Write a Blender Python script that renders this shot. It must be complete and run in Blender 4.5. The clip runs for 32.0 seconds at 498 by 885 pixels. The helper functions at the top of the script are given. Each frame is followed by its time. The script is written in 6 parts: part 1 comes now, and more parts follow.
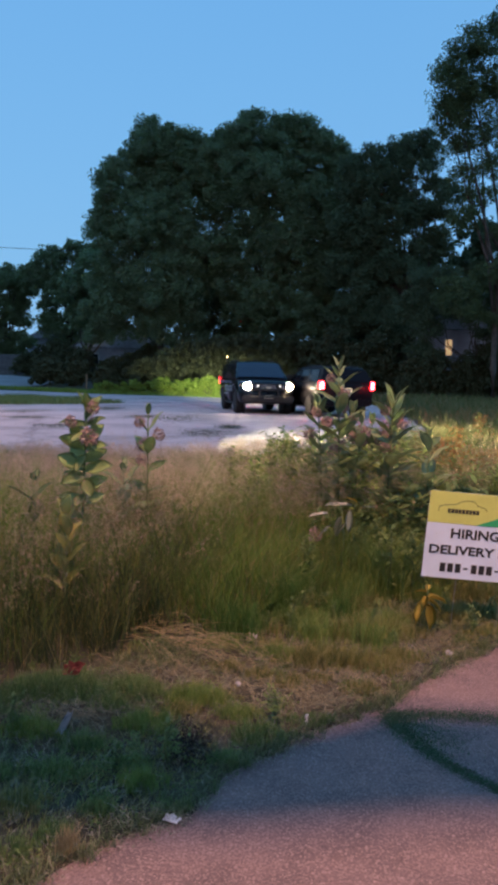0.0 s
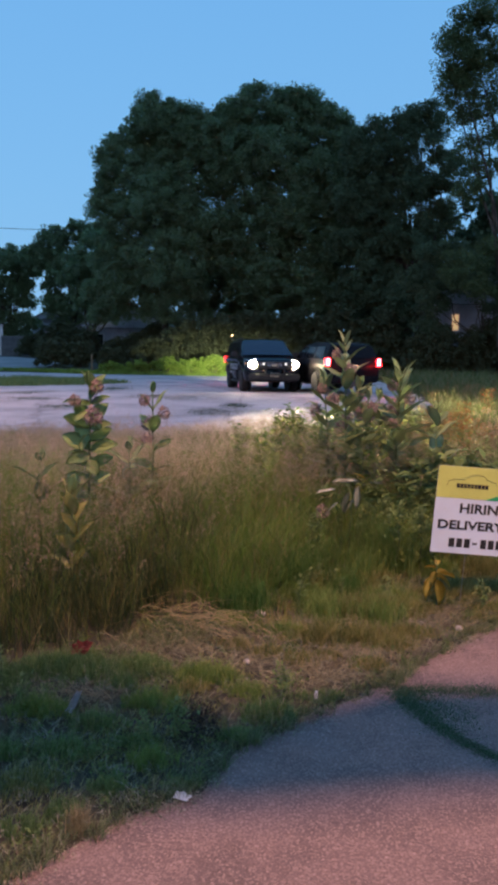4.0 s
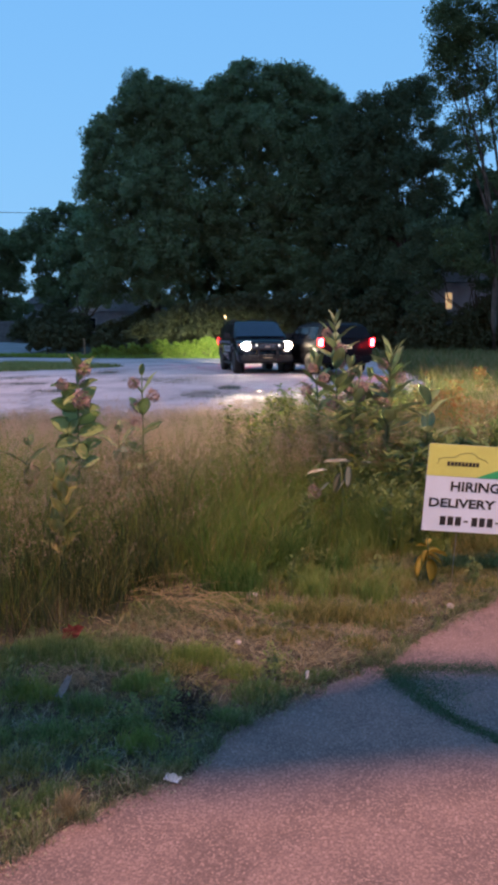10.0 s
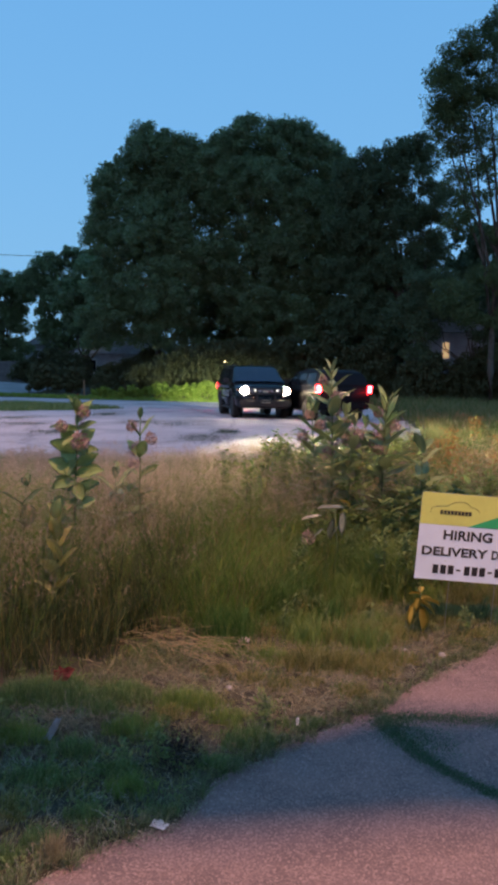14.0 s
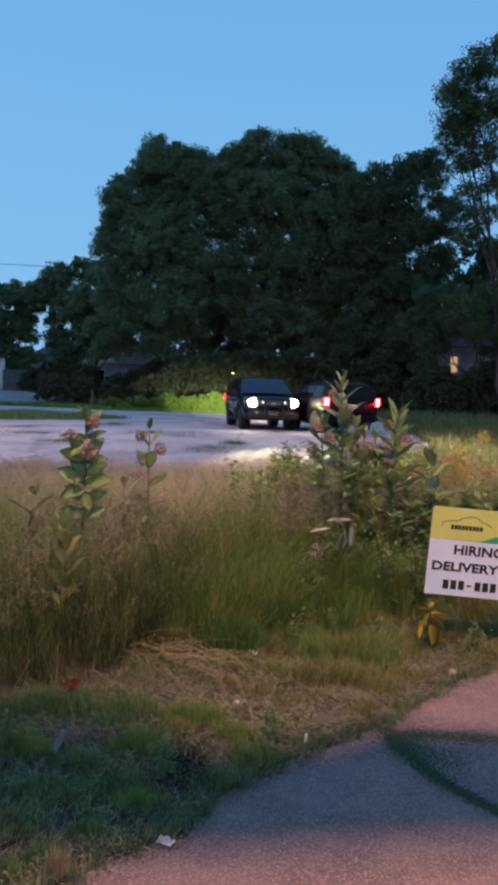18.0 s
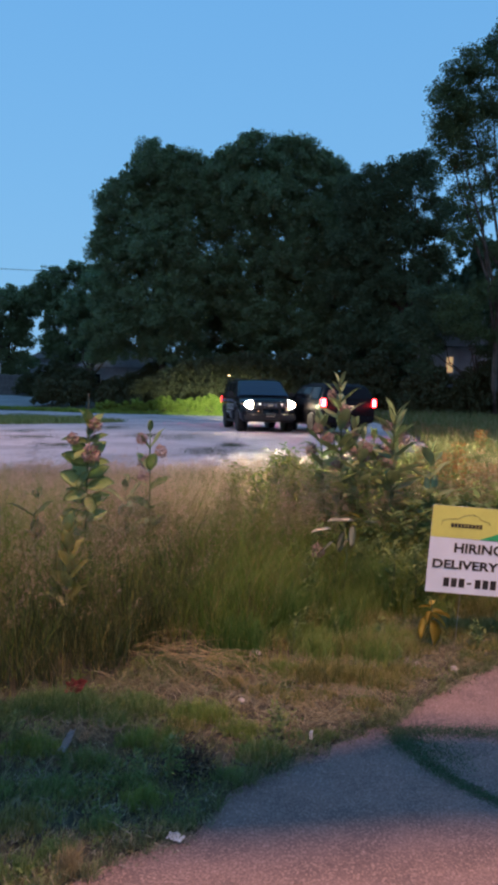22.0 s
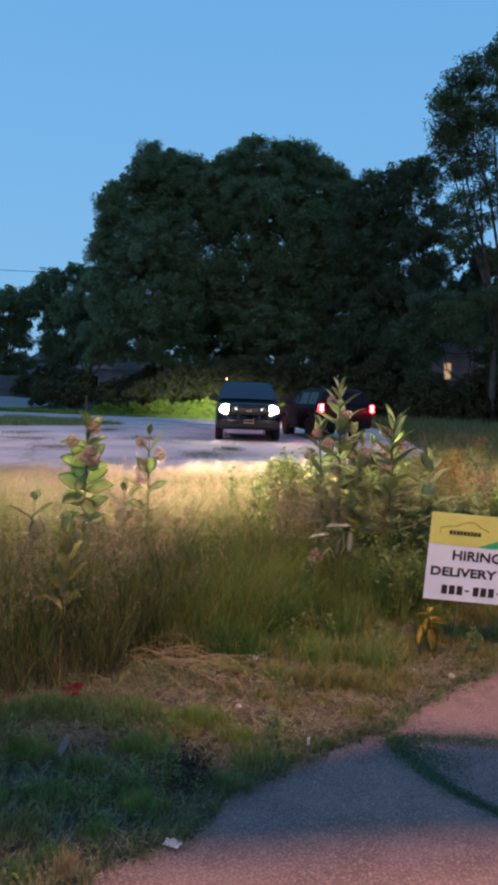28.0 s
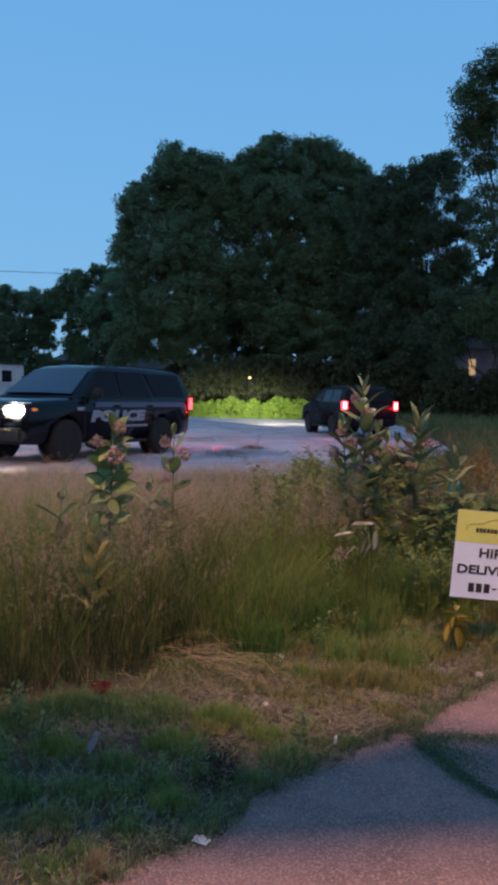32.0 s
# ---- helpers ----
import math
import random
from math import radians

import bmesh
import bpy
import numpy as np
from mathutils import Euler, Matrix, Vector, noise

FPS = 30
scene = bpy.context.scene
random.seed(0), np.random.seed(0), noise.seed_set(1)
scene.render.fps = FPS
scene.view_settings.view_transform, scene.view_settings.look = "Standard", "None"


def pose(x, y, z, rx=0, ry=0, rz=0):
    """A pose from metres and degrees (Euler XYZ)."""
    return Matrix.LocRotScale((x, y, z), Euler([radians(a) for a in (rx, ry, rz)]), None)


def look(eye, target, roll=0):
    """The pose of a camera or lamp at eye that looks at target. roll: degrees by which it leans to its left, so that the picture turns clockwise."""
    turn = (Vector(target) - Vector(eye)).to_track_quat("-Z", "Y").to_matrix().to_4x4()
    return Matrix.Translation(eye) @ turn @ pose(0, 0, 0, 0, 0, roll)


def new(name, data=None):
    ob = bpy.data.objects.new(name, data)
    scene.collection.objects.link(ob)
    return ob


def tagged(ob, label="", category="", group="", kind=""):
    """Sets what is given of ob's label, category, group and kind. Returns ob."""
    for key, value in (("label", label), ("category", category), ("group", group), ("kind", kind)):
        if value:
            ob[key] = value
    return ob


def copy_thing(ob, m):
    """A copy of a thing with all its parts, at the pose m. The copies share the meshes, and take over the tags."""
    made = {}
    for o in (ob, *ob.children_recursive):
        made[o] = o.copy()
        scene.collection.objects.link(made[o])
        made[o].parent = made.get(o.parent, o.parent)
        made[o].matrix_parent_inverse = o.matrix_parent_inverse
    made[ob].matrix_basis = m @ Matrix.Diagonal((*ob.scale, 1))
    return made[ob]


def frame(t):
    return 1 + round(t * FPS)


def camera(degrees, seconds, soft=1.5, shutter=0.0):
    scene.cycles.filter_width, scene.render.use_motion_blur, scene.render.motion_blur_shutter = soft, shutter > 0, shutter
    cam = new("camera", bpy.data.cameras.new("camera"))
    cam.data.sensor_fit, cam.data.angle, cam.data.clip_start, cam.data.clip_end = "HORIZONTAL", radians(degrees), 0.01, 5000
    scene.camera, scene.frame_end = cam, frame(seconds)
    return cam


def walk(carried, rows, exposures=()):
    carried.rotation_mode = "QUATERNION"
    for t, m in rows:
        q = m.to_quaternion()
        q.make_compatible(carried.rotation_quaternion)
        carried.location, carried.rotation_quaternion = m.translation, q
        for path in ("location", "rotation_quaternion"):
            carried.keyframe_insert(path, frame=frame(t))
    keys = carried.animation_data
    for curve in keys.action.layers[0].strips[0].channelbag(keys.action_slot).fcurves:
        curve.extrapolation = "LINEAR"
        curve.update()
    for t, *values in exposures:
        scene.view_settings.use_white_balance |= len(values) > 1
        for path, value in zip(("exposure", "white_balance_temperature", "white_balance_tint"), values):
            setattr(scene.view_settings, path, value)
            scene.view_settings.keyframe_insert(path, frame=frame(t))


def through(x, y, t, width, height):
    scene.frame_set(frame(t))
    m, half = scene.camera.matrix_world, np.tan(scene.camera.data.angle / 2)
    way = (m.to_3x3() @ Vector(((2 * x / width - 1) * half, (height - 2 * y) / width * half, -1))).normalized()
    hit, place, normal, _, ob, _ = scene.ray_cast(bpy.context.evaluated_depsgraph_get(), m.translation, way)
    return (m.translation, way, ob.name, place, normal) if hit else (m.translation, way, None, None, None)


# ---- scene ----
cam = camera(38.0, 32.0, soft=4.0, shutter=0.4)
PATH = [
    (0, (0.0, 0.004, 1.299), (0.0, 1.995, 1.117), 1.5),
    (0.5, (0.003, 0.005, 1.298), (0.002, 1.997, 1.119), 1.4),
    (1, (-0.001, 0.002, 1.301), (-0.004, 1.995, 1.124), 1.6),
    (1.5, (-0.001, 0.003, 1.302), (-0.006, 1.995, 1.125), 1.5),
    (2, (-0.005, 0.009, 1.3), (-0.012, 2.001, 1.124), 1.5),
    (2.5, (-0.003, 0.012, 1.294), (-0.013, 2.004, 1.121), 1.2),
    (3, (0.005, 0.026, 1.29), (-0.009, 2.018, 1.105), 0.8),
    (3.5, (0.004, 0.039, 1.284), (-0.011, 2.024, 1.043), 0.6),
    (5.5, (0.003, 0.043, 1.299), (-0.025, 2.029, 1.061), 1.1),
    (6, (0.016, 0.044, 1.287), (-0.019, 2.03, 1.053), 0.6),
    (6.5, (0.017, 0.061, 1.277), (-0.013, 2.041, 0.997), 0.4),
    (7, (0.016, 0.064, 1.275), (-0.013, 2.04, 0.968), 0.4),
    (7.5, (0.017, 0.067, 1.275), (-0.016, 2.043, 0.967), 0.7),
    (8, (0.021, 0.067, 1.271), (-0.007, 2.045, 0.972), 0.7),
    (8.5, (0.028, 0.086, 1.272), (0.003, 2.063, 0.97), 0.4),
    (9, (0.036, 0.086, 1.279), (0.01, 2.063, 0.98), 0.3),
    (9.5, (0.037, 0.07, 1.281), (0.028, 2.048, 0.986), 0.1),
    (10, (0.034, 0.064, 1.279), (0.03, 2.043, 0.989), -0.2),
    (10.5, (0.036, 0.07, 1.278), (0.031, 2.048, 0.983), -0.2),
    (11, (0.035, 0.086, 1.279), (0.034, 2.063, 0.981), 0.2),
    (11.5, (0.032, 0.063, 1.282), (0.036, 2.044, 1.0), 1.0),
    (12, (0.03, 0.051, 1.283), (0.03, 2.035, 1.025), 1.4),
    (12.5, (0.033, 0.036, 1.288), (0.039, 2.021, 1.043), 1.5),
    (13, (0.043, 0.018, 1.287), (0.04, 2.009, 1.09), 1.6),
    (13.5, (0.046, 0.017, 1.282), (0.045, 2.007, 1.09), 1.1),
    (14, (0.041, 0.017, 1.289), (0.044, 2.01, 1.12), 1.0),
    (14.5, (0.032, 0.01, 1.299), (0.04, 2.006, 1.162), 1.2),
    (16.5, (0.017, 0.041, 1.282), (0.007, 2.036, 1.147), 1.7),
    (17, (0.019, 0.036, 1.288), (0.004, 2.031, 1.15), 1.8),
    (17.5, (0.019, 0.045, 1.28), (0.005, 2.04, 1.144), 1.8),
    (18, (0.023, 0.033, 1.286), (0.007, 2.028, 1.149), 1.7),
    (18.5, (0.02, 0.022, 1.289), (0.004, 2.017, 1.154), 1.8),
    (19, (0.016, 0.011, 1.287), (0.001, 2.007, 1.154), 1.7),
    (19.5, (0.01, 0.006, 1.284), (-0.005, 2.001, 1.151), 1.7),
    (20, (0.001, 0.001, 1.283), (-0.012, 1.996, 1.152), 1.7),
    (20.5, (0.0, 0.005, 1.28), (-0.013, 2.0, 1.147), 1.6),
    (21, (-0.004, -0.005, 1.285), (-0.014, 1.991, 1.155), 1.4),
    (21.5, (-0.002, -0.011, 1.286), (-0.011, 1.985, 1.156), 1.2),
    (22, (0.001, -0.001, 1.284), (-0.006, 1.994, 1.153), 1.1),
    (22.5, (0.003, 0.0, 1.283), (-0.001, 1.996, 1.154), 1.1),
    (23, (-0.002, -0.008, 1.289), (-0.002, 1.988, 1.162), 1.1),
    (23.5, (-0.003, -0.003, 1.284), (-0.001, 1.993, 1.162), 1.1),
    (24, (0.001, -0.003, 1.286), (0.001, 1.993, 1.164), 1.1),
    (24.5, (0.001, 0.0, 1.285), (0.002, 1.997, 1.163), 1.1),
    (25, (-0.002, -0.005, 1.287), (0.001, 1.991, 1.167), 1.1),
    (25.5, (-0.008, 0.001, 1.284), (-0.004, 1.997, 1.164), 1.1),
    (27.5, (-0.014, -0.001, 1.288), (-0.013, 1.995, 1.168), 1.8),
    (28, (-0.013, 0.001, 1.288), (-0.012, 1.997, 1.168), 1.8),
    (28.5, (-0.014, 0.005, 1.286), (-0.014, 2.001, 1.166), 1.8),
    (29, (-0.013, 0.003, 1.287), (-0.023, 1.999, 1.165), 1.6),
    (29.5, (-0.016, -0.006, 1.29), (-0.033, 1.99, 1.167), 1.3),
    (30, (-0.02, -0.001, 1.286), (-0.064, 1.994, 1.163), 1.4),
    (30.5, (-0.017, 0.001, 1.282), (-0.068, 1.997, 1.157), 1.4),
    (31, (-0.014, -0.004, 1.287), (-0.067, 1.991, 1.16), 1.3),
    (31.5, (-0.016, -0.005, 1.288), (-0.073, 1.99, 1.162), 1.2),
    (32, (-0.018, -0.006, 1.291), (-0.081, 1.989, 1.165), 1.2),
]
walk(cam, [(t, look(eye, target, roll)) for t, eye, target, roll in PATH],
     exposures=[(0, 0.0, 6500, 11), (3.6, 0.0, 6500, 11), (5.2, 0.2, 6550, 12), (6.3, 0.2, 6550, 12), (6.9, 0.04, 6500, 16), (7.4, 0.06, 6500, 14), (8.0, 0.17, 6550, 12), (10.0, 0.19, 6500, 13),
                (10.8, 0.02, 6450, 16), (12.0, 0.0, 6450, 14), (13.0, 0.0, 6500, 11), (14.5, 0.0, 6500, 10), (25.5, 0.0, 6500, 10), (27.5, -0.04, 6500, 10), (30, -0.08, 6400, 10), (32, -0.1, 6400, 10)])

# ---- light: dusk sky, warm lot lamp behind the camera ----
world = bpy.data.worlds.new("dusk_sky")
scene.world = world
world.use_nodes = True
wn = world.node_tree.nodes
wl = world.node_tree.links
sky = wn.new("ShaderNodeTexSky")
sky.sky_type = "NISHITA"
sky.sun_disc = False
sky.sun_elevation = radians(1.0)
sky.sun_rotation = radians(150)
sky.ozone_density = 3.0
sky.air_density = 1.2
sky.dust_density = 0.3
grade = wn.new("ShaderNodeMix")
grade.data_type = "RGBA"
grade.inputs[0].default_value = 0.95
wco = wn.new("ShaderNodeTexCoord")
wsep = wn.new("ShaderNodeSeparateXYZ")
wramp = wn.new("ShaderNodeValToRGB")
wramp.color_ramp.elements[0].position, wramp.color_ramp.elements[1].position = 0.0, 0.6
wramp.color_ramp.elements[0].color, wramp.color_ramp.elements[1].color = (0.235, 0.53, 0.86, 1), (0.14, 0.41, 0.81, 1)
wl.new(wco.outputs["Generated"], wsep.inputs[0])
wl.new(wsep.outputs["Z"], wramp.inputs[0])
wl.new(sky.outputs[0], grade.inputs[6])
# the unseen sky behind the camera is made paler, as added fill light
west = wn.new("ShaderNodeMapRange")
west.interpolation_type = "SMOOTHSTEP"
west.inputs[1].default_value, west.inputs[2].default_value = 0.1, -0.9
wl.new(wsep.outputs["Y"], west.inputs[0])
rear_fill = wn.new("ShaderNodeMix")
rear_fill.data_type = "RGBA"
rear_fill.inputs[7].default_value = (0.31, 0.53, 0.86, 1)
wl.new(west.outputs[0], rear_fill.inputs[0])
wl.new(wramp.outputs[0], rear_fill.inputs[6])
wl.new(rear_fill.outputs[2], grade.inputs[7])
wl.new(grade.outputs[2], wn["Background"].inputs[0])
wn["Background"].inputs[1].default_value = 1.0


def area_lamp(name, m, size, power, colour):
    data = bpy.data.lights.new(name, "AREA")
    data.shape, data.size, data.energy, data.color = "DISK", size, power, colour
    ob = new(name, data)
    ob.matrix_world = m
    return ob


area_lamp("lot_lamp", look((0.9, 0.2, 8.0), (0.8, 3.4, 0)), 0.3, 1080, (1.0, 0.49, 0.27))
area_lamp("road_lamp", look((-13.5, 17.0, 8.0), (-8.0, 20.0, 0)), 0.5, 1080, (1.0, 0.66, 0.6))


# ---- small tools ----


def gz(y):
    """Height of the ground: level, rising gently past the road."""
    return float(np.clip((y - 46.0) * 0.04, 0, 1.4))


def empty(name, m=None):
    ob = new(name)
    ob.empty_display_size = 0.2
    if m is not None:
        ob.matrix_world = m
    return ob


def link(name, me, material, parent=None, label=""):
    ob = new(name, me)
    if material is not None and not me.materials:
        me.materials.append(material)
    if parent is not None:
        ob.parent = parent
    if label:
        ob["label"] = label
    return ob


def part(name, bm, material, parent=None, label="", smooth=False):
    me = bpy.data.meshes.new(name)
    bmesh.ops.recalc_face_normals(bm, faces=bm.faces)
    bm.to_mesh(me)
    bm.free()
    if smooth:
        for p in me.polygons:
            p.use_smooth = True
    return link(name, me, material, parent, label)


def arrays(name, verts, faces, material, parent=None, label=""):
    """One mesh from arrays of corners and of faces with the same number of corners each."""
    me = bpy.data.meshes.new(name)
    verts, faces = np.asarray(verts, np.float32), np.asarray(faces, np.int32)
    k = faces.shape[1]
    me.vertices.add(len(verts))
    me.vertices.foreach_set("co", verts.ravel())
    me.loops.add(faces.size)
    me.loops.foreach_set("vertex_index", faces.ravel())
    me.polygons.add(len(faces))
    me.polygons.foreach_set("loop_start", np.arange(len(faces), dtype=np.int32) * k)
    me.update(calc_edges=True)
    me.validate()
    return link(name, me, material, parent, label)


def box(bm, x0, x1, y0, y1, z0, z1, bevel=0.0, m=None):
    made = bmesh.ops.create_cube(bm, size=1)["verts"]
    for v in made:
        v.co = Vector(((x0 + x1) / 2 + v.co.x * (x1 - x0), (y0 + y1) / 2 + v.co.y * (y1 - y0), (z0 + z1) / 2 + v.co.z * (z1 - z0)))
    if bevel:
        edges = list({e for v in made for e in v.link_edges})
        made = list({v for f in bmesh.ops.bevel(bm, geom=edges, offset=bevel, segments=2, affect="EDGES")["faces"] for v in f.verts} | {v for v in made if v.is_valid})
    if m is not None:
        bmesh.ops.transform(bm, matrix=m, verts=made)
    return made


def tube(bm, points, radii, sides=8):
    """A tapered tube along points."""
    rings = []
    for i, p in enumerate(points):
        a, b = Vector(points[max(i - 1, 0)]), Vector(points[min(i + 1, len(points) - 1)])
        q = (b - a).to_track_quat("Z", "Y")
        r = radii[i] if hasattr(radii, "__len__") else radii
        rings.append([bm.verts.new(Vector(p) + q @ Vector((math.cos(k * math.tau / sides) * r, math.sin(k * math.tau / sides) * r, 0))) for k in range(sides)])
    for u, v in zip(rings, rings[1:]):
        for k in range(sides):
            bm.faces.new((u[k], u[(k + 1) % sides], v[(k + 1) % sides], v[k]))
    bm.faces.new(list(reversed(rings[0])))
    bm.faces.new(rings[-1])


def lathe(bm, profile, sides=28, axis="x", at=(0, 0, 0)):
    """Turns (radius, along) pairs round an axis."""
    rings = []
    for r, a in profile:
        ring = []
        for k in range(sides):
            c, s = math.cos(k * math.tau / sides) * r, math.sin(k * math.tau / sides) * r
            p = (a, c, s) if axis == "x" else ((c, a, s) if axis == "y" else (c, s, a))
            ring.append(bm.verts.new(Vector(at) + Vector(p)))
        rings.append(ring)
    for u, v in zip(rings, rings[1:]):
        for k in range(sides):
            bm.faces.new((u[k], u[(k + 1) % sides], v[(k + 1) % sides], v[k]))
    bm.faces.new(list(reversed(rings[0])))
    bm.faces.new(rings[-1])


def slab(bm, outline, thick, m):
    """A flat outline in x, z, thickened along y, then posed by m."""
    front = [bm.verts.new((x, 0, z)) for x, z in outline]
    back = [bm.verts.new((x, thick, z)) for x, z in outline]
    bm.faces.new(front)
    bm.faces.new(list(reversed(back)))
    n = len(outline)
    for k in range(n):
        bm.faces.new((front[k], back[k], back[(k + 1) % n], front[(k + 1) % n]))
    bmesh.ops.transform(bm, matrix=m, verts=front + back)


def lettering(name, words, size, material, parent, m, bold=0.0, align="CENTER", shear=0.0, fill=None):
    data = bpy.data.curves.new(name, "FONT")
    data.body, data.size, data.align_x, data.align_y = words, size, align, "CENTER"
    data.extrude, data.offset, data.shear, data.resolution_u = 0.0008, bold, shear, 3
    tmp = bpy.data.objects.new(name, data)
    scene.collection.objects.link(tmp)
    me = bpy.data.meshes.new_from_object(tmp.evaluated_get(bpy.context.evaluated_depsgraph_get()))
    bpy.data.objects.remove(tmp)
    me.materials.clear()
    if fill:
        co = np.array([v.co[:] for v in me.vertices])
        lo, hi = co.min(0), co.max(0)
        for v in me.vertices:
            v.co.x = (v.co.x - (lo[0] + hi[0]) / 2) * fill[0] / (hi[0] - lo[0])
            v.co.y = (v.co.y - (lo[1] + hi[1]) / 2) * fill[1] / (hi[1] - lo[1])
    ob = link(name, me, material, parent)
    ob.matrix_local = m
    return ob


# ---- materials ----
def material(name, colour, rough=0.6, metal=0.0, vary=0.0, scale=8.0, fine=60.0, bump=0.0, second=None, coat=0.0):
    m = bpy.data.materials.new(name)
    m.use_nodes = True
    n, l = m.node_tree.nodes, m.node_tree.links
    b = n["Principled BSDF"]
    b.inputs["Roughness"].default_value, b.inputs["Metallic"].default_value = rough, metal
    b.inputs["Coat Weight"].default_value = coat
    b.inputs["Base Color"].default_value = (*colour, 1)
    if vary or second or bump:
        co = n.new("ShaderNodeTexCoord")
        big, small = n.new("ShaderNodeTexNoise"), n.new("ShaderNodeTexNoise")
        big.inputs["Scale"].default_value, small.inputs["Scale"].default_value = scale, fine
        big.inputs["Detail"].default_value, small.inputs["Detail"].default_value = 5, 3
        for t in (big, small):
            l.new(co.outputs["Object"], t.inputs["Vector"])
        ramp = n.new("ShaderNodeValToRGB")
        ramp.color_ramp.elements[0].position, ramp.color_ramp.elements[1].position = 0.35, 0.65
        lo = tuple(c * (1 - vary) for c in colour)
        hi = second or tuple(min(1, c * (1 + vary)) for c in colour)
        ramp.color_ramp.elements[0].color, ramp.color_ramp.elements[1].color = (*lo, 1), (*hi, 1)
        l.new(big.outputs["Fac"], ramp.inputs[0])
        mix = n.new("ShaderNodeMix")
        mix.data_type, mix.blend_type = "RGBA", "OVERLAY"
        mix.inputs[0].default_value = min(1.0, vary * 1.5)
        l.new(ramp.outputs[0], mix.inputs[6])
        l.new(small.outputs["Fac"], mix.inputs[7])
        l.new(mix.outputs[2], b.inputs["Base Color"])
        if bump:
            bp = n.new("ShaderNodeBump")
            bp.inputs["Strength"].default_value, bp.inputs["Distance"].default_value = bump, 0.01
            l.new(small.outputs["Fac"], bp.inputs["Height"])
            l.new(bp.outputs[0], b.inputs["Normal"])
    return m


def leafy(name, colours, through=0.35, rough=0.55, patch=None, patch_scale=0.6):
    """Leaves and blades: the tint differs from piece to piece, and some light passes through."""
    m = bpy.data.materials.new(name)
    m.use_nodes = True
    n, l = m.node_tree.nodes, m.node_tree.links
    b, out = n["Principled BSDF"], n["Material Output"]
    b.inputs["Roughness"].default_value = rough
    b.inputs["Specular IOR Level"].default_value = 0.2
    geo = n.new("ShaderNodeNewGeometry")
    ramp = n.new("ShaderNodeValToRGB")
    ramp.color_ramp.elements[0].color = (*colours[0], 1)
    ramp.color_ramp.elements[1].color = (*colours[-1], 1)
    for i, c in enumerate(colours[1:-1], 1):
        e = ramp.color_ramp.elements.new(i / (len(colours) - 1))
        e.color = (*c, 1)
    l.new(geo.outputs["Random Per Island"], ramp.inputs[0])
    tint = ramp.outputs[0]
    if patch:
        co, no = n.new("ShaderNodeTexCoord"), n.new("ShaderNodeTexNoise")
        no.inputs["Scale"].default_value, no.inputs["Detail"].default_value = patch_scale, 3
        l.new(co.outputs["Object"], no.inputs["Vector"])
        edge = n.new("ShaderNodeMapRange")
        edge.inputs[1].default_value, edge.inputs[2].default_value = 0.5, 0.72
        l.new(no.outputs["Fac"], edge.inputs[0])
        mix = n.new("ShaderNodeMix")
        mix.data_type = "RGBA"
        l.new(edge.outputs[0], mix.inputs[0])
        l.new(tint, mix.inputs[6])
        mix.inputs[7].default_value = (*patch, 1)
        tint = mix.outputs[2]
    l.new(tint, b.inputs["Base Color"])
    tr = n.new("ShaderNodeBsdfTranslucent")
    l.new(tint, tr.inputs[0])
    sh = n.new("ShaderNodeMixShader")
    sh.inputs[0].default_value = through
    l.new(b.outputs[0], sh.inputs[1])
    l.new(tr.outputs[0], sh.inputs[2])
    l.new(sh.outputs[0], out.inputs[0])
    return m


def glow(name, colour, strength):
    m = bpy.data.materials.new(name)
    m.use_nodes = True
    b = m.node_tree.nodes["Principled BSDF"]
    b.inputs["Base Color"].default_value = (*colour, 1)
    b.inputs["Emission Color"].default_value = (*colour, 1)
    b.inputs["Emission Strength"].default_value = strength
    return m


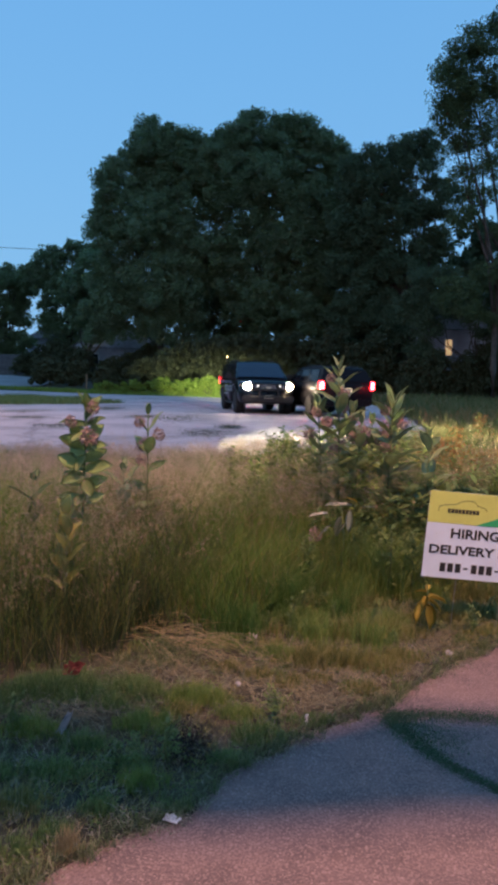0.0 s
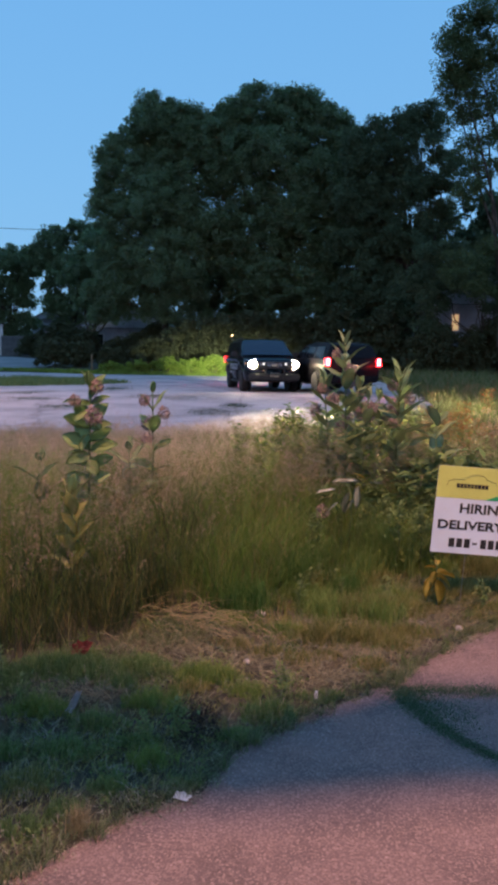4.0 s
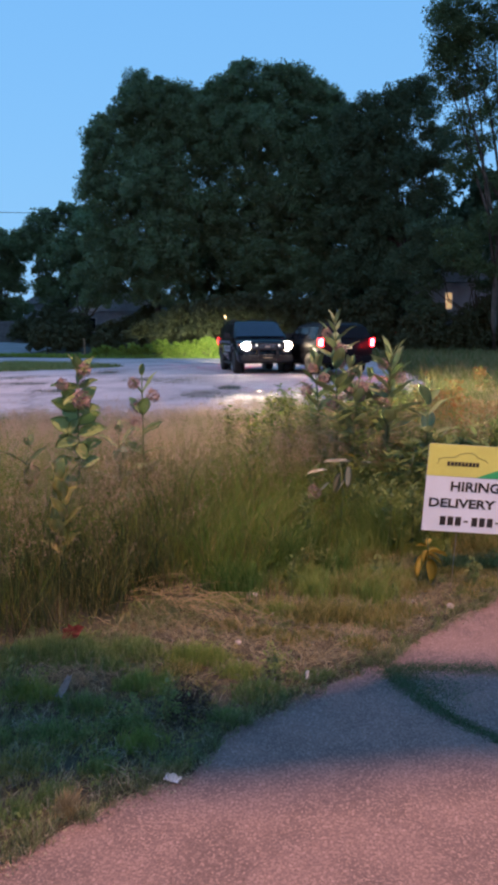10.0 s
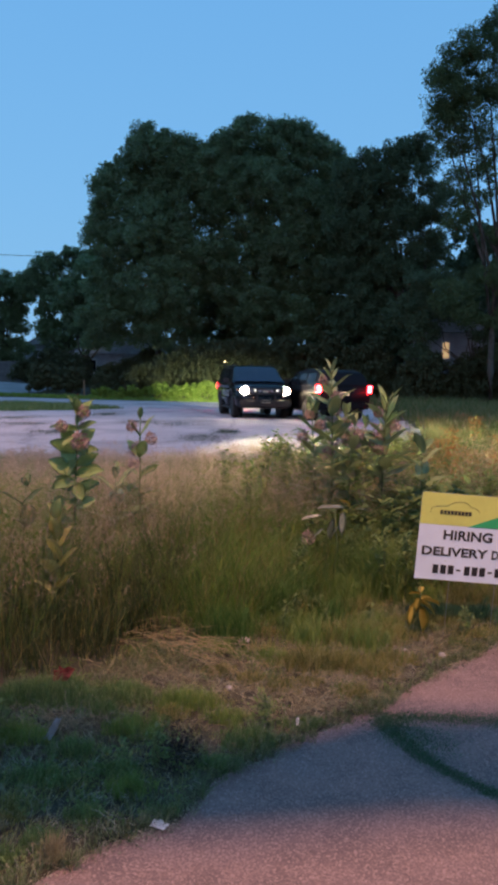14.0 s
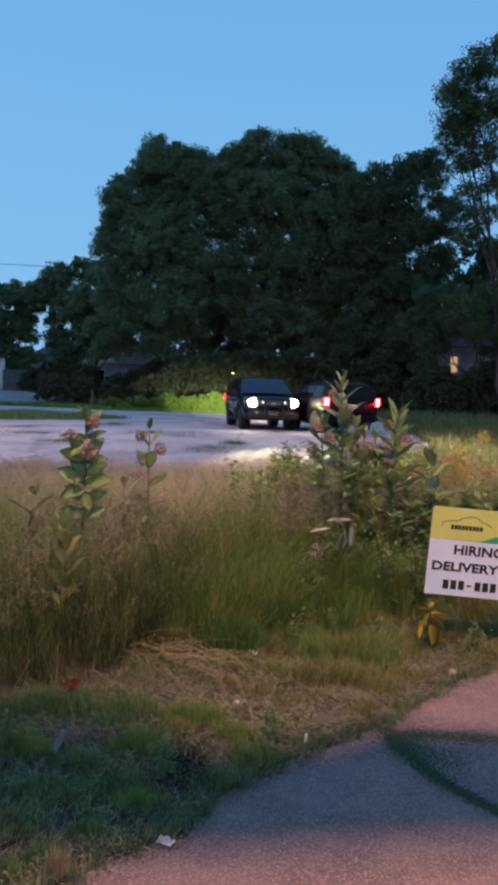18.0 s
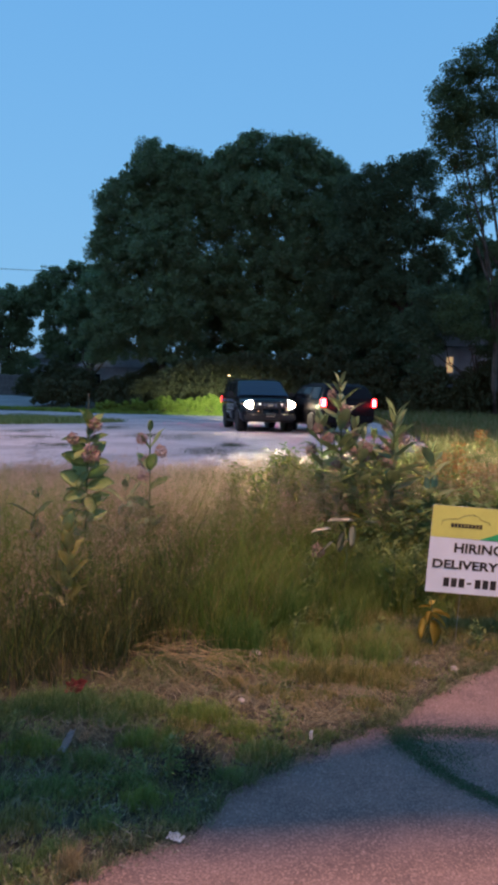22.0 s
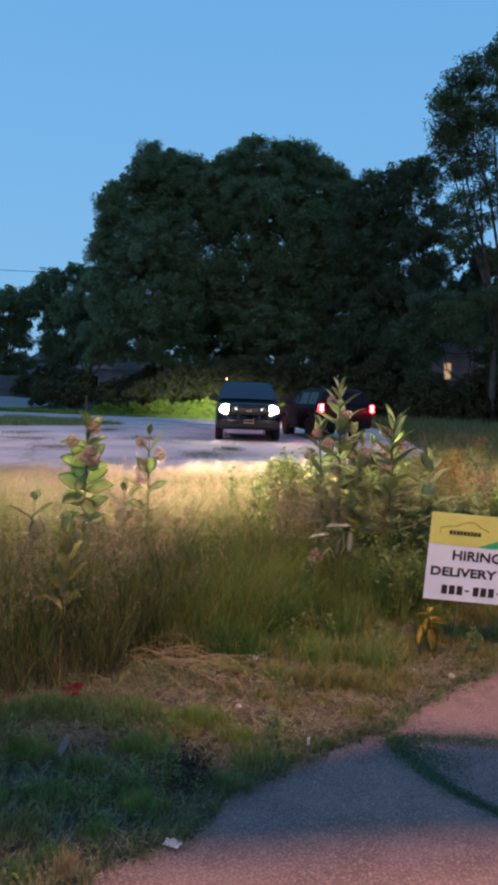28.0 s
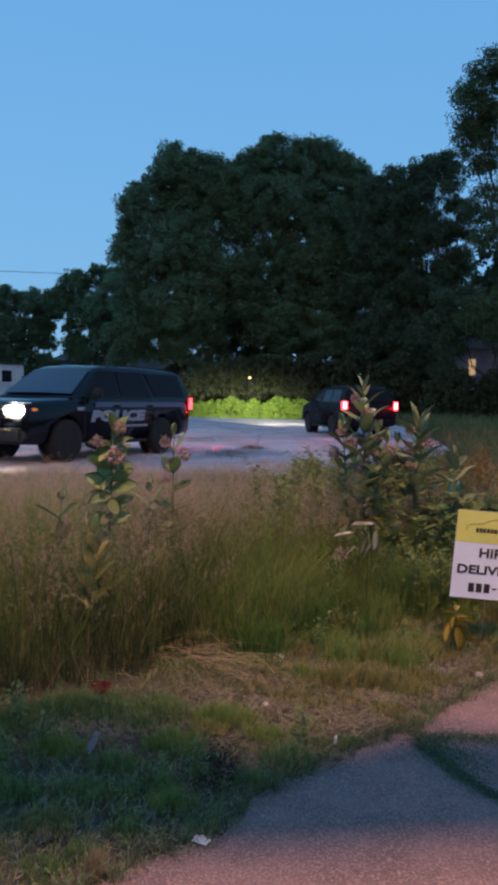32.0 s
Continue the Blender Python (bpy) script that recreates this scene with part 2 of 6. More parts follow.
def paving(name, colour, stone, dark, crack_scale, stain_scale, crack_tone=0.35, crack_width=0.012, stones=230):
    """Worn paving: aggregate, stains and fine cracks."""
    m = bpy.data.materials.new(name)
    m.use_nodes = True
    n, l = m.node_tree.nodes, m.node_tree.links
    b = n["Principled BSDF"]
    b.inputs["Roughness"].default_value = 0.85
    co = n.new("ShaderNodeTexCoord")
    grain = n.new("ShaderNodeTexVoronoi")
    grain.inputs["Scale"].default_value = stones
    stain = n.new("ShaderNodeTexNoise")
    stain.inputs["Scale"].default_value, stain.inputs["Detail"].default_value = stain_scale, 6
    warp = n.new("ShaderNodeTexNoise")
    warp.inputs["Scale"].default_value, warp.inputs["Detail"].default_value = 2.0, 4
    bend = n.new("ShaderNodeMix")
    bend.data_type, bend.blend_type = "RGBA", "LINEAR_LIGHT"
    bend.inputs[0].default_value = 0.35
    crack = n.new("ShaderNodeTexVoronoi")
    crack.feature = "DISTANCE_TO_EDGE"
    crack.inputs["Scale"].default_value = crack_scale
    for t in (grain, stain, warp):
        l.new(co.outputs["Object"], t.inputs["Vector"])
    l.new(co.outputs["Object"], bend.inputs[6])
    l.new(warp.outputs["Color"], bend.inputs[7])
    l.new(bend.outputs[2], crack.inputs["Vector"])
    r1 = n.new("ShaderNodeValToRGB")
    r1.color_ramp.elements[0].position, r1.color_ramp.elements[1].position = 0.38, 0.56
    r1.color_ramp.elements[0].color, r1.color_ramp.elements[1].color = (*dark, 1), (*colour, 1)
    l.new(stain.outputs["Fac"], r1.inputs[0])
    mix = n.new("ShaderNodeMix")
    mix.data_type = "RGBA"
    r2 = n.new("ShaderNodeValToRGB")
    r2.color_ramp.elements[0].position, r2.color_ramp.elements[1].position = 0.52, 0.98
    l.new(grain.outputs["Color"], r2.inputs[0])
    l.new(r2.outputs[0], mix.inputs[0])
    l.new(r1.outputs[0], mix.inputs[6])
    mix.inputs[7].default_value = (*stone, 1)
    pit = n.new("ShaderNodeTexNoise")
    pit.inputs["Scale"].default_value, pit.inputs["Detail"].default_value, pit.inputs["Roughness"].default_value = stones * 0.6, 4, 0.7
    l.new(co.outputs["Object"], pit.inputs["Vector"])
    hole = n.new("ShaderNodeMapRange")
    hole.inputs[1].default_value, hole.inputs[2].default_value, hole.inputs[3].default_value, hole.inputs[4].default_value = 0.34, 0.64, 0.68, 1.24
    l.new(pit.outputs["Fac"], hole.inputs[0])
    rough = n.new("ShaderNodeMix")
    rough.data_type, rough.blend_type = "RGBA", "MULTIPLY"
    rough.inputs[0].default_value = 1.0
    l.new(mix.outputs[2], rough.inputs[6])
    l.new(hole.outputs[0], rough.inputs[7])
    line = n.new("ShaderNodeMapRange")
    line.inputs[1].default_value, line.inputs[2].default_value = 0.0, crack_width
    l.new(crack.outputs["Distance"], line.inputs[0])
    fin = n.new("ShaderNodeMix")
    fin.data_type = "RGBA"
    l.new(line.outputs[0], fin.inputs[0])
    fin.inputs[6].default_value = (*[c * crack_tone for c in dark], 1)
    l.new(rough.outputs[2], fin.inputs[7])
    l.new(fin.outputs[2], b.inputs["Base Color"])
    bp = n.new("ShaderNodeBump")
    bp.inputs["Strength"].default_value, bp.inputs["Distance"].default_value = 0.5, 0.006
    l.new(grain.outputs["Distance"], bp.inputs["Height"])
    l.new(bp.outputs[0], b.inputs["Normal"])
    return m


DRIVE = paving("worn_asphalt", (0.16, 0.108, 0.106), (0.28, 0.195, 0.19), (0.115, 0.079, 0.078), 0.42, 5.0, 0.8, 0.0011, 185)
ROAD = paving("road_surface", (0.5, 0.41, 0.42), (0.6, 0.49, 0.49), (0.3, 0.25, 0.25), 0.12, 0.5, 0.7, 0.006)
SOIL = material("soil", (0.058, 0.05, 0.038), 0.95, vary=0.5, scale=3, fine=40, bump=0.6, second=(0.06, 0.058, 0.036))
FAR_PAVING = material("far_paving", (0.2, 0.2, 0.21), 0.8, vary=0.25, scale=0.5, fine=9)
TALL = leafy("tall_grass_blades", [(0.075, 0.16, 0.027), (0.125, 0.225, 0.037), (0.18, 0.27, 0.054), (0.23, 0.23, 0.08)], 0.4, 0.5)
TALL_OLIVE = leafy("olive_grass_blades", [(0.07, 0.11, 0.035), (0.12, 0.15, 0.05), (0.18, 0.18, 0.075), (0.24, 0.2, 0.1)], 0.4, 0.5)
# dark grass copy: the shade low in the field's front put into colour
TALL_SHADED = leafy("shaded_grass_blades", [(0.022, 0.044, 0.015), (0.037, 0.066, 0.021), (0.06, 0.085, 0.032), (0.105, 0.1, 0.046)], 0.3, 0.6)
TALL_DRY = leafy("dry_grass_blades", [(0.14, 0.12, 0.05), (0.2, 0.17, 0.07), (0.25, 0.2, 0.1), (0.3, 0.21, 0.12)], 0.4, 0.5)
LAWN = leafy("short_grass_blades", [(0.04, 0.06, 0.03), (0.1, 0.145, 0.06), (0.17, 0.21, 0.1), (0.29, 0.29, 0.19)], 0.35, 0.6)
LAWN_GREEN = leafy("verge_mound_blades", [(0.06, 0.11, 0.04), (0.11, 0.19, 0.06), (0.175, 0.265, 0.09), (0.26, 0.32, 0.15)], 0.4, 0.6)
LAWN_OCHRE = leafy("ochre_grass_blades", [(0.07, 0.08, 0.028), (0.165, 0.185, 0.055), (0.25, 0.25, 0.085), (0.37, 0.32, 0.15)], 0.35, 0.6)
THATCH = leafy("grey_thatch", [(0.07, 0.07, 0.055), (0.19, 0.185, 0.14), (0.27, 0.26, 0.2), (0.4, 0.38, 0.3)], 0.2, 0.8)
YELLOW_BLADE = leafy("yellow_green_blades", [(0.115, 0.205, 0.045), (0.185, 0.27, 0.07), (0.25, 0.3, 0.1)], 0.4)
GREEN_BLADE = leafy("bright_green_blades", [(0.04, 0.1, 0.022), (0.08, 0.17, 0.035), (0.14, 0.22, 0.06)], 0.4)
STRAW_PALE = leafy("bleached_straw", [(0.2, 0.165, 0.09), (0.3, 0.245, 0.14), (0.4, 0.33, 0.19)], 0.3)
STRAW = leafy("dry_straw", [(0.14, 0.125, 0.075), (0.22, 0.195, 0.12), (0.29, 0.26, 0.165), (0.11, 0.098, 0.062)], 0.3)
SEEDS = leafy("seed_heads", [(0.42, 0.3, 0.23), (0.54, 0.39, 0.3), (0.47, 0.35, 0.25)], 0.5)
GREEN_BAND = leafy("dark_green_blades", [(0.045, 0.1, 0.055), (0.06, 0.125, 0.065), (0.08, 0.13, 0.07)], 0.2)
LEAF_OAK = leafy("oak_leaves", [(0.1, 0.15, 0.068), (0.14, 0.2, 0.088), (0.18, 0.24, 0.11)], 0.5)
LEAF_OAK.node_tree.nodes["Principled BSDF"].inputs["Specular IOR Level"].default_value = 0.8
LEAF_OAK.node_tree.nodes["Principled BSDF"].inputs["Roughness"].default_value = 0.42
LEAF_DEEP = leafy("deep_tree_leaves", [(0.068, 0.1, 0.056), (0.09, 0.128, 0.068), (0.112, 0.155, 0.08)], 0.35)
LEAF_FINE = leafy("fine_tree_leaves", [(0.07, 0.1, 0.04), (0.09, 0.125, 0.05), (0.11, 0.145, 0.06)], 0.35)
LEAF_BUSH = leafy("bush_leaves", [(0.12, 0.2, 0.03), (0.18, 0.27, 0.045), (0.24, 0.32, 0.07)], 0.35)
# leaf colour darkened to stand for the shade beneath the trees and in far woods
LEAF_SHADE = leafy("darkened_leaves", [(0.05, 0.06, 0.03), (0.075, 0.085, 0.04)], 0.2)
LEAF_MILK = leafy("milkweed_leaf", [(0.22, 0.28, 0.15), (0.27, 0.33, 0.18), (0.33, 0.38, 0.23)], 0.2, 0.6)
LEAF_OLIVE = leafy("olive_milkweed_leaf", [(0.2, 0.28, 0.11), (0.26, 0.34, 0.15), (0.33, 0.4, 0.2)], 0.2, 0.7)
LEAF_WEED = leafy("weed_leaf", [(0.15, 0.22, 0.065), (0.22, 0.28, 0.09), (0.3, 0.32, 0.13)], 0.5, 0.7)
LEAF_LOW = leafy("low_weed_leaf", [(0.1, 0.155, 0.055), (0.145, 0.205, 0.07), (0.195, 0.24, 0.095)], 0.3, 0.7)
LEAF_PALE = leafy("pale_underside_leaf", [(0.58, 0.56, 0.46), (0.64, 0.62, 0.52)], 0.2)
LEAF_YELLOW = leafy("yellowed_leaf", [(0.4, 0.31, 0.06), (0.46, 0.37, 0.09)], 0.3)
BLOOM = leafy("milkweed_bloom", [(0.34, 0.22, 0.22), (0.45, 0.35, 0.32), (0.2, 0.1, 0.11), (0.5, 0.42, 0.36)], 0.25)
RUSTY = leafy("rust_dock_seed", [(0.24, 0.09, 0.03), (0.34, 0.15, 0.05)], 0.2)
STEM = material("green_stem", (0.1, 0.14, 0.05), 0.6, vary=0.3, scale=12)
BARK = material("bark", (0.07, 0.055, 0.045), 0.95, vary=0.5, scale=3, fine=25, bump=0.8)
PAINT = material("black_car_paint", (0.003, 0.004, 0.007), 0.12)
PAINT_B = material("dark_car_paint", (0.005, 0.005, 0.007), 0.5)
for m, k in ((PAINT, 0.26), (PAINT_B, 0.12)):
    m.node_tree.nodes["Principled BSDF"].inputs["Specular IOR Level"].default_value = k
TRIM = material("black_plastic", (0.012, 0.012, 0.013), 0.6, vary=0.2, scale=20)
RUBBER = material("tyre_rubber", (0.007, 0.007, 0.0075), 0.9, vary=0.3, scale=15, fine=80, bump=0.3)
STEEL = material("dark_steel_rim", (0.12, 0.12, 0.13), 0.4, metal=0.9)
CHROME = material("chrome", (0.7, 0.7, 0.72), 0.15, metal=1.0)
TINT = material("tinted_glass", (0.01, 0.012, 0.016), 0.04)
TINT.node_tree.nodes["Principled BSDF"].inputs["Specular IOR Level"].default_value = 0.06
SHIELD = material("windscreen_glass", (0.012, 0.02, 0.04), 0.03)
SHIELD.node_tree.nodes["Principled BSDF"].inputs["IOR"].default_value = 1.5
WHITE_FILM = material("white_reflective_film", (0.2, 0.23, 0.28), 0.35)
BLUE_FILM = material("blue_grey_reflective_film", (0.07, 0.09, 0.15), 0.35)
PLATE = material("pale_plate", (0.55, 0.5, 0.36), 0.5, vary=0.1, scale=30)
INK = material("black_ink", (0.015, 0.015, 0.017), 0.5)
BEAM = glow("headlamp_projector", (1.0, 0.82, 0.5), 1500000)
LAMP_FACE = glow("headlamp_reflector", (1.0, 0.82, 0.55), 330)
BAR_LAMP = glow("push_bar_lamp", (1.0, 0.95, 0.85), 1.5)
AMBER = glow("amber_marker", (1.0, 0.35, 0.05), 0.05)
TAIL = glow("tail_lamp", (1.0, 0.006, 0.008), 280)
TAIL_SIDE = glow("tail_lamp_side", (1.0, 0.05, 0.06), 6)
TAIL_LENS = material("red_lens", (0.25, 0.01, 0.015), 0.15)
# the number plate itself glows, standing in for light falling on it
PLATE_GLOW = glow("glowing_plate", (1.0, 0.8, 0.5), 0.6)
WINDOW_GLOW = glow("lit_window", (1.0, 0.62, 0.3), 0.5)
PORCH = glow("porch_lamp", (1.0, 0.62, 0.3), 9)
BOARD = material("white_corrugated_plastic", (0.58, 0.67, 0.82), 0.45, vary=0.05, scale=6)
LIME = material("lime_yellow_print", (0.52, 0.57, 0.15), 0.45, vary=0.06, scale=7)
GREEN = material("green_print", (0.03, 0.33, 0.13), 0.45, vary=0.06, scale=7)
WIRE = material("stake_wire", (0.3, 0.3, 0.3), 0.45, metal=0.8)
PAPER = material("litter_paper", (0.75, 0.76, 0.8), 0.7, vary=0.1, scale=20)
GREY_FILM = material("grey_film", (0.22, 0.25, 0.28), 0.5, vary=0.15, scale=20)
RED_PAPER = material("red_wrapper", (0.2, 0.036, 0.032), 0.7, vary=0.2, scale=20)
STONE = material("pale_stone", (0.33, 0.31, 0.31), 0.9, vary=0.25, scale=20, bump=0.4)
SIDING = material("pale_siding", (0.6, 0.56, 0.55), 0.7, vary=0.12, scale=1.5)
SIDING_B = material("grey_blue_siding", (0.22, 0.23, 0.26), 0.7, vary=0.12, scale=1.5)
SIDING_C = material("dull_pale_siding", (0.32, 0.32, 0.36), 0.7, vary=0.15, scale=1.5)
ROOFING = material("roof_shingle", (0.08, 0.075, 0.075), 0.9, vary=0.3, scale=2)
FENCE_WOOD = material("weathered_fence_wood", (0.09, 0.09, 0.095), 0.85, vary=0.25, scale=3)
WALL_PAINT = material("wall_paint", (0.42, 0.4, 0.38), 0.8, vary=0.1, scale=1)


# ---- the large structure ----
def ground_sheet():
    xs = np.concatenate([[-1500, -400, -120, -60], np.linspace(-40, 40, 81), [60, 120, 400, 1500]])
    ys = np.concatenate([[-600, -100, -30], np.linspace(-12, 14, 79), np.linspace(16, 90, 75), [110, 160, 300, 700, 1500]])
    g = np.random.default_rng(3)
    X, Y = np.meshgrid(xs, ys)
    Z = np.clip((Y - 46.0) * 0.04, 0, 1.4) - 0.012
    near = (Y > 3.0) & (Y < 9.5) & (abs(X) < 12)
    Z = Z - near * g.uniform(0.0, 0.03, X.shape)
    n, k = len(xs), len(ys)
    v = np.stack([X, Y, Z], -1).reshape(-1, 3)
    i = np.arange(n - 1)[None] + n * np.arange(k - 1)[:, None]
    f = np.stack([i, i + 1, i + n + 1, i + n], -1).reshape(-1, 4)
    return tagged(arrays("ground", v, f, SOIL), "bare brown soil under rough grass", "ground", kind="structure")


def sheet(name, outline, z, thick, mat):
    bm = bmesh.new()
    top = [bm.verts.new((x, y, z)) for x, y in outline]
    low = [bm.verts.new((x, y, z - thick)) for x, y in outline]
    n = len(outline)
    bm.faces.new(top)
    for k in range(n):
        bm.faces.new((top[k], low[k], low[(k + 1) % n], top[(k + 1) % n]))
    return part(name, bm, mat)


ground_sheet()


def wander(points, amount, seed, step=0.12):
    """A line through points with a ragged edge."""
    g = np.random.default_rng(seed)
    out = []
    for (x0, y0), (x1, y1) in zip(points, points[1:]):
        k = max(1, int(math.hypot(x1 - x0, y1 - y0) / step))
        for i in range(k):
            u = i / k
            out.append((x0 + (x1 - x0) * u + g.normal(0, amount), y0 + (y1 - y0) * u + g.normal(0, amount)))
    return out + [points[-1]]


EDGE = [(-6.0, 0.6), (-1.2, 1.28), (-0.53, 1.72), (-0.35, 1.91), (-0.15, 2.03), (-0.05, 2.25), (0.19, 2.49), (0.42, 2.68),
        (0.58, 2.78), (0.68, 2.93), (0.95, 3.2), (1.27, 3.52), (1.9, 3.9), (6.0, 5.4)]
tagged(sheet("driveway", [(-6.0, -9.0), (6.0, -9.0)][::-1] + wander(EDGE, 0.009, 5, 0.09), 0.0, 0.06, DRIVE),
       "worn pinkish grey asphalt driveway with a ragged edge", "driveway", kind="structure")
tagged(sheet("road", wander([(-60, 10.8), (-4, 10.9), (0.5, 11.6), (3.2, 14.0), (4.6, 18.0), (5.4, 25.0), (6.2, 33.0), (6.4, 41.0)], 0.08, 6, 0.6) + wander([(6.0, 42.0), (4, 42.3), (-9, 44.0), (-16, 47.0), (-60, 52.0)], 0.1, 8, 0.8), 0.0, 0.05, ROAD),
       "wide worn road with sandy patches and cracks", "road", kind="structure")
def far_drive():
    bm = bmesh.new()
    pts = [(-60, 52.5), (-17, 48.5), (-15, 52), (-16, 60), (-22, 67), (-60, 67)]
    bm.faces.new([bm.verts.new((x, y, gz(y) + 0.01)) for x, y in pts])
    bmesh.ops.triangulate(bm, faces=bm.faces)
    return tagged(part("pavement", bm, FAR_PAVING), "blue-grey paved apron beyond the road", "pavement", kind="structure")
far_drive()

# a plain wall behind the camera, and an added unseen canopy that shades the driveway
def wall_and_shade_canopy():
    bm = bmesh.new()
    box(bm, -9, 9, -9.4, -9.1, -0.05, 4.2)
    tagged(part("wall_south", bm, WALL_PAINT), "plain painted wall behind the lot", "wall", kind="structure")
    # outline of the added canopy, shaped so its shadow draws the band on the asphalt
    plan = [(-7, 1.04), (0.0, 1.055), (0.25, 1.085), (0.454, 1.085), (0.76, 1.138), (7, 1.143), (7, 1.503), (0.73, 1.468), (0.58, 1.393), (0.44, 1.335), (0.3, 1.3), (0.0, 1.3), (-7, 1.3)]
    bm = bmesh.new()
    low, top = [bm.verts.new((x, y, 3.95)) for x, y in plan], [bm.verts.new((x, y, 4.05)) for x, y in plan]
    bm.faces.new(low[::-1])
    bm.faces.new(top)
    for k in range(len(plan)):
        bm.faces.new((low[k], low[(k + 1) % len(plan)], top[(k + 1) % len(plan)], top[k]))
    # narrow added slats that thin out the shade toward the verge
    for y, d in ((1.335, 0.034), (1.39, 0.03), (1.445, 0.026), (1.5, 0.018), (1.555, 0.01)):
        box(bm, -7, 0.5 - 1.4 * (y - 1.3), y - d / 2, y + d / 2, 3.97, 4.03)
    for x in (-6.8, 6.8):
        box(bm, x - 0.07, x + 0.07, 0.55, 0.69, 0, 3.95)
    tagged(part("shade_canopy", bm, WALL_PAINT), "unseen canopy strip added to cast the driveway's band of shade", "canopy", kind="structure")
wall_and_shade_canopy()


# ---- vehicles ----
def rings_mesh(bm, rings):
    for u, v in zip(rings, rings[1:]):
        n = len(u)
        for k in range(n):
            bm.faces.new((u[k], u[(k + 1) % n], v[(k + 1) % n], v[k]))
    bm.faces.new(list(reversed(rings[0])))
    bm.faces.new(rings[-1])


def body_rings(bm, stations):
    rings = []
    for y, w, zb, zt in stations:
        h = zt - zb
        half = [(0.0, zb), (0.80 * w, zb), (0.95 * w, zb + 0.07), (0.985 * w, zb + 0.25 * h), (w, zb + 0.5 * h), (0.99 * w, zb + 0.78 * h),
                (0.965 * w, zt - 0.05), (0.90 * w, zt), (0.5 * w, zt + 0.02), (0.0, zt + 0.025)]
        pts = half + [(-x, z) for x, z in reversed(half[1:-1])]
        rings.append([bm.verts.new((x, y, z)) for x, z in pts])
    rings_mesh(bm, rings)


def cut(me, cutter_bm):
    """The mesh me with the cutter's volume taken out."""
    a = bpy.data.objects.new("a", me)
    cm = bpy.data.meshes.new("c")
    cutter_bm.to_mesh(cm)
    cutter_bm.free()
    b = bpy.data.objects.new("b", cm)
    scene.collection.objects.link(a)
    scene.collection.objects.link(b)
    mod = a.modifiers.new("cut", "BOOLEAN")
    mod.object, mod.operation, mod.solver = b, "DIFFERENCE", "EXACT"
    out = bpy.data.meshes.new_from_object(a.evaluated_get(bpy.context.evaluated_depsgraph_get()))
    bpy.data.objects.remove(a)
    bpy.data.objects.remove(b)
    return out


def side_x(p, z):
    return p["belt"] - (p["belt"] - p["top"]) * (z - p["zbelt"]) / (p["roof"] - p["zbelt"])


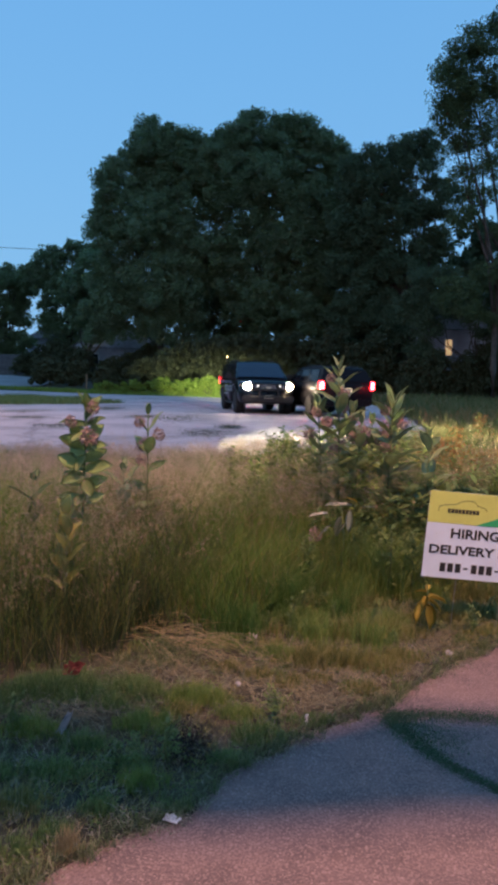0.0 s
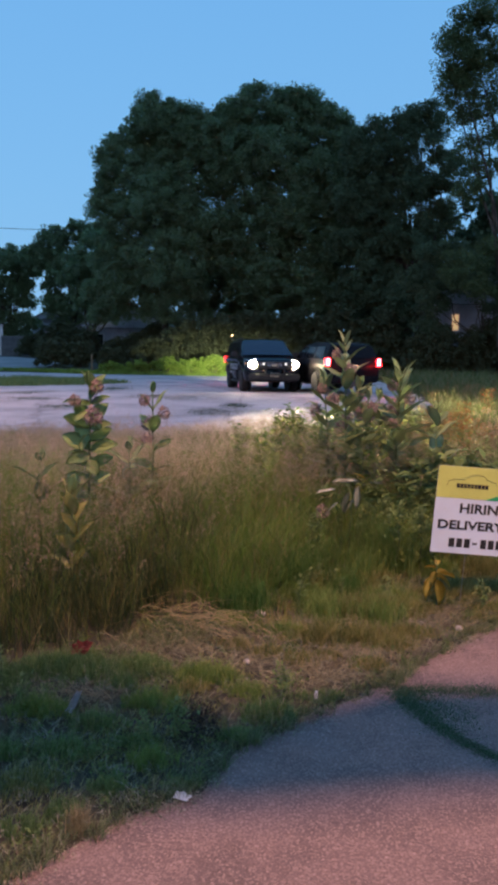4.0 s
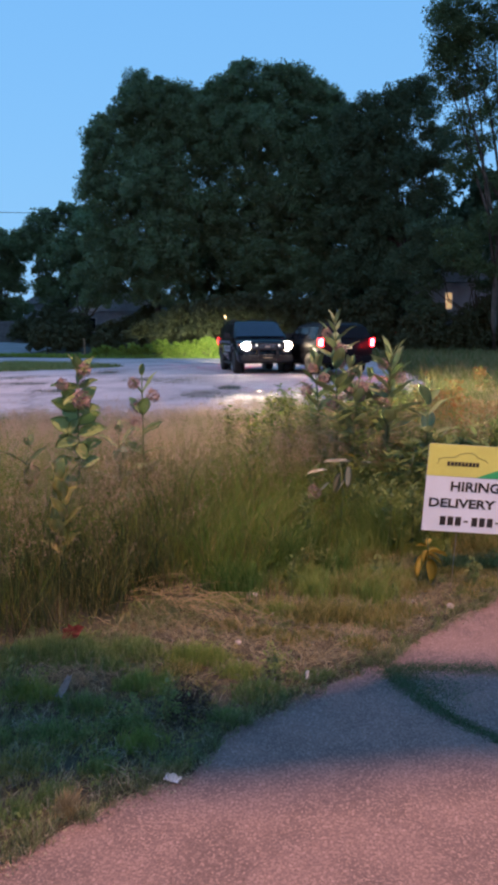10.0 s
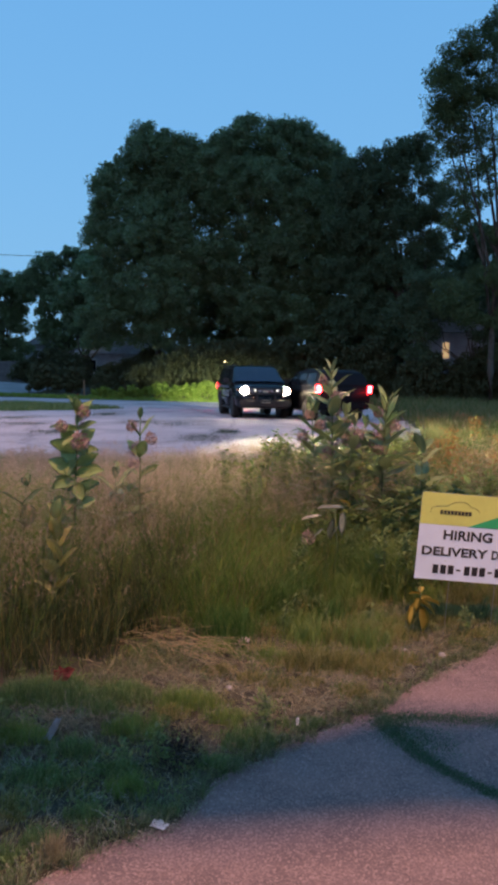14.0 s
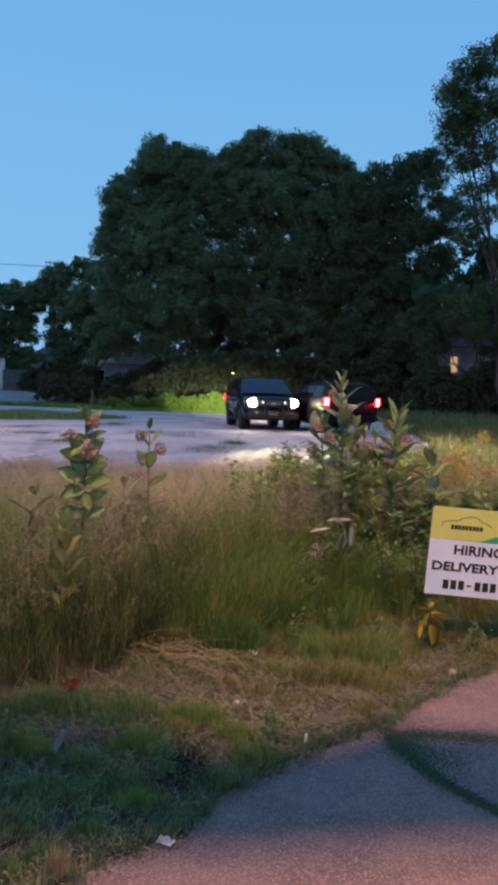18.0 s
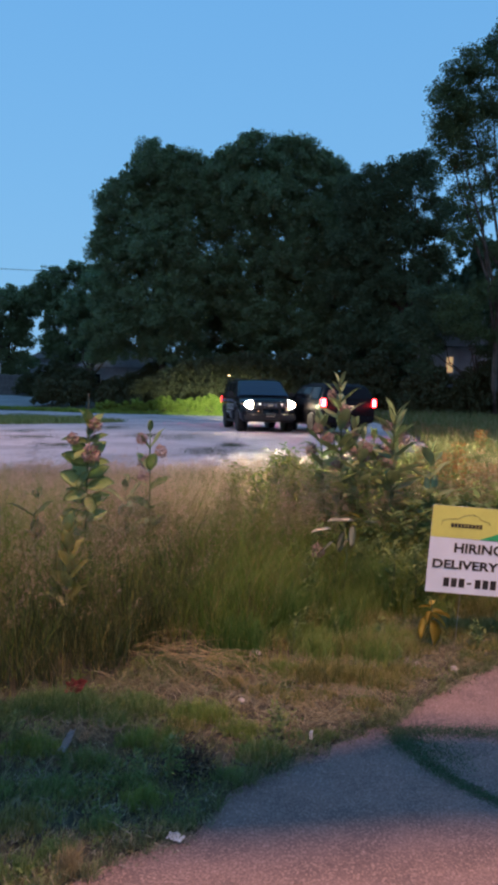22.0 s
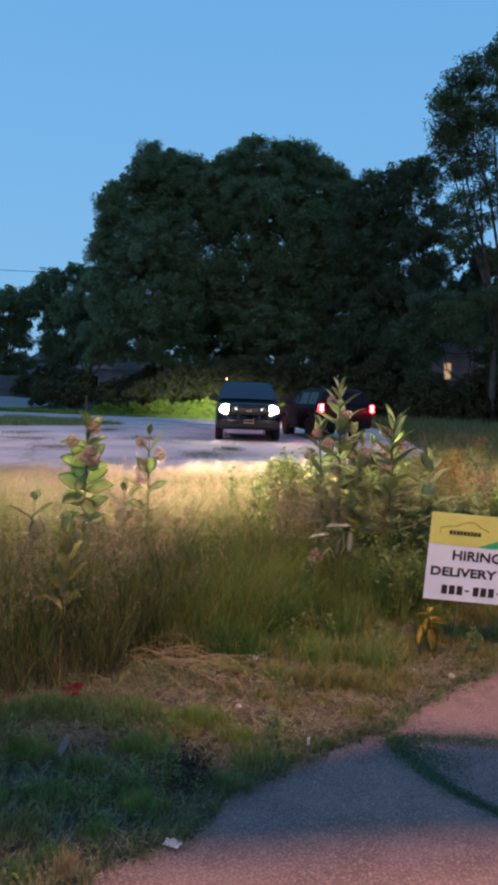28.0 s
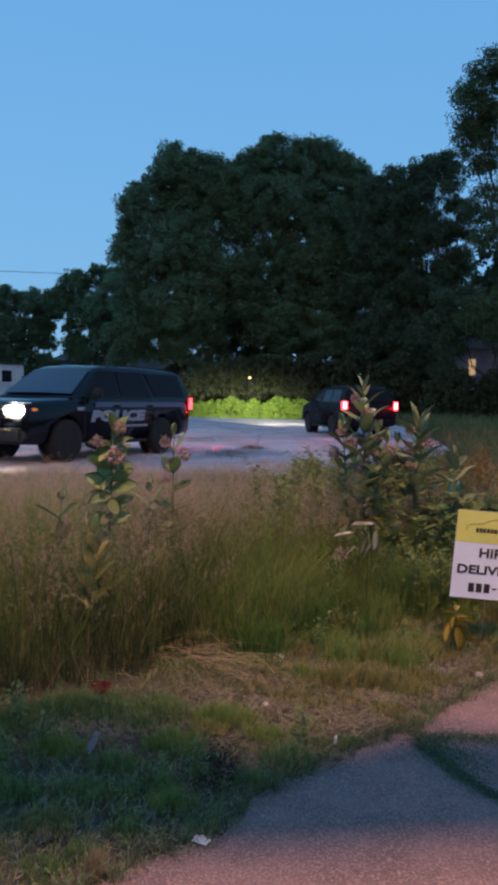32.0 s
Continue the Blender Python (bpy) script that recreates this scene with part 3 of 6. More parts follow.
def suv(p, paint, label):
    """A police sport utility vehicle, nose to +y, on the ground at its own origin."""
    car = tagged(empty("police_car"), label, "car")
    yf, yr, w, zb = p["front"], p["rear"], p["w"], p["zbelt"]
    st = [(yf, 0.80 * w, 0.46, zb - 0.22), (yf - 0.05, 0.90 * w, 0.40, zb - 0.14), (yf - 0.16, 0.96 * w, 0.36, zb - 0.09), (yf - 0.45, 0.99 * w, 0.34, zb - 0.05),
          (yf - 1.3, w, 0.33, zb), (0.0, w * 1.005, 0.33, zb + 0.02), (-1.2, w * 1.005, 0.33, zb + 0.02),
          (yr + 0.4, 0.985 * w, 0.36, zb + 0.01), (yr + 0.1, 0.96 * w, 0.4, zb - 0.01), (yr, 0.9 * w, 0.46, zb - 0.06)]
    bm = bmesh.new()
    body_rings(bm, st)
    bmesh.ops.recalc_face_normals(bm, faces=bm.faces)
    me = bpy.data.meshes.new("body")
    bm.to_mesh(me)
    bm.free()
    cutter = bmesh.new()
    for y in (p["fa"], p["ra"]):
        for s in (-1, 1):
            lathe(cutter, [(p["tyre"] + 0.07, s * (w - 0.34)), (p["tyre"] + 0.07, s * (w + 0.2))][:: s], 24, "x", (0, y, p["tyre"] + 0.02))
    for s in (-1, 1):
        lathe(cutter, [(0.115, yf - 0.42), (0.115, yf + 0.2)], 20, "y", (s * p["hx"], 0, p["hz"]))
    bmesh.ops.recalc_face_normals(cutter, faces=cutter.faces)
    me = cut(me, cutter)
    body = link("body", me, paint, car)
    for f in me.polygons:
        f.use_smooth = abs(f.normal.z) < 0.999
    for s in (-1, 1):
        for y in (p["fa"], p["ra"]):
            bm = bmesh.new()
            lathe(bm, [(p["tyre"] + 0.065, s * (w - 0.33)), (p["tyre"] + 0.065, s * (w - 0.32))][:: s], 24, "x", (0, y, p["tyre"] + 0.02))
            part("wheel_well", bm, TRIM, car)
    # cabin
    g = p["cabin"]
    bm = bmesh.new()
    rings = []
    for y, zt in g:
        k = max(zt - zb, 0.02)
        hw = side_x(p, zb + k)
        half = [(0.0, zb - 0.05), (p["belt"], zb - 0.05), (p["belt"], zb), (hw + 0.005, zb + k * 0.9), (hw - 0.03, zb + k * 0.98), (hw - 0.12, zb + k), (0.0, zb + k + 0.02 * min(1, k * 2))]
        pts = half + [(-x, z) for x, z in reversed(half[1:-1])]
        rings.append([bm.verts.new((x, y, z)) for x, z in pts])
    rings_mesh(bm, rings)
    cabin = part("cabin", bm, paint, car, "painted roof and pillars", smooth=True)
    cabin.data.set_sharp_from_angle(angle=radians(50))
    # side windows, each a pane in the sloping side
    zl, zh = zb + 0.045, p["roof"] - 0.13
    for s in (-1, 1):
        for i, (y0, y1, a0, a1) in enumerate(p["panes"]):
            pts = [(y0, zl), (y1, zl), (a1, zh), (a0, zh)]
            bm = bmesh.new()
            o = [bm.verts.new((s * (side_x(p, z) + 0.012), y, z)) for y, z in pts]
            i_ = [bm.verts.new((s * (side_x(p, z) - 0.02), y, z)) for y, z in pts]
            bm.faces.new(o)
            bm.faces.new(i_[::-1])
            for k in range(4):
                bm.faces.new((o[k], i_[k], i_[(k + 1) % 4], o[(k + 1) % 4]))
            part("side_window", bm, TINT, car, "dark tinted glass")
        y0, a0, y1, a1 = p["panes"][0][0] + 0.03, p["panes"][0][2] + 0.03, p["panes"][1][1] - 0.03, p["panes"][1][3] - 0.03
        for name, ends in (("sill_trim", [(y1, zl - 0.012), (y0, zl - 0.012)]), ("arch_trim", [(y0, zl - 0.012), (a0, zh + 0.012), (a1, zh + 0.012), (y1, zl - 0.012)])):
            bm = bmesh.new()
            tube(bm, [(s * (side_x(p, z) + 0.014), y, z) for y, z in ends], 0.011, 6)
            part(name, bm, TRIM, car)
    # windscreen and rear glass
    for name, a, b, mat in (("windscreen", g[0], g[1], SHIELD), ("rear_window", g[-1], g[-2], TINT)):
        bm = bmesh.new()
        (ya, za), (yb, z2) = (a[0], zb + 0.03), b
        sgn = 1 if name == "windscreen" else -1
        fr = []
        for u, inset in ((0.06, 0.05), (0.93, 0.07)):
            y, z = ya + (yb - ya) * u, za + (z2 - za) * u
            hw = side_x(p, z) - inset
            fr.append([(x, y + sgn * 0.015, z + 0.02 + 0.012 * (1 - (x / hw) ** 2)) for x in np.linspace(-hw, hw, 7)])
        top = [[bm.verts.new(q) for q in row] for row in fr]
        low = [[bm.verts.new((q[0], q[1] - sgn * 0.02, q[2] - 0.02)) for q in row] for row in fr]
        for k in range(6):
            bm.faces.new((top[0][k], top[0][k + 1], top[1][k + 1], top[1][k]))
            bm.faces.new((low[0][k], low[1][k], low[1][k + 1], low[0][k + 1]))
        part(name, bm, mat, car, "raked glass")
    # wheels
    for y in (p["fa"], p["ra"]):
        for s in (-1, 1):
            r = p["tyre"]
            wheel = link("wheel", bpy.data.meshes.new("wheel"), None, car)
            wheel.location = (s * (w - 0.13), y, r)
            bm = bmesh.new()
            lathe(bm, [(r * 0.64, -0.12), (r * 0.9, -0.13), (r * 0.985, -0.10), (r, -0.05), (r, 0.05), (r * 0.985, 0.10), (r * 0.9, 0.13), (r * 0.64, 0.12)], 32)
            part("tyre", bm, RUBBER, wheel, smooth=True)
            bm = bmesh.new()
            lathe(bm, [(r * 0.66, -0.1), (r * 0.66, 0.1), (r * 0.6, 0.105), (r * 0.56, 0.06), (r * 0.2, 0.075), (r * 0.16, 0.11), (0.02, 0.115)], 24)
            for k in range(10):
                a = k * math.tau / 10
                box(bm, 0.05, 0.098, -0.028, 0.028, r * 0.2, r * 0.6, 0, Matrix.Rotation(a, 4, "X"))
            rim = part("rim", bm, STEEL, wheel)
            if s < 0:
                rim.rotation_euler = (0, 0, math.pi)
    # head lamps: a deep projector in a lit reflector ring
    for s in (-1, 1):
        at = (s * p["hx"], 0, p["hz"])
        lamp = link("headlight", bpy.data.meshes.new("headlight"), None, car, "lit white headlight")
        bm = bmesh.new()
        lathe(bm, [(0.052, yf - 0.36), (0.058, yf - 0.36), (0.058, yf - 0.05), (0.052, yf - 0.05)], 20, "y", at)
        for f in [f for f in bm.faces if len(f.verts) > 4]:
            bm.faces.remove(f)
        dip = Matrix.Translation((0, yf - 0.05, at[2])) @ Matrix.Rotation(radians(-1.6), 4, "X") @ Matrix.Translation((0, 0.05 - yf, -at[2]))
        for v in bm.verts:
            v.co.z = at[2] + (v.co.z - at[2]) * 0.42
            v.co = dip @ v.co
        part("projector_tube", bm, INK, lamp)
        if p["lamps"]:
            bm = bmesh.new()
            lathe(bm, [(0.049, yf - 0.352), (0.049, yf - 0.345)], 20, "y", at)
            for v in bm.verts:
                v.co.z = at[2] + (v.co.z - at[2]) * 0.42
                v.co = dip @ v.co
            part("projector", bm, BEAM, lamp)
        bm = bmesh.new()
        inner, outer = [], []
        for k in range(24):
            c, sn = math.cos(k * math.tau / 24), math.sin(k * math.tau / 24)
            inner.append(bm.verts.new((at[0] + 0.058 * c, yf + 0.01 - 0.03 * c * s, at[2] + 0.026 * sn)))
            outer.append(bm.verts.new((at[0] + 0.135 * c, yf + 0.03 - 0.9 * 0.135 * c * s, at[2] + 0.09 * sn)))
        for k in range(24):
            bm.faces.new((inner[k], inner[(k + 1) % 24], outer[(k + 1) % 24], outer[k]))
        part("reflector", bm, LAMP_FACE if p["lamps"] else CHROME, lamp)
        # added plate that blocks the lamp's glow when seen from across the nose
        if p["lamps"]:
            bm = bmesh.new()
            box(bm, *sorted((s * (p["hx"] - 0.16), s * (p["hx"] - 0.142))), yf - 0.08, yf + 0.17, p["hz"] - 0.1, p["hz"] + 0.1, 0.006)
            part("glow_blocker", bm, TRIM, lamp)
        for z in (p["hz"] - 0.135, p["hz"] + 0.135):
            bm = bmesh.new()
            tube(bm, [(s * 0.56, yf + 0.03, z), (s * 0.76, yf + 0.0, z), (s * 0.93, yf - 0.16, z)], 0.012, 6)
            part("lamp_bezel", bm, CHROME, lamp)
        bm = bmesh.new()
        box(bm, s * (w * 0.93) - 0.03, s * (w * 0.93) + 0.03, yf - 0.3, yf - 0.17, p["hz"] - 0.02, p["hz"] + 0.05, 0.015)
        part("marker_lens", bm, AMBER, car, "amber corner marker")
    # grille, bumper, bars
    bm = bmesh.new()
    box(bm, -0.56, 0.56, yf - 0.04, yf + 0.02, zb - 0.36, zb - 0.17, 0.02)
    part("grille", bm, TRIM, car)
    for k in range(3):
        bm = bmesh.new()
        box(bm, -0.55, 0.55, yf + 0.015, yf + 0.035, zb - 0.35 + k * 0.065, zb - 0.33 + k * 0.065, 0.006)
        part("grille_bar", bm, CHROME, car)
    bm = bmesh.new()
    box(bm, -0.09, 0.09, yf + 0.03, yf + 0.05, zb - 0.30, zb - 0.24, 0.012)
    part("badge", bm, PLATE, car, "small pale gold badge")
    bm = bmesh.new()
    box(bm, -0.9, 0.9, yf - 0.12, yf + 0.07, 0.42, 0.66, 0.05)
    part("front_bumper", bm, TRIM, car)
    bm = bmesh.new()
    box(bm, -0.16, 0.16, yf + 0.07, yf + 0.08, 0.56, 0.66, 0.01)
    pl = part("number_plate", bm, PLATE, car, "pale number plate")
    bm = bmesh.new()
    box(bm, -0.12, 0.12, yf + 0.08, yf + 0.083, 0.585, 0.635)
    part("plate_mark", bm, STEEL, pl)
    if p["livery"]:
        for x in (-0.32, 0.32):
            bm = bmesh.new()
            box(bm, x - 0.03, x + 0.03, yf + 0.08, yf + 0.14, 0.45, zb - 0.12, 0.015)
            part("push_bar_upright", bm, TRIM, car)
            bm = bmesh.new()
            box(bm, x * 1.2 - 0.025, x * 1.2 + 0.025, yf + 0.08, yf + 0.11, p["hz"] - 0.02, p["hz"] + 0.08, 0.01)
            part("push_bar_lamp", bm, BAR_LAMP, car, "lit white auxiliary lamp")
        for z in (0.62, 0.85, zb - 0.16):
            bm = bmesh.new()
            tube(bm, [(-0.62, yf + 0.02, z), (-0.5, yf + 0.11, z), (0.5, yf + 0.11, z), (0.62, yf + 0.02, z)], 0.028, 8)
            part("push_bar_rail", bm, TRIM, car, smooth=True)
    # rear
    bm = bmesh.new()
    box(bm, -0.88, 0.88, yr - 0.06, yr + 0.12, 0.42, 0.66, 0.05)
    part("rear_bumper", bm, paint, car)
    for s in (-1, 1):
        lens = bmesh.new()
        x0, x1 = sorted((s * (w * 0.80), s * (w * 0.965)))
        box(lens, x0, x1, yr - 0.02, yr + 0.16, p["tz"] - 0.17, p["tz"] + 0.17, 0.03)
        tl = part("tail_light", lens, TAIL_LENS, car, "lit red tail light")
        bm = bmesh.new()
        xa, xb = sorted((s * (w * 0.83), s * (w * 0.955)))
        box(bm, xa, xb, yr - 0.032, yr - 0.015, p["tz"] - 0.12, p["tz"] + 0.12, 0.008)
        part("tail_lamp", bm, TAIL, tl)
        bm = bmesh.new()
        box(bm, *sorted((s * (w * 0.962), s * (w * 0.985))), yr + 0.0, yr + 0.11, p["tz"] - 0.13, p["tz"] + 0.13, 0.004)
        part("side_lamp", bm, TAIL_SIDE, tl)
    bm = bmesh.new()
    box(bm, -0.16, 0.16, yr - 0.05, yr - 0.03, 0.88, 0.99, 0.008)
    pl = part("number_plate", bm, PLATE_GLOW if not p["livery"] else PLATE, car, "lit number plate")
    bm = bmesh.new()
    box(bm, -0.12, 0.12, yr - 0.055, yr - 0.05, 0.905, 0.965)
    part("plate_mark", bm, STEEL, pl)
    # seams, handles, mirrors, sills
    for s in (-1, 1):
        for y in p["seams"]:
            bm = bmesh.new()
            box(bm, -0.003, 0.003, y - 0.006, y + 0.006, 0.45, zb - 0.02, 0, Matrix.Translation((s * (w * 1.006), 0, 0)))
            part("door_seam", bm, INK, car)
        for y in p["handles"]:
            bm = bmesh.new()
            box(bm, -0.02, 0.02, y - 0.11, y + 0.11, zb - 0.17, zb - 0.13, 0.012, Matrix.Translation((s * (w * 1.005 + 0.015), 0, 0)))
            part("door_handle", bm, paint, car)
        bm = bmesh.new()
        box(bm, -0.12, 0.12, -0.06, 0.06, -0.09, 0.1, 0.04, Matrix.Translation((s * (w + 0.12), p["panes"][0][0] - 0.16, zb + 0.1)))
        box(bm, -0.1, 0.05, -0.03, 0.03, -0.1, -0.04, 0.01, Matrix.Translation((s * (w + 0.02), p["panes"][0][0] - 0.14, zb + 0.08)))
        part("wing_mirror", bm, TRIM, car)
        bm = bmesh.new()
        box(bm, -0.06, 0.06, p["ra"] + 0.55, p["fa"] - 0.55, 0.3, 0.36, 0.015, Matrix.Translation((s * (w * 0.93), 0, 0)))
        part("running_board", bm, TRIM, car)
        bm = bmesh.new()
        tube(bm, [(s * (p["top"] - 0.1), g[2][0] - 0.2, p["roof"] - 0.02), (s * (p["top"] - 0.1), g[2][0] - 0.4, p["roof"] + 0.018), (s * (p["top"] - 0.1), yr + 0.8, p["roof"] + 0.002), (s * (p["top"] - 0.1), yr + 0.6, p["roof"] - 0.04)], 0.016, 6)
        part("roof_rail", bm, TRIM, car)
    bm = bmesh.new()
    tube(bm, [(0, -0.3, p["roof"]), (0, -0.34, p["roof"] + 0.16)], [0.02, 0.008], 8)
    part("antenna", bm, TRIM, car)
    if p["livery"]:
        for s in (-1, 1):
            turn = Matrix.Translation((s * (w * 1.006 + 0.006), 0.02, zb - 0.34)) @ Matrix.Rotation(s * math.pi / 2, 4, "Z") @ Matrix.Rotation(math.pi / 2, 4, "X")
            lettering("lettering", "POLICE", 0.27, WHITE_FILM, car, turn, 0.018, shear=0.15, fill=(1.72, 0.23))
            bm = bmesh.new()
            box(bm, -0.002, 0.002, -2.3, 0.75, -0.05, 0.05, 0, Matrix.Translation((s * (w * 1.004 + 0.003), 0, zb - 0.12)))
            part("side_stripe", bm, BLUE_FILM, car, "blue-grey reflective stripe")
            bm = bmesh.new()
            box(bm, -0.002, 0.002, -0.9, -0.1, -0.02, 0.02, 0, Matrix.Translation((s * (w * 1.004 + 0.003), 0, zb - 0.55)))
            part("small_marking", bm, WHITE_FILM, car)
            bm = bmesh.new()
            box(bm, -0.002, 0.002, 1.05, 1.25, -0.03, 0.03, 0, Matrix.Translation((s * (w * 1.002 + 0.003), 0, zb - 0.2)))
            part("fender_marking", bm, WHITE_FILM, car)
    return car


TAHOE = dict(front=2.50, rear=-2.66, w=1.01, zbelt=1.20, belt=0.955, top=0.76, roof=1.87, fa=1.47, ra=-1.48, tyre=0.40, hx=0.76, hz=0.97, tz=1.10,
             cabin=[(1.32, 1.21), (0.52, 1.79), (0.28, 1.845), (-0.8, 1.87), (-2.2, 1.83), (-2.45, 1.76), (-2.62, 1.21)],
             panes=[(0.98, -0.02, 0.44, -0.02), (-0.1, -1.12, -0.1, -0.92), (-1.26, -2.42, -1.06, -2.26)], seams=(1.05, -0.06, -1.18), handles=(0.12, -0.98), livery=True, lamps=True)
INTERCEPTOR = dict(front=2.45, rear=-2.50, w=0.98, zbelt=1.14, belt=0.92, top=0.70, roof=1.72, fa=1.45, ra=-1.41, tyre=0.37, hx=0.76, hz=0.85, tz=1.08,
                   cabin=[(1.45, 1.15), (0.45, 1.64), (0.2, 1.69), (-0.8, 1.72), (-2.0, 1.68), (-2.25, 1.60), (-2.46, 1.15)],
                   panes=[(0.95, -0.02, 0.38, -0.02), (-0.12, -1.05, -0.12, -0.95), (-1.15, -2.05, -1.05, -1.9)], seams=(1.0, -0.07, -1.1), handles=(0.12, -0.95), livery=False, lamps=False)
tahoe = suv(TAHOE, PAINT, "black police sport utility vehicle with headlights on")
parked = suv(INTERCEPTOR, PAINT_B, "dark police car stopped with red tail lights lit")
parked.matrix_world = pose(2.6, 26.24, 0, 0, 0, 13.4)


def spot(name, m, power, angle, colour):
    data = bpy.data.lights.new(name, "SPOT")
    data.energy, data.spot_size, data.spot_blend, data.color, data.shadow_soft_size = power, radians(angle), 0.9, colour, 0.025
    ob = new(name, data)
    ob.matrix_world = m
    return ob


for side in (-0.76, 0.76):
    eye = parked.matrix_world @ Vector((side, 2.6, 0.85))
    aim = parked.matrix_world @ Vector((side * 1.3, 18.0, 0.95))
    # added plate over each spot, no car part: cuts off the upper light
    bm = bmesh.new()
    box(bm, side - 0.2, side + 0.2, 2.35, 2.9, 0.866, 0.88, 0.004)
    part("beam_cutoff", bm, TRIM, parked)
    spot("headlamp_beam", look(eye, aim), 26000, 29, (1.0, 0.97, 0.68))


# ---- trees ----
def leaf_cloud(g, lobes, clumps, leaves, size, spread, squash=0.85):
    """Corners of leaf-sized faces on small rounded sprays, which cover the outside of larger lobes."""
    centres = []
    for cx, cy, cz, r in lobes:
        k = max(6, int(clumps * (r / 3.0) ** 2))
        m = max(6, int(14 + 8 * r))
        d = g.normal(size=(m, 3))
        d /= np.linalg.norm(d, axis=1, keepdims=True)
        d[:, 2] = np.where(d[:, 2] < -0.55, -d[:, 2], d[:, 2])
        knob = np.array([cx, cy, cz]) + d * r * g.uniform(0.55, 0.85, (m, 1)) * [1, 1, squash]
        kr = r * g.uniform(0.22, 0.45, m)
        w = g.choice(m, k)
        e = g.normal(size=(k, 3))
        e /= np.linalg.norm(e, axis=1, keepdims=True)
        e[:, 2] = np.where(e[:, 2] < -0.3, -e[:, 2], e[:, 2])
        centres.append(knob[w] + e * (kr[w] * g.uniform(0.6, 1.0, k))[:, None])
        k = k * 3 // 4
        e = g.normal(size=(k, 3))
        e /= np.linalg.norm(e, axis=1, keepdims=True)
        centres.append(np.array([cx, cy, cz]) + e * r * g.uniform(0.3, 0.95, (k, 1)) * [1, 1, squash])
    c = np.concatenate(centres)
    sp = np.repeat(g.uniform(0.55, 1.35, len(c)), leaves)[:, None] * spread
    c = np.repeat(c, leaves, 0)
    d = g.normal(size=c.shape)
    d /= np.linalg.norm(d, axis=1, keepdims=True)
    p = c + d * sp * g.uniform(0.35, 1.15, (len(c), 1)) ** 0.6 * [1, 1, 0.8]
    return leaf_faces(g, p, size, 0.6, 3)


def leaf_faces(g, p, size, aspect=0.6, corners=4):
    n = len(p)
    a = g.normal(size=(n, 3))
    a /= np.linalg.norm(a, axis=1, keepdims=True)
    b = np.cross(a, g.normal(size=(n, 3)))
    b /= np.linalg.norm(b, axis=1, keepdims=True)
    s = size * g.uniform(0.6, 1.35, (n, 1))
    a, b = a * s, b * s * aspect
    if corners == 3:
        return np.stack([p - a * 0.8 - b, p - a * 0.8 + b, p + a * 1.1], 1).reshape(-1, 3), np.arange(3 * n).reshape(n, 3)
    v = np.stack([p - a, p - b * 0.9, p + a, p + b], 1).reshape(-1, 3)
    return v, np.arange(4 * n).reshape(n, 4)


def tree(label, x, y, trunk_r, limbs, lobes, clumps, leaves, size, spread, leaf, seed):
    g = np.random.default_rng(seed)
    z0 = gz(y)
    t = tagged(empty("tree", Matrix.Translation((x, y, z0))), label, "tree")
    top = max(l[2] for l in lobes) * 0.62
    bm = bmesh.new()
    pts = [(g.normal(0, 0.12) * (i > 0), g.normal(0, 0.12) * (i > 0), -0.1 + top * i / 6) for i in range(7)]
    tube(bm, pts, [trunk_r * (1.25 if i == 0 else 1 - 0.11 * i) for i in range(7)], 10)
    part("trunk", bm, BARK, t, smooth=True)
    for lx, ly, lz, r in lobes[:limbs]:
        bm = bmesh.new()
        s = Vector(pts[2 + int(g.integers(0, 3))])
        e = Vector((lx, ly, lz))
        mid = s.lerp(e, 0.5) + Vector((g.normal(0, 0.3), g.normal(0, 0.3), -0.4))
        tube(bm, [s, s.lerp(mid, 0.5), mid, mid.lerp(e, 0.6), e], [trunk_r * k for k in (0.5, 0.42, 0.32, 0.2, 0.08)], 7)
        part("limb", bm, BARK, t, smooth=True)
    v, f = leaf_cloud(g, lobes, clumps, leaves, size, spread)
    arrays("crown", v, f, leaf, t)
    return t


# crowns as a few rounded lobes each: across, along, height above the foot, radius
tree("tall dark oak with a broad rounded crown", -7.0, 56, 0.45, 7,
     [(-1.2, 0, 17.3, 2.1), (-3.0, 0, 14.3, 2.5), (0.8, 0.5, 16.6, 2.6), (2.4, 0, 13.4, 3.4), (-3.4, 0, 10.6, 2.5), (-0.6, -1, 11.2, 3.6), (-3.6, 0.4, 7.4, 2.4),
      (-2.4, -0.8, 5.0, 2.4), (-4.3, -0.6, 5.2, 1.9), (-5.0, -0.4, 3.6, 0.9), (0.6, -1.5, 7.0, 3.4), (1.2, -1, 4.2, 2.6), (3.2, -0.5, 8.8, 3.2), (-1.1, 0, 19.2, 0.9), (3.3, 0, 16.6, 2.0), (-4.4, 0, 12.4, 1.3), (-2.5, 0, 16.8, 1.2), (4.2, 0, 16.4, 1.6),
      (1.7, 0, 18.2, 1.3), (3.0, 0.4, 17.8, 1.2), (0.2, 0, 15.2, 1.8), (-1.0, 0.2, 14.4, 1.6), (-3.6, 0, 16.2, 0.9), (-4.6, 0, 14.9, 0.7), (0.4, 0, 18.8, 0.8)], 150, 95, 0.085, 0.46, LEAF_OAK, 11)
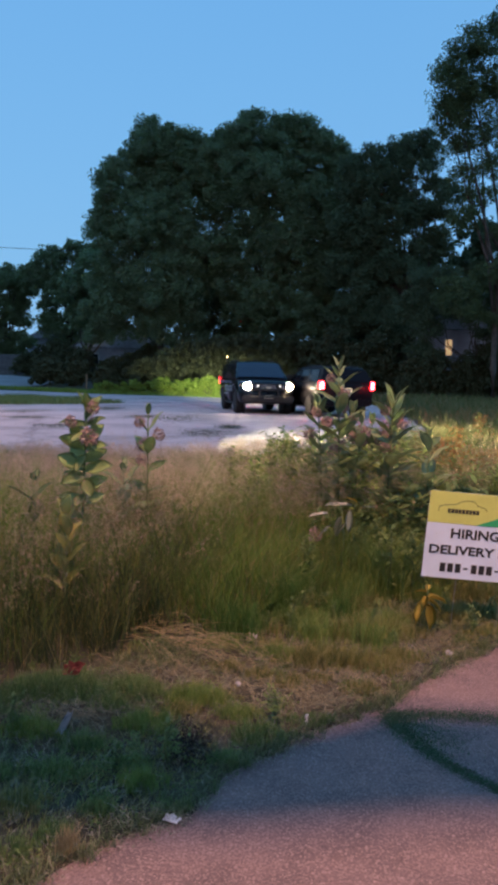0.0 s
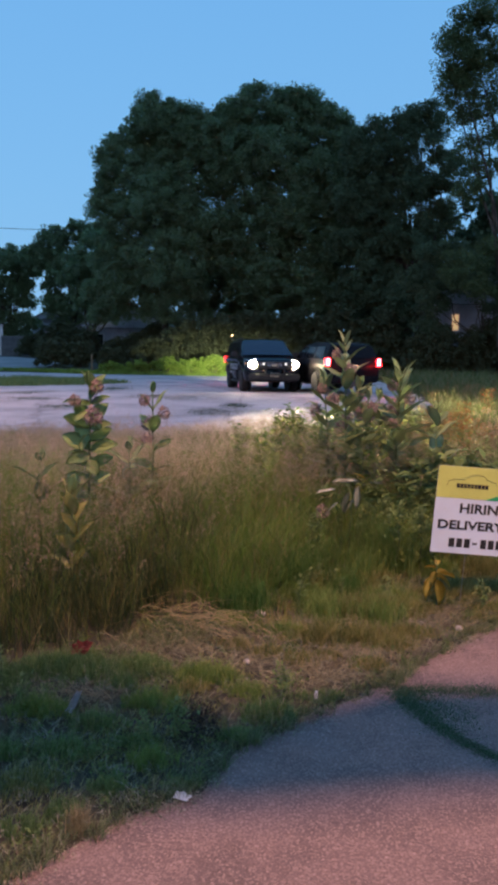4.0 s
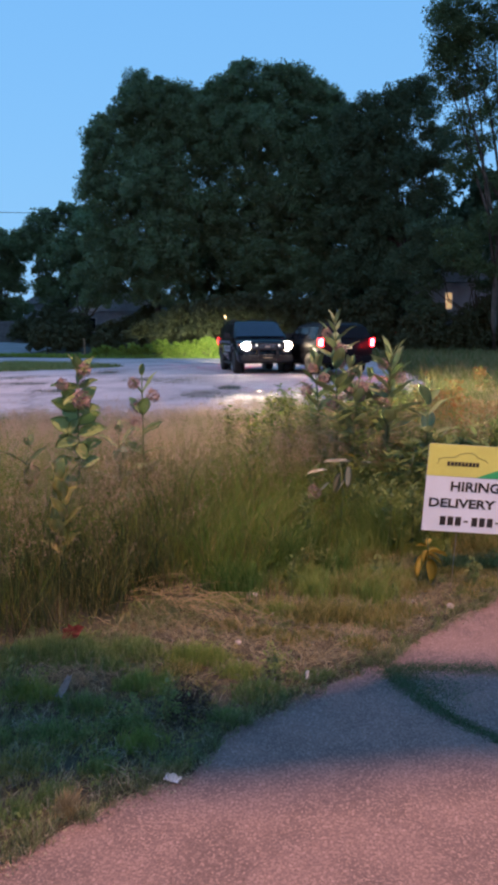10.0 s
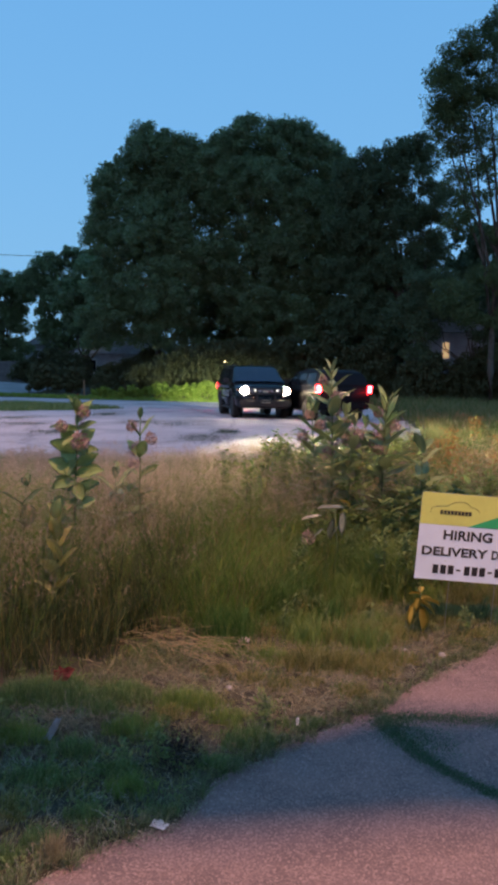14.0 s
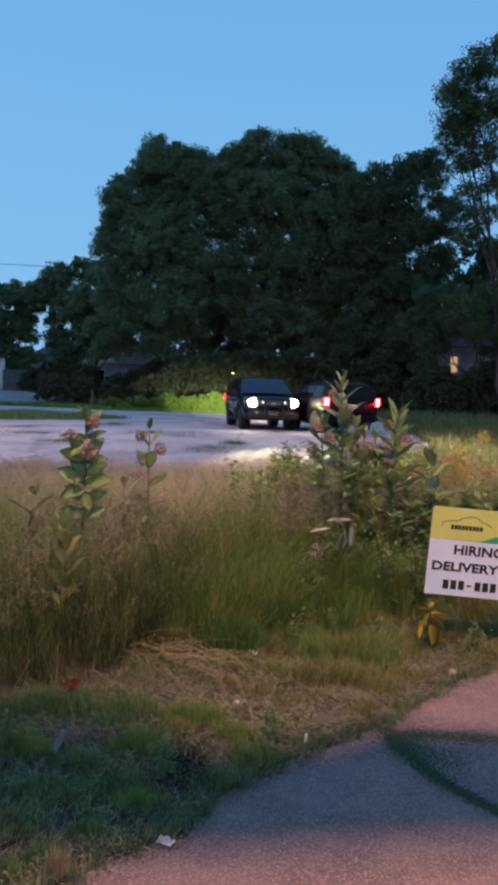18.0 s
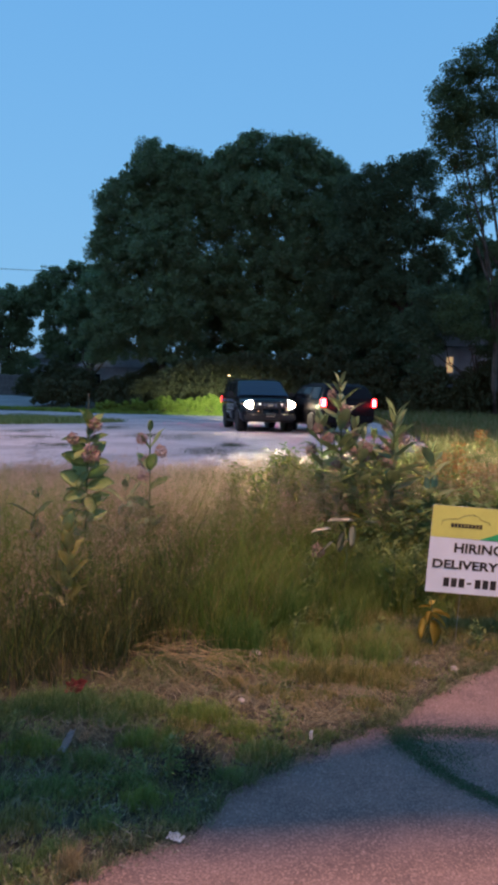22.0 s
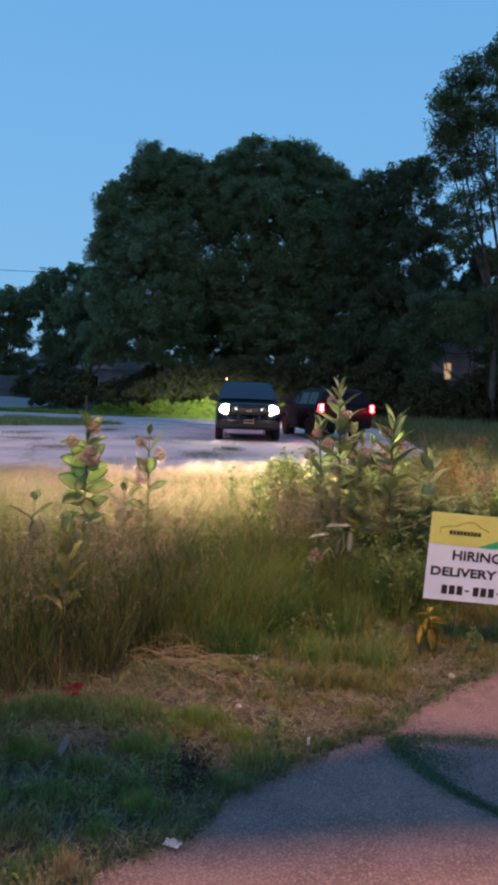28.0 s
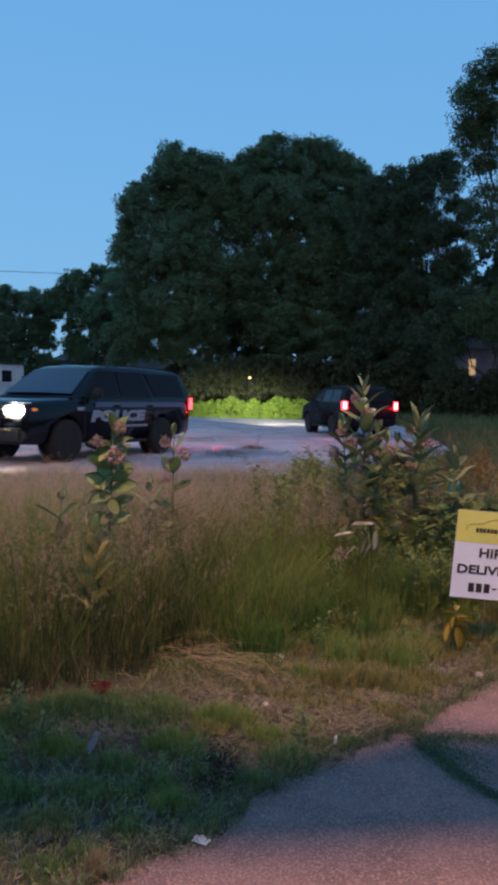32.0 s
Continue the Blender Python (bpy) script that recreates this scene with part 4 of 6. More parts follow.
tree("tall dark oak with a broad domed crown", 2.0, 57, 0.5, 7,
     [(-2.2, 0, 18.4, 2.5), (0.4, 0, 18.4, 2.4), (3.0, 0, 16.8, 2.4), (-3.6, 0, 15.4, 2.6), (-1.0, -1, 14.4, 3.6), (2.6, -0.8, 13.0, 3.4), (4.2, 0, 13.2, 2.2),
      (-2.6, -1, 10.4, 3.4), (1.2, -1.5, 9.2, 3.6), (4.2, -0.6, 9.2, 2.6), (-1.4, -1.6, 5.6, 3.2), (2.2, -1.8, 5.0, 3.2), (4.8, -1, 5.2, 2.4), (4.6, 0, 15.4, 1.8), (5.4, 0, 12.0, 1.8), (-4.2, 0, 18.0, 1.6), (4.5, 0, 16.9, 1.4),
      (-2.4, 0, 20.2, 1.0), (1.4, 0, 19.6, 1.2), (2.8, 0, 18.7, 1.3), (-4.6, 0, 19.0, 0.8), (4.0, 0, 18.2, 1.2)], 150, 95, 0.085, 0.46, LEAF_OAK, 12)
tree("dark leafy tree with sky showing through its crown", 10.6, 52, 0.35, 7,
     [(-2.6, 0.3, 13.0, 2.0), (-1.8, 0.4, 11.0, 2.0), (0.6, 0, 16.1, 2.1), (-1.6, 0, 14.6, 2.0), (2.2, 0, 13.4, 2.0), (-0.6, 0, 12.4, 2.4), (2.0, 0, 10.2, 1.8), (-2.4, 0.5, 10.6, 1.9), (0.0, -0.6, 8.6, 2.3),
      (-2.4, 0, 6.6, 2.2), (1.8, -0.4, 6.2, 1.8), (-0.8, -0.8, 4.0, 2.4), (-3.4, 0, 14.2, 1.7), (-3.8, 0, 11.6, 1.9), (-3.8, 0, 8.4, 2.0), (-3.6, 0, 5.2, 2.0), (-2.4, 0, 16.2, 1.3), (-4.0, 0, 15.6, 1.1),
      (1.0, 0, 17.8, 0.8), (-0.6, 0, 16.9, 1.2), (-1.4, 0, 9.0, 1.8)], 150, 80, 0.085, 0.44, LEAF_DEEP, 13)
tree("feathery tall tree with fine loose foliage", 13.72, 41, 0.2, 8,
     [(-1.0, 0, 19.0, 1.9), (-3.2, 0, 17.1, 1.5), (-2.6, 0, 18.3, 1.4), (-1.6, 0, 16.2, 1.8), (-3.3, 0, 15.6, 1.0), (-2.4, 0, 14.2, 0.9), (0.8, 0, 20.6, 1.7), (0.6, 0, 17.0, 2.2), (0.3, 0, 14.0, 1.4), (-1.5, 0, 11.2, 1.1), (1.2, 0, 11.4, 1.1),
      (0.8, 0, 9.2, 1.0), (-0.2, 0, 7.0, 1.4), (1.2, 0, 6.6, 1.4), (-2.4, 0, 6.0, 1.2), (-1.2, 0, 5.0, 1.0), (0.6, 0, 4.8, 1.2), (0.6, 0, 2.9, 0.7), (1.8, 0, 15.2, 1.4), (-0.9, 0, 13.0, 0.9), (-2.6, 0, 16.4, 1.5), (-2.9, 0, 14.9, 1.1), (-1.6, 0, 14.6, 1.3), (-2.2, 0, 12.6, 1.0), (-0.2, 0, 20.4, 1.4), (0.6, 0, 12.2, 1.0), (-2.2, 0, 10.0, 1.0), (-0.4, 0, 9.4, 0.6), (-2.4, 0, 19.3, 1.0), (1.5, 0, 18.8, 1.6)], 130, 70, 0.065, 0.4, LEAF_FINE, 14)
tree("far dark tree at the edge of the wood", -20.0, 80, 0.35, 5,
     [(0.6, 0, 12.4, 1.8), (-2.0, 0, 11.9, 1.8), (2.6, 0, 12.2, 2.0), (-0.6, 0, 8.8, 2.6), (2.8, 0, 7.4, 2.8), (1.8, 0, 4.4, 2.4), (-2.8, 0, 9.4, 1.7), (-3.6, 0, 10.8, 1.2), (-4.2, 0, 9.4, 1.2), (-4.5, 0, 10.6, 0.9), (-2.3, 0, 7.0, 1.2), (-2.2, 0, 5.4, 1.3), (-1.4, 0, 4.4, 2.0), (-1.0, 0, 2.2, 1.6), (1.6, 0, 2.0, 1.6)], 150, 45, 0.13, 0.45, LEAF_OAK, 15)
tree("far dark tree with a low rounded crown", -27.5, 82, 0.35, 5,
     [(0, 0, 9.6, 2.2), (-3.0, 0, 10.0, 2.2), (1.4, 0, 9.4, 1.4), (-1.2, 0, 6.4, 2.8), (0.8, 0, 6.6, 1.7), (-4, 0, 6, 3), (-2, 0, 2.6, 3.0), (1.4, 0, 2.8, 1.8), (2.0, 0, 8.6, 1.4), (1.6, 0, 7.2, 1.0), (1.7, 0, 5.2, 1.1), (3.0, 0, 9.6, 1.0), (-5.5, 0, 3, 3)], 150, 45, 0.13, 0.45, LEAF_OAK, 16)
tree("dark tree behind the clearing", -14.5, 66, 0.3, 5,
     [(0.5, 0, 9.4, 2.4), (-1.6, 0, 7.6, 2.2), (1.6, 0, 6.4, 2.2), (-1.0, 0, 5.2, 1.4), (1.5, 0, 4.0, 1.2)], 120, 40, 0.15, 0.45, LEAF_OAK, 17)
tree("dark tree filling the gap between two oaks", -2.4, 62, 0.3, 4,
     [(0, 0, 9.0, 2.8), (-1.6, 0, 6.6, 2.4), (1.8, 0, 6.0, 2.6), (-1.2, 0, 4.0, 2.2), (1.4, 0, 3.4, 2.4), (3.4, 0, 4.4, 2.4)], 100, 50, 0.14, 0.5, LEAF_OAK, 19)
tree("dark tree standing behind the others", 9.0, 61, 0.3, 4,
     [(0, 0, 9.6, 2.8), (-2.4, 0, 7.6, 2.6), (2.4, 0, 7.4, 2.8), (-1.6, 0, 4.6, 2.6), (1.6, 0, 4.2, 2.8), (4.6, 0, 5.4, 2.8), (4.4, 0, 9.0, 2.2), (-0.4, 0, 12.4, 2.2)], 100, 44, 0.16, 0.5, LEAF_DEEP, 20)
tree("low spreading tree in front of a house", 13.8, 45, 0.12, 5,
     [(0.7, 0, 4.4, 0.9), (-0.6, 0, 5.4, 0.9), (0.2, 0, 6.2, 1.4), (-2.2, 0, 5.6, 1.2), (-3.1, 0, 4.4, 1.1), (-3.3, 0, 3.0, 1.1), (1.7, 0, 5.6, 1.3), (1.2, 0, 2.6, 1.0), (1.6, 0, 3.8, 1.1), (2.4, 0, 2.2, 1.0), (-1.4, 0, 7.0, 1.4), (1.6, 0, 7.6, 1.4), (-3.0, 0, 7.2, 1.3), (-4.0, 0, 5.6, 1.2)], 150, 60, 0.08, 0.4, LEAF_DEEP, 24)
tree("dark tree at the back of the wood", 18.5, 56, 0.3, 5,
     [(0, 0, 11.0, 2.8), (-2.0, 0, 8.6, 2.2), (1.6, 0, 7.4, 2.6), (-1.4, 0, 5.0, 1.8), (1.4, 0, 3.4, 2.4)], 80, 36, 0.2, 0.45, LEAF_DEEP, 18)


def bush(label, name, x, y, lobes, clumps, leaves, size, spread, leaf, seed):
    g = np.random.default_rng(seed)
    t = tagged(empty(name, Matrix.Translation((x, y, gz(y)))), label, "bush")
    bm = bmesh.new()
    for k in range(4):
        a = k * 1.7
        tube(bm, [(0.05 * math.cos(a), 0.05 * math.sin(a), -0.05), (0.25 * math.cos(a), 0.25 * math.sin(a), lobes[0][2])], [0.03, 0.012], 5)
    part("stems", bm, BARK, t)
    v, f = leaf_cloud(g, lobes, clumps, leaves, size, spread)
    v[:, 2] = np.maximum(v[:, 2], 0.02)
    arrays("foliage", v, f, leaf, t)
    return t


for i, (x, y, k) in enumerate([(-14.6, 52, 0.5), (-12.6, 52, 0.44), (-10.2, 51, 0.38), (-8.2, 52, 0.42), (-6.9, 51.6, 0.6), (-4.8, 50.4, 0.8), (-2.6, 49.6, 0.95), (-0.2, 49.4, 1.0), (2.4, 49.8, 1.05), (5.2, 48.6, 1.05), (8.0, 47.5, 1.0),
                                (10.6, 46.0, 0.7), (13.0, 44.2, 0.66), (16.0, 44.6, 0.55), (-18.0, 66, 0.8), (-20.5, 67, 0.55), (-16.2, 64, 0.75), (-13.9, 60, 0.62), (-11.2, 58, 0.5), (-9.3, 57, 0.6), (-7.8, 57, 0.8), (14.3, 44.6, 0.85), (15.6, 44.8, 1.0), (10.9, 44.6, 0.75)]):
    b = bush("dense understory bush, its colour darkened for the shade beneath the trees", "understory_bush", x, y, [(a * k, c * k, d * k, r * k) for a, c, d, r in ((0, 0, 1.3, 1.7), (1.3, 0, 1.0, 1.4), (-1.3, 0.2, 1.1, 1.5), (0.3, 0, 2.9, 1.4), (-0.9, 0.3, 2.5, 1.3))],
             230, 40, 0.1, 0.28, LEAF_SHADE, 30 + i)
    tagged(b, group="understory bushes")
for i, (x, y, h) in enumerate([(-9.0, 45.6, 0.5), (-7.2, 45.4, 0.6), (-5.6, 45.2, 0.75), (-4.1, 45.0, 0.7), (-2.6, 44.8, 0.85), (-1.1, 44.6, 0.8), (0.4, 44.4, 0.9), (1.9, 44.2, 0.85), (3.3, 44.0, 0.8)]):
    b = bush("bright green roadside bush lit by headlights", "verge_bush", x, y, [(0, 0, h * 0.7, h * 0.9), (0.6, 0.1, h * 0.5, h * 0.7), (-0.6, 0, h * 0.5, h * 0.7)], 700, 24, 0.07, 0.12, LEAF_BUSH, 60 + i)
    tagged(b, group="verge bushes")


def far_woods():
    g = np.random.default_rng(77)
    lobes = [(x, g.uniform(97, 108), g.uniform(1.5, 4.0), g.uniform(2.2, 3.2)) for x in np.linspace(-75, 75, 70)]
    lobes += [(x, g.uniform(96, 100), 1.6, 2.4) for x in np.linspace(-75, 75, 44)]
    v, f = leaf_cloud(g, lobes, 40, 11, 0.55, 0.7)
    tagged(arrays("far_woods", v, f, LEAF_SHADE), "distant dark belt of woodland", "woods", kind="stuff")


far_woods()


# ---- grasses ----
def blades(g, base, height, width, lean, curl=0.5, a=None):
    """Bent tapering blades: five corners each."""
    n = len(base)
    a = g.uniform(0, math.tau, n) if a is None else a
    d = np.stack([np.cos(a), np.sin(a), np.zeros(n)], 1)
    s = np.stack([-np.sin(a + 0.6), np.cos(a + 0.6), np.zeros(n)], 1) * (width * g.uniform(0.6, 1.3, n))[:, None]
    h = height[:, None] * np.array([[0, 0, 1.0]])
    l = (lean * g.uniform(0.1, 1.0, n) * height)[:, None] * d
    m = base + h * 0.55 + l * curl * 0.5
    t = base + h + l
    v = np.stack([base - s, base + s, m + s * 0.75, m - s * 0.75, t - s * 0.12, t + s * 0.12], 1).reshape(-1, 3)
    k = 6 * np.arange(n)[:, None]
    f = np.concatenate([k + [[0, 1, 2, 3]], k + [[3, 2, 5, 4]]], 0)
    return v, f


def scatter(g, n, x0, x1, y0, y1, keep):
    p = np.stack([g.uniform(x0, x1, n), g.uniform(y0, y1, n), np.zeros(n)], 1)
    return p[keep(p[:, 0], p[:, 1])]


def foot(x):
    """Where the tall grass begins."""
    return np.interp(x, [-3, -1.09, -0.73, -0.5, -0.16, 0.14, 0.42, 0.8, 1.05, 1.5, 2.2, 6], [2.8, 3.0, 3.1, 3.45, 3.62, 3.8, 4.15, 4.45, 4.2, 4.15, 4.6, 6.0])


def tuft_noise(x, y, k, seed):
    r = np.random.default_rng(seed)
    out = np.zeros_like(x)
    for _ in range(6):
        ang, ph, fr = r.uniform(0, math.tau), r.uniform(0, math.tau), k * r.uniform(0.6, 2.0)
        out += np.sin((x * math.cos(ang) + y * math.sin(ang)) * fr + ph)
    return out / 6


def clumps(g, c, n, r, h, width, lean, curl=0.5):
    """Grass in clumps: blades that spread outward from each clump's middle. c: middles, r and h: one for each clump."""
    base = np.repeat(c, n, 0)
    off = g.normal(0, 1, (len(base), 2)) * np.repeat(r, n)[:, None]
    base = base + np.concatenate([off, np.zeros((len(base), 1))], 1)
    a = np.arctan2(off[:, 1], off[:, 0]) + g.normal(0, 1.1, len(base))
    hh = np.repeat(h, n) * g.uniform(0.3, 1.1, len(base))
    return blades(g, base, hh, np.repeat(width, n), lean, curl, a)


def far_drop(x, y):
    """The field grass is lower toward the road, above all on the open side."""
    return 1 - np.clip((y - 5.0) / 3.0, 0, 1) * np.interp(x / y, [-0.12, 0.0, 0.1], [0.5, 0.3, 0.0])


def tall_grass():
    g = np.random.default_rng(21)
    c = scatter(g, 11500, -4.6, 6.5, 3.0, 12.5, lambda x, y: (y > foot(x) + g.normal(0.05, 0.09, len(x))) & (abs(x) < 0.46 * y + 0.5) & (y < 10.2 + np.clip(x, 0, 4) * 0.7))
    x, y = c[:, 0], c[:, 1]
    h = np.interp(y - foot(x), [0, 0.2, 0.5, 1.5, 4, 8], [0.36, 0.54, 0.64, 0.64, 0.5, 0.42]) * (1 + 0.25 * tuft_noise(x, y, 5.0, 4) + 0.5 * tuft_noise(x, y, 15.0, 5)) * g.uniform(0.6, 1.15, len(c))
    h *= np.interp(x, [-0.5, 0.5, 1.5, 3.0], [1.0, 0.85, 0.85, 1.25]) * far_drop(x, y)
    h *= 1 - np.clip((x - 0.0) / 0.4, 0, 1) * np.clip(1 - (y - foot(x)) / 1.1, 0, 1) * 0.62
    q = tuft_noise(x, y, 3.2, 61) + g.normal(0, 0.15, len(c))
    green = np.interp(x, [-1.3, -0.75, -0.45, 0.25, 0.5, 1.5], [0.38, 0.4, 0.6, 0.58, 0.25, -0.1]) * np.interp(y, [4, 6, 8], [1, 0.7, 0.3])
    far = np.clip((x - 1.0) / 0.8, 0, 1) * np.clip((y - 6.0) / 1.5, 0, 1)
    kind = np.where(q + green - 0.4 * far > 0.12, 0, np.where(q + 0.2 * far > -0.32, 1, 2))
    # most front-edge clumps take the shade-dark blades, and half of those far right
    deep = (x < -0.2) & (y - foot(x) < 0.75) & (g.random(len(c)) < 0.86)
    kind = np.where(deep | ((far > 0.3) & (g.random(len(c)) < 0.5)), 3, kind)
    for k, (mat, label) in enumerate(((TALL, "tall fresh green field grass, uncut"), (TALL_OLIVE, "tall olive field grass turning brown"), (TALL_DRY, "tall dry yellowish field grass"), (TALL_SHADED, "dense grass with shade put into its dark green colour"))):
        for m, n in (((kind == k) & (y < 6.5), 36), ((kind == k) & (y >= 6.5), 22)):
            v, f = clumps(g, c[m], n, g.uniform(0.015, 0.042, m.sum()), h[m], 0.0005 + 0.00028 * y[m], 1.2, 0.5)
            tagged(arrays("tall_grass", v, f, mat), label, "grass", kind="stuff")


def seed_heads():
    g = np.random.default_rng(22)
    p = scatter(g, 22500, -3.6, 5.5, 3.3, 11, lambda x, y: (y > foot(x) + 0.2) & (abs(x) < 0.46 * y + 0.4) & (tuft_noise(x, y, 1.6, 9) + g.normal(0, 0.12, len(x)) + 0.25 * tuft_noise(x, y, 8.0, 72) > np.interp(x, [-1, -0.35, 0.0, 0.4, 1.0], [-1.1, -0.35, 0.02, 0.12, 0.3])))
    n = len(p)
    x, y = p[:, 0], p[:, 1]
    h = np.interp(y - foot(x), [0, 0.5, 1.5, 4, 8], [0.5, 0.74, 0.8, 0.62, 0.5]) * g.uniform(np.where(x < -0.3, 0.42, 0.6), 1.1, n) * far_drop(x, y) * (1.04 + 0.2 * tuft_noise(x, y, 6.0, 71))
    lean = g.normal(0, 0.13, (n, 2))
    k = 46
    u = g.uniform(0, 1, (n, k))
    rad = 0.01 + 0.1 * (1 - u)
    a = g.uniform(0, math.tau, (n, k))
    q = np.stack([x[:, None] + lean[:, :1] * (0.5 + 0.5 * u) + np.cos(a) * rad * g.uniform(0.2, 1, (n, k)),
                  y[:, None] + lean[:, 1:] * (0.5 + 0.5 * u) + np.sin(a) * rad * g.uniform(0.2, 1, (n, k)),
                  h[:, None] * (0.62 + 0.38 * u)], -1).reshape(-1, 3)
    v, f = leaf_faces(g, q, 0.011, 0.1, 3)
    v2, f2 = blades(g, p, h * 0.9, np.full(n, 0.0014), 0.1)
    tagged(arrays("grass_stalks", v2, f2, TALL_OLIVE), "thin olive stalks under the seed heads", "grass", kind="stuff")
    tagged(arrays("grass_seed_heads", v, f, SEEDS), "feathery pinkish brown seed heads above the grass", "grass", kind="stuff")


def edge_y(x):
    """Where the driveway ends."""
    xs, ys = [q[0] for q in EDGE], [q[1] for q in EDGE]
    return np.interp(x, xs, ys)


def bunching(x, y):
    """Where the verge grass stands thick (above 0) and where it is worn away."""
    return 0.5 * tuft_noise(x, y, 26.0, 14) + 0.55 * tuft_noise(x, y, 11.0, 15) + 0.5 * tuft_noise(x, y, 5.0, 16)


def verge_spots(g, n, out=0.03):
    return scatter(g, n, -2.0, 2.5, 1.2, 5.0, lambda x, y: (y > edge_y(x) + out + g.exponential(0.03, len(x))) & (y < foot(x) + 0.12) & (abs(x) < 0.42 * y + 0.2))


# mounds of verge grass: x, y, half width, half depth, height, and g green, y yellow-green, o ochre
MOUNDS = [(-0.76, 2.85, 0.26, 0.12, 0.07, "g"), (-0.45, 2.86, 0.13, 0.1, 0.065, "g"), (-0.36, 2.57, 0.11, 0.07, 0.07, "y"), (-0.76, 2.5, 0.13, 0.06, 0.065, "y"),
          (-0.18, 2.8, 0.13, 0.08, 0.07, "y"), (-0.54, 2.42, 0.11, 0.05, 0.05, "g"), (-0.31, 2.19, 0.085, 0.05, 0.065, "y"), (-0.66, 2.06, 0.09, 0.07, 0.055, "o"),
          (-0.6, 2.24, 0.11, 0.06, 0.045, "g"), (-0.86, 2.22, 0.12, 0.08, 0.05, "g"), (-0.42, 2.05, 0.06, 0.045, 0.045, "g"), (0.63, 3.56, 0.3, 0.12, 0.1, "o"),
          (0.95, 3.8, 0.14, 0.09, 0.07, "o"), (0.42, 3.2, 0.26, 0.085, 0.1, "o"), (0.16, 3.27, 0.1, 0.06, 0.065, "y"), (0.5, 2.92, 0.09, 0.05, 0.05, "o"),
          (0.06, 2.52, 0.12, 0.09, 0.05, "g"), (-0.03, 2.35, 0.09, 0.06, 0.035, "g"), (0.26, 2.64, 0.12, 0.045, 0.035, "g"), (0.74, 3.28, 0.11, 0.07, 0.055, "o"),
          (1.25, 3.95, 0.2, 0.12, 0.075, "o"), (-1.02, 2.7, 0.15, 0.1, 0.06, "g"), (-1.02, 2.4, 0.13, 0.09, 0.055, "g"), (0.08, 3.04, 0.1, 0.05, 0.05, "o"),
          (-0.02, 2.68, 0.1, 0.055, 0.05, "y"), (-0.52, 1.93, 0.06, 0.05, 0.045, "g"), (-0.38, 2.3, 0.1, 0.04, 0.04, "g"), (0.3, 3.75, 0.16, 0.07, 0.1, "y"),
          (-0.2, 2.08, 0.08, 0.03, 0.03, "g"), (-0.62, 1.86, 0.07, 0.05, 0.045, "g"), (-0.1, 3.4, 0.1, 0.06, 0.06, "y"), (0.3, 3.02, 0.1, 0.04, 0.045, "o"),
          (0.64, 4.0, 0.2, 0.08, 0.1, "o"), (1.37, 4.2, 0.2, 0.1, 0.14, "o"), (1.11, 3.86, 0.17, 0.09, 0.1, "o"), (1.06, 4.2, 0.15, 0.09, 0.13, "y"), (0.36, 3.9, 0.13, 0.06, 0.12, "o"), (0.72, 3.75, 0.16, 0.06, 0.09, "y"), (-0.08, 3.12, 0.1, 0.05, 0.05, "o"), (0.2, 2.95, 0.09, 0.04, 0.05, "o"), (-0.24, 2.7, 0.08, 0.04, 0.05, "o"), (0.62, 3.12, 0.12, 0.05, 0.06, "o"), (-0.52, 2.72, 0.1, 0.05, 0.05, "g")]
# places worn down to straw and soil: x, y, half width, half depth
WORN = [(-0.56, 2.6, 0.11, 0.04), (-0.3, 3.0, 0.2, 0.06), (0.28, 2.82, 0.16, 0.05), (0.5, 3.03, 0.2, 0.05), (-0.08, 2.95, 0.12, 0.05), (0.85, 3.4, 0.12, 0.08), (0.95, 3.6, 0.1, 0.06), (0.4, 3.42, 0.2, 0.04)]


def worn(x, y):
    return np.max([np.exp(-(((x - a) / p) ** 2 + ((y - b) / q) ** 2)) for a, b, p, q in WORN], axis=0)


def on_mound(x, y):
    return np.max([1 - ((x - a) / p) ** 2 - ((y - b) / q) ** 2 for a, b, p, q, _, _ in MOUNDS], axis=0)


def grass_mounds():
    g = np.random.default_rng(23)
    looks = {"g": (LAWN_GREEN, "low mound of dull green verge grass"), "y": (YELLOW_BLADE, "low mound of yellow-green verge grass"), "o": (LAWN_OCHRE, "low mound of ochre, half-dried verge grass")}
    for a, b, p, q, h, look_ in MOUNDS:
        n = int(math.pi * p * q * 58000)
        r, th = np.sqrt(g.uniform(0, 1, n)), g.uniform(0, math.tau, n)
        rim = 1 + 0.16 * np.sin(3 * th + a * 20) + 0.12 * np.sin(7 * th + b * 30)
        c = np.stack([p * r * rim * np.cos(th), q * r * rim * np.sin(th), np.zeros(n)], 1)
        x, y = a + c[:, 0], b + c[:, 1]
        keep = (y > edge_y(x) + 0.015) & (tuft_noise(x, y, 60.0, 13) + g.normal(0, 0.2, n) > -0.25)
        c, x, y, r = c[keep], x[keep], y[keep], r[keep]
        hh = h * (1 - 0.55 * r ** 2) * (1 + 0.5 * tuft_noise(x, y, 45.0, 12)) * g.uniform(0.35, 1.25, len(c))
        v, f = blades(g, c, hh, np.full(len(c), 0.0011), 0.9, 0.6)
        mat, label = looks[look_]
        ob = tagged(arrays("grass_mound", v, f, mat), label, "grass", "grass mounds on the verge", "stuff")
        ob.location = (a, b, 0)


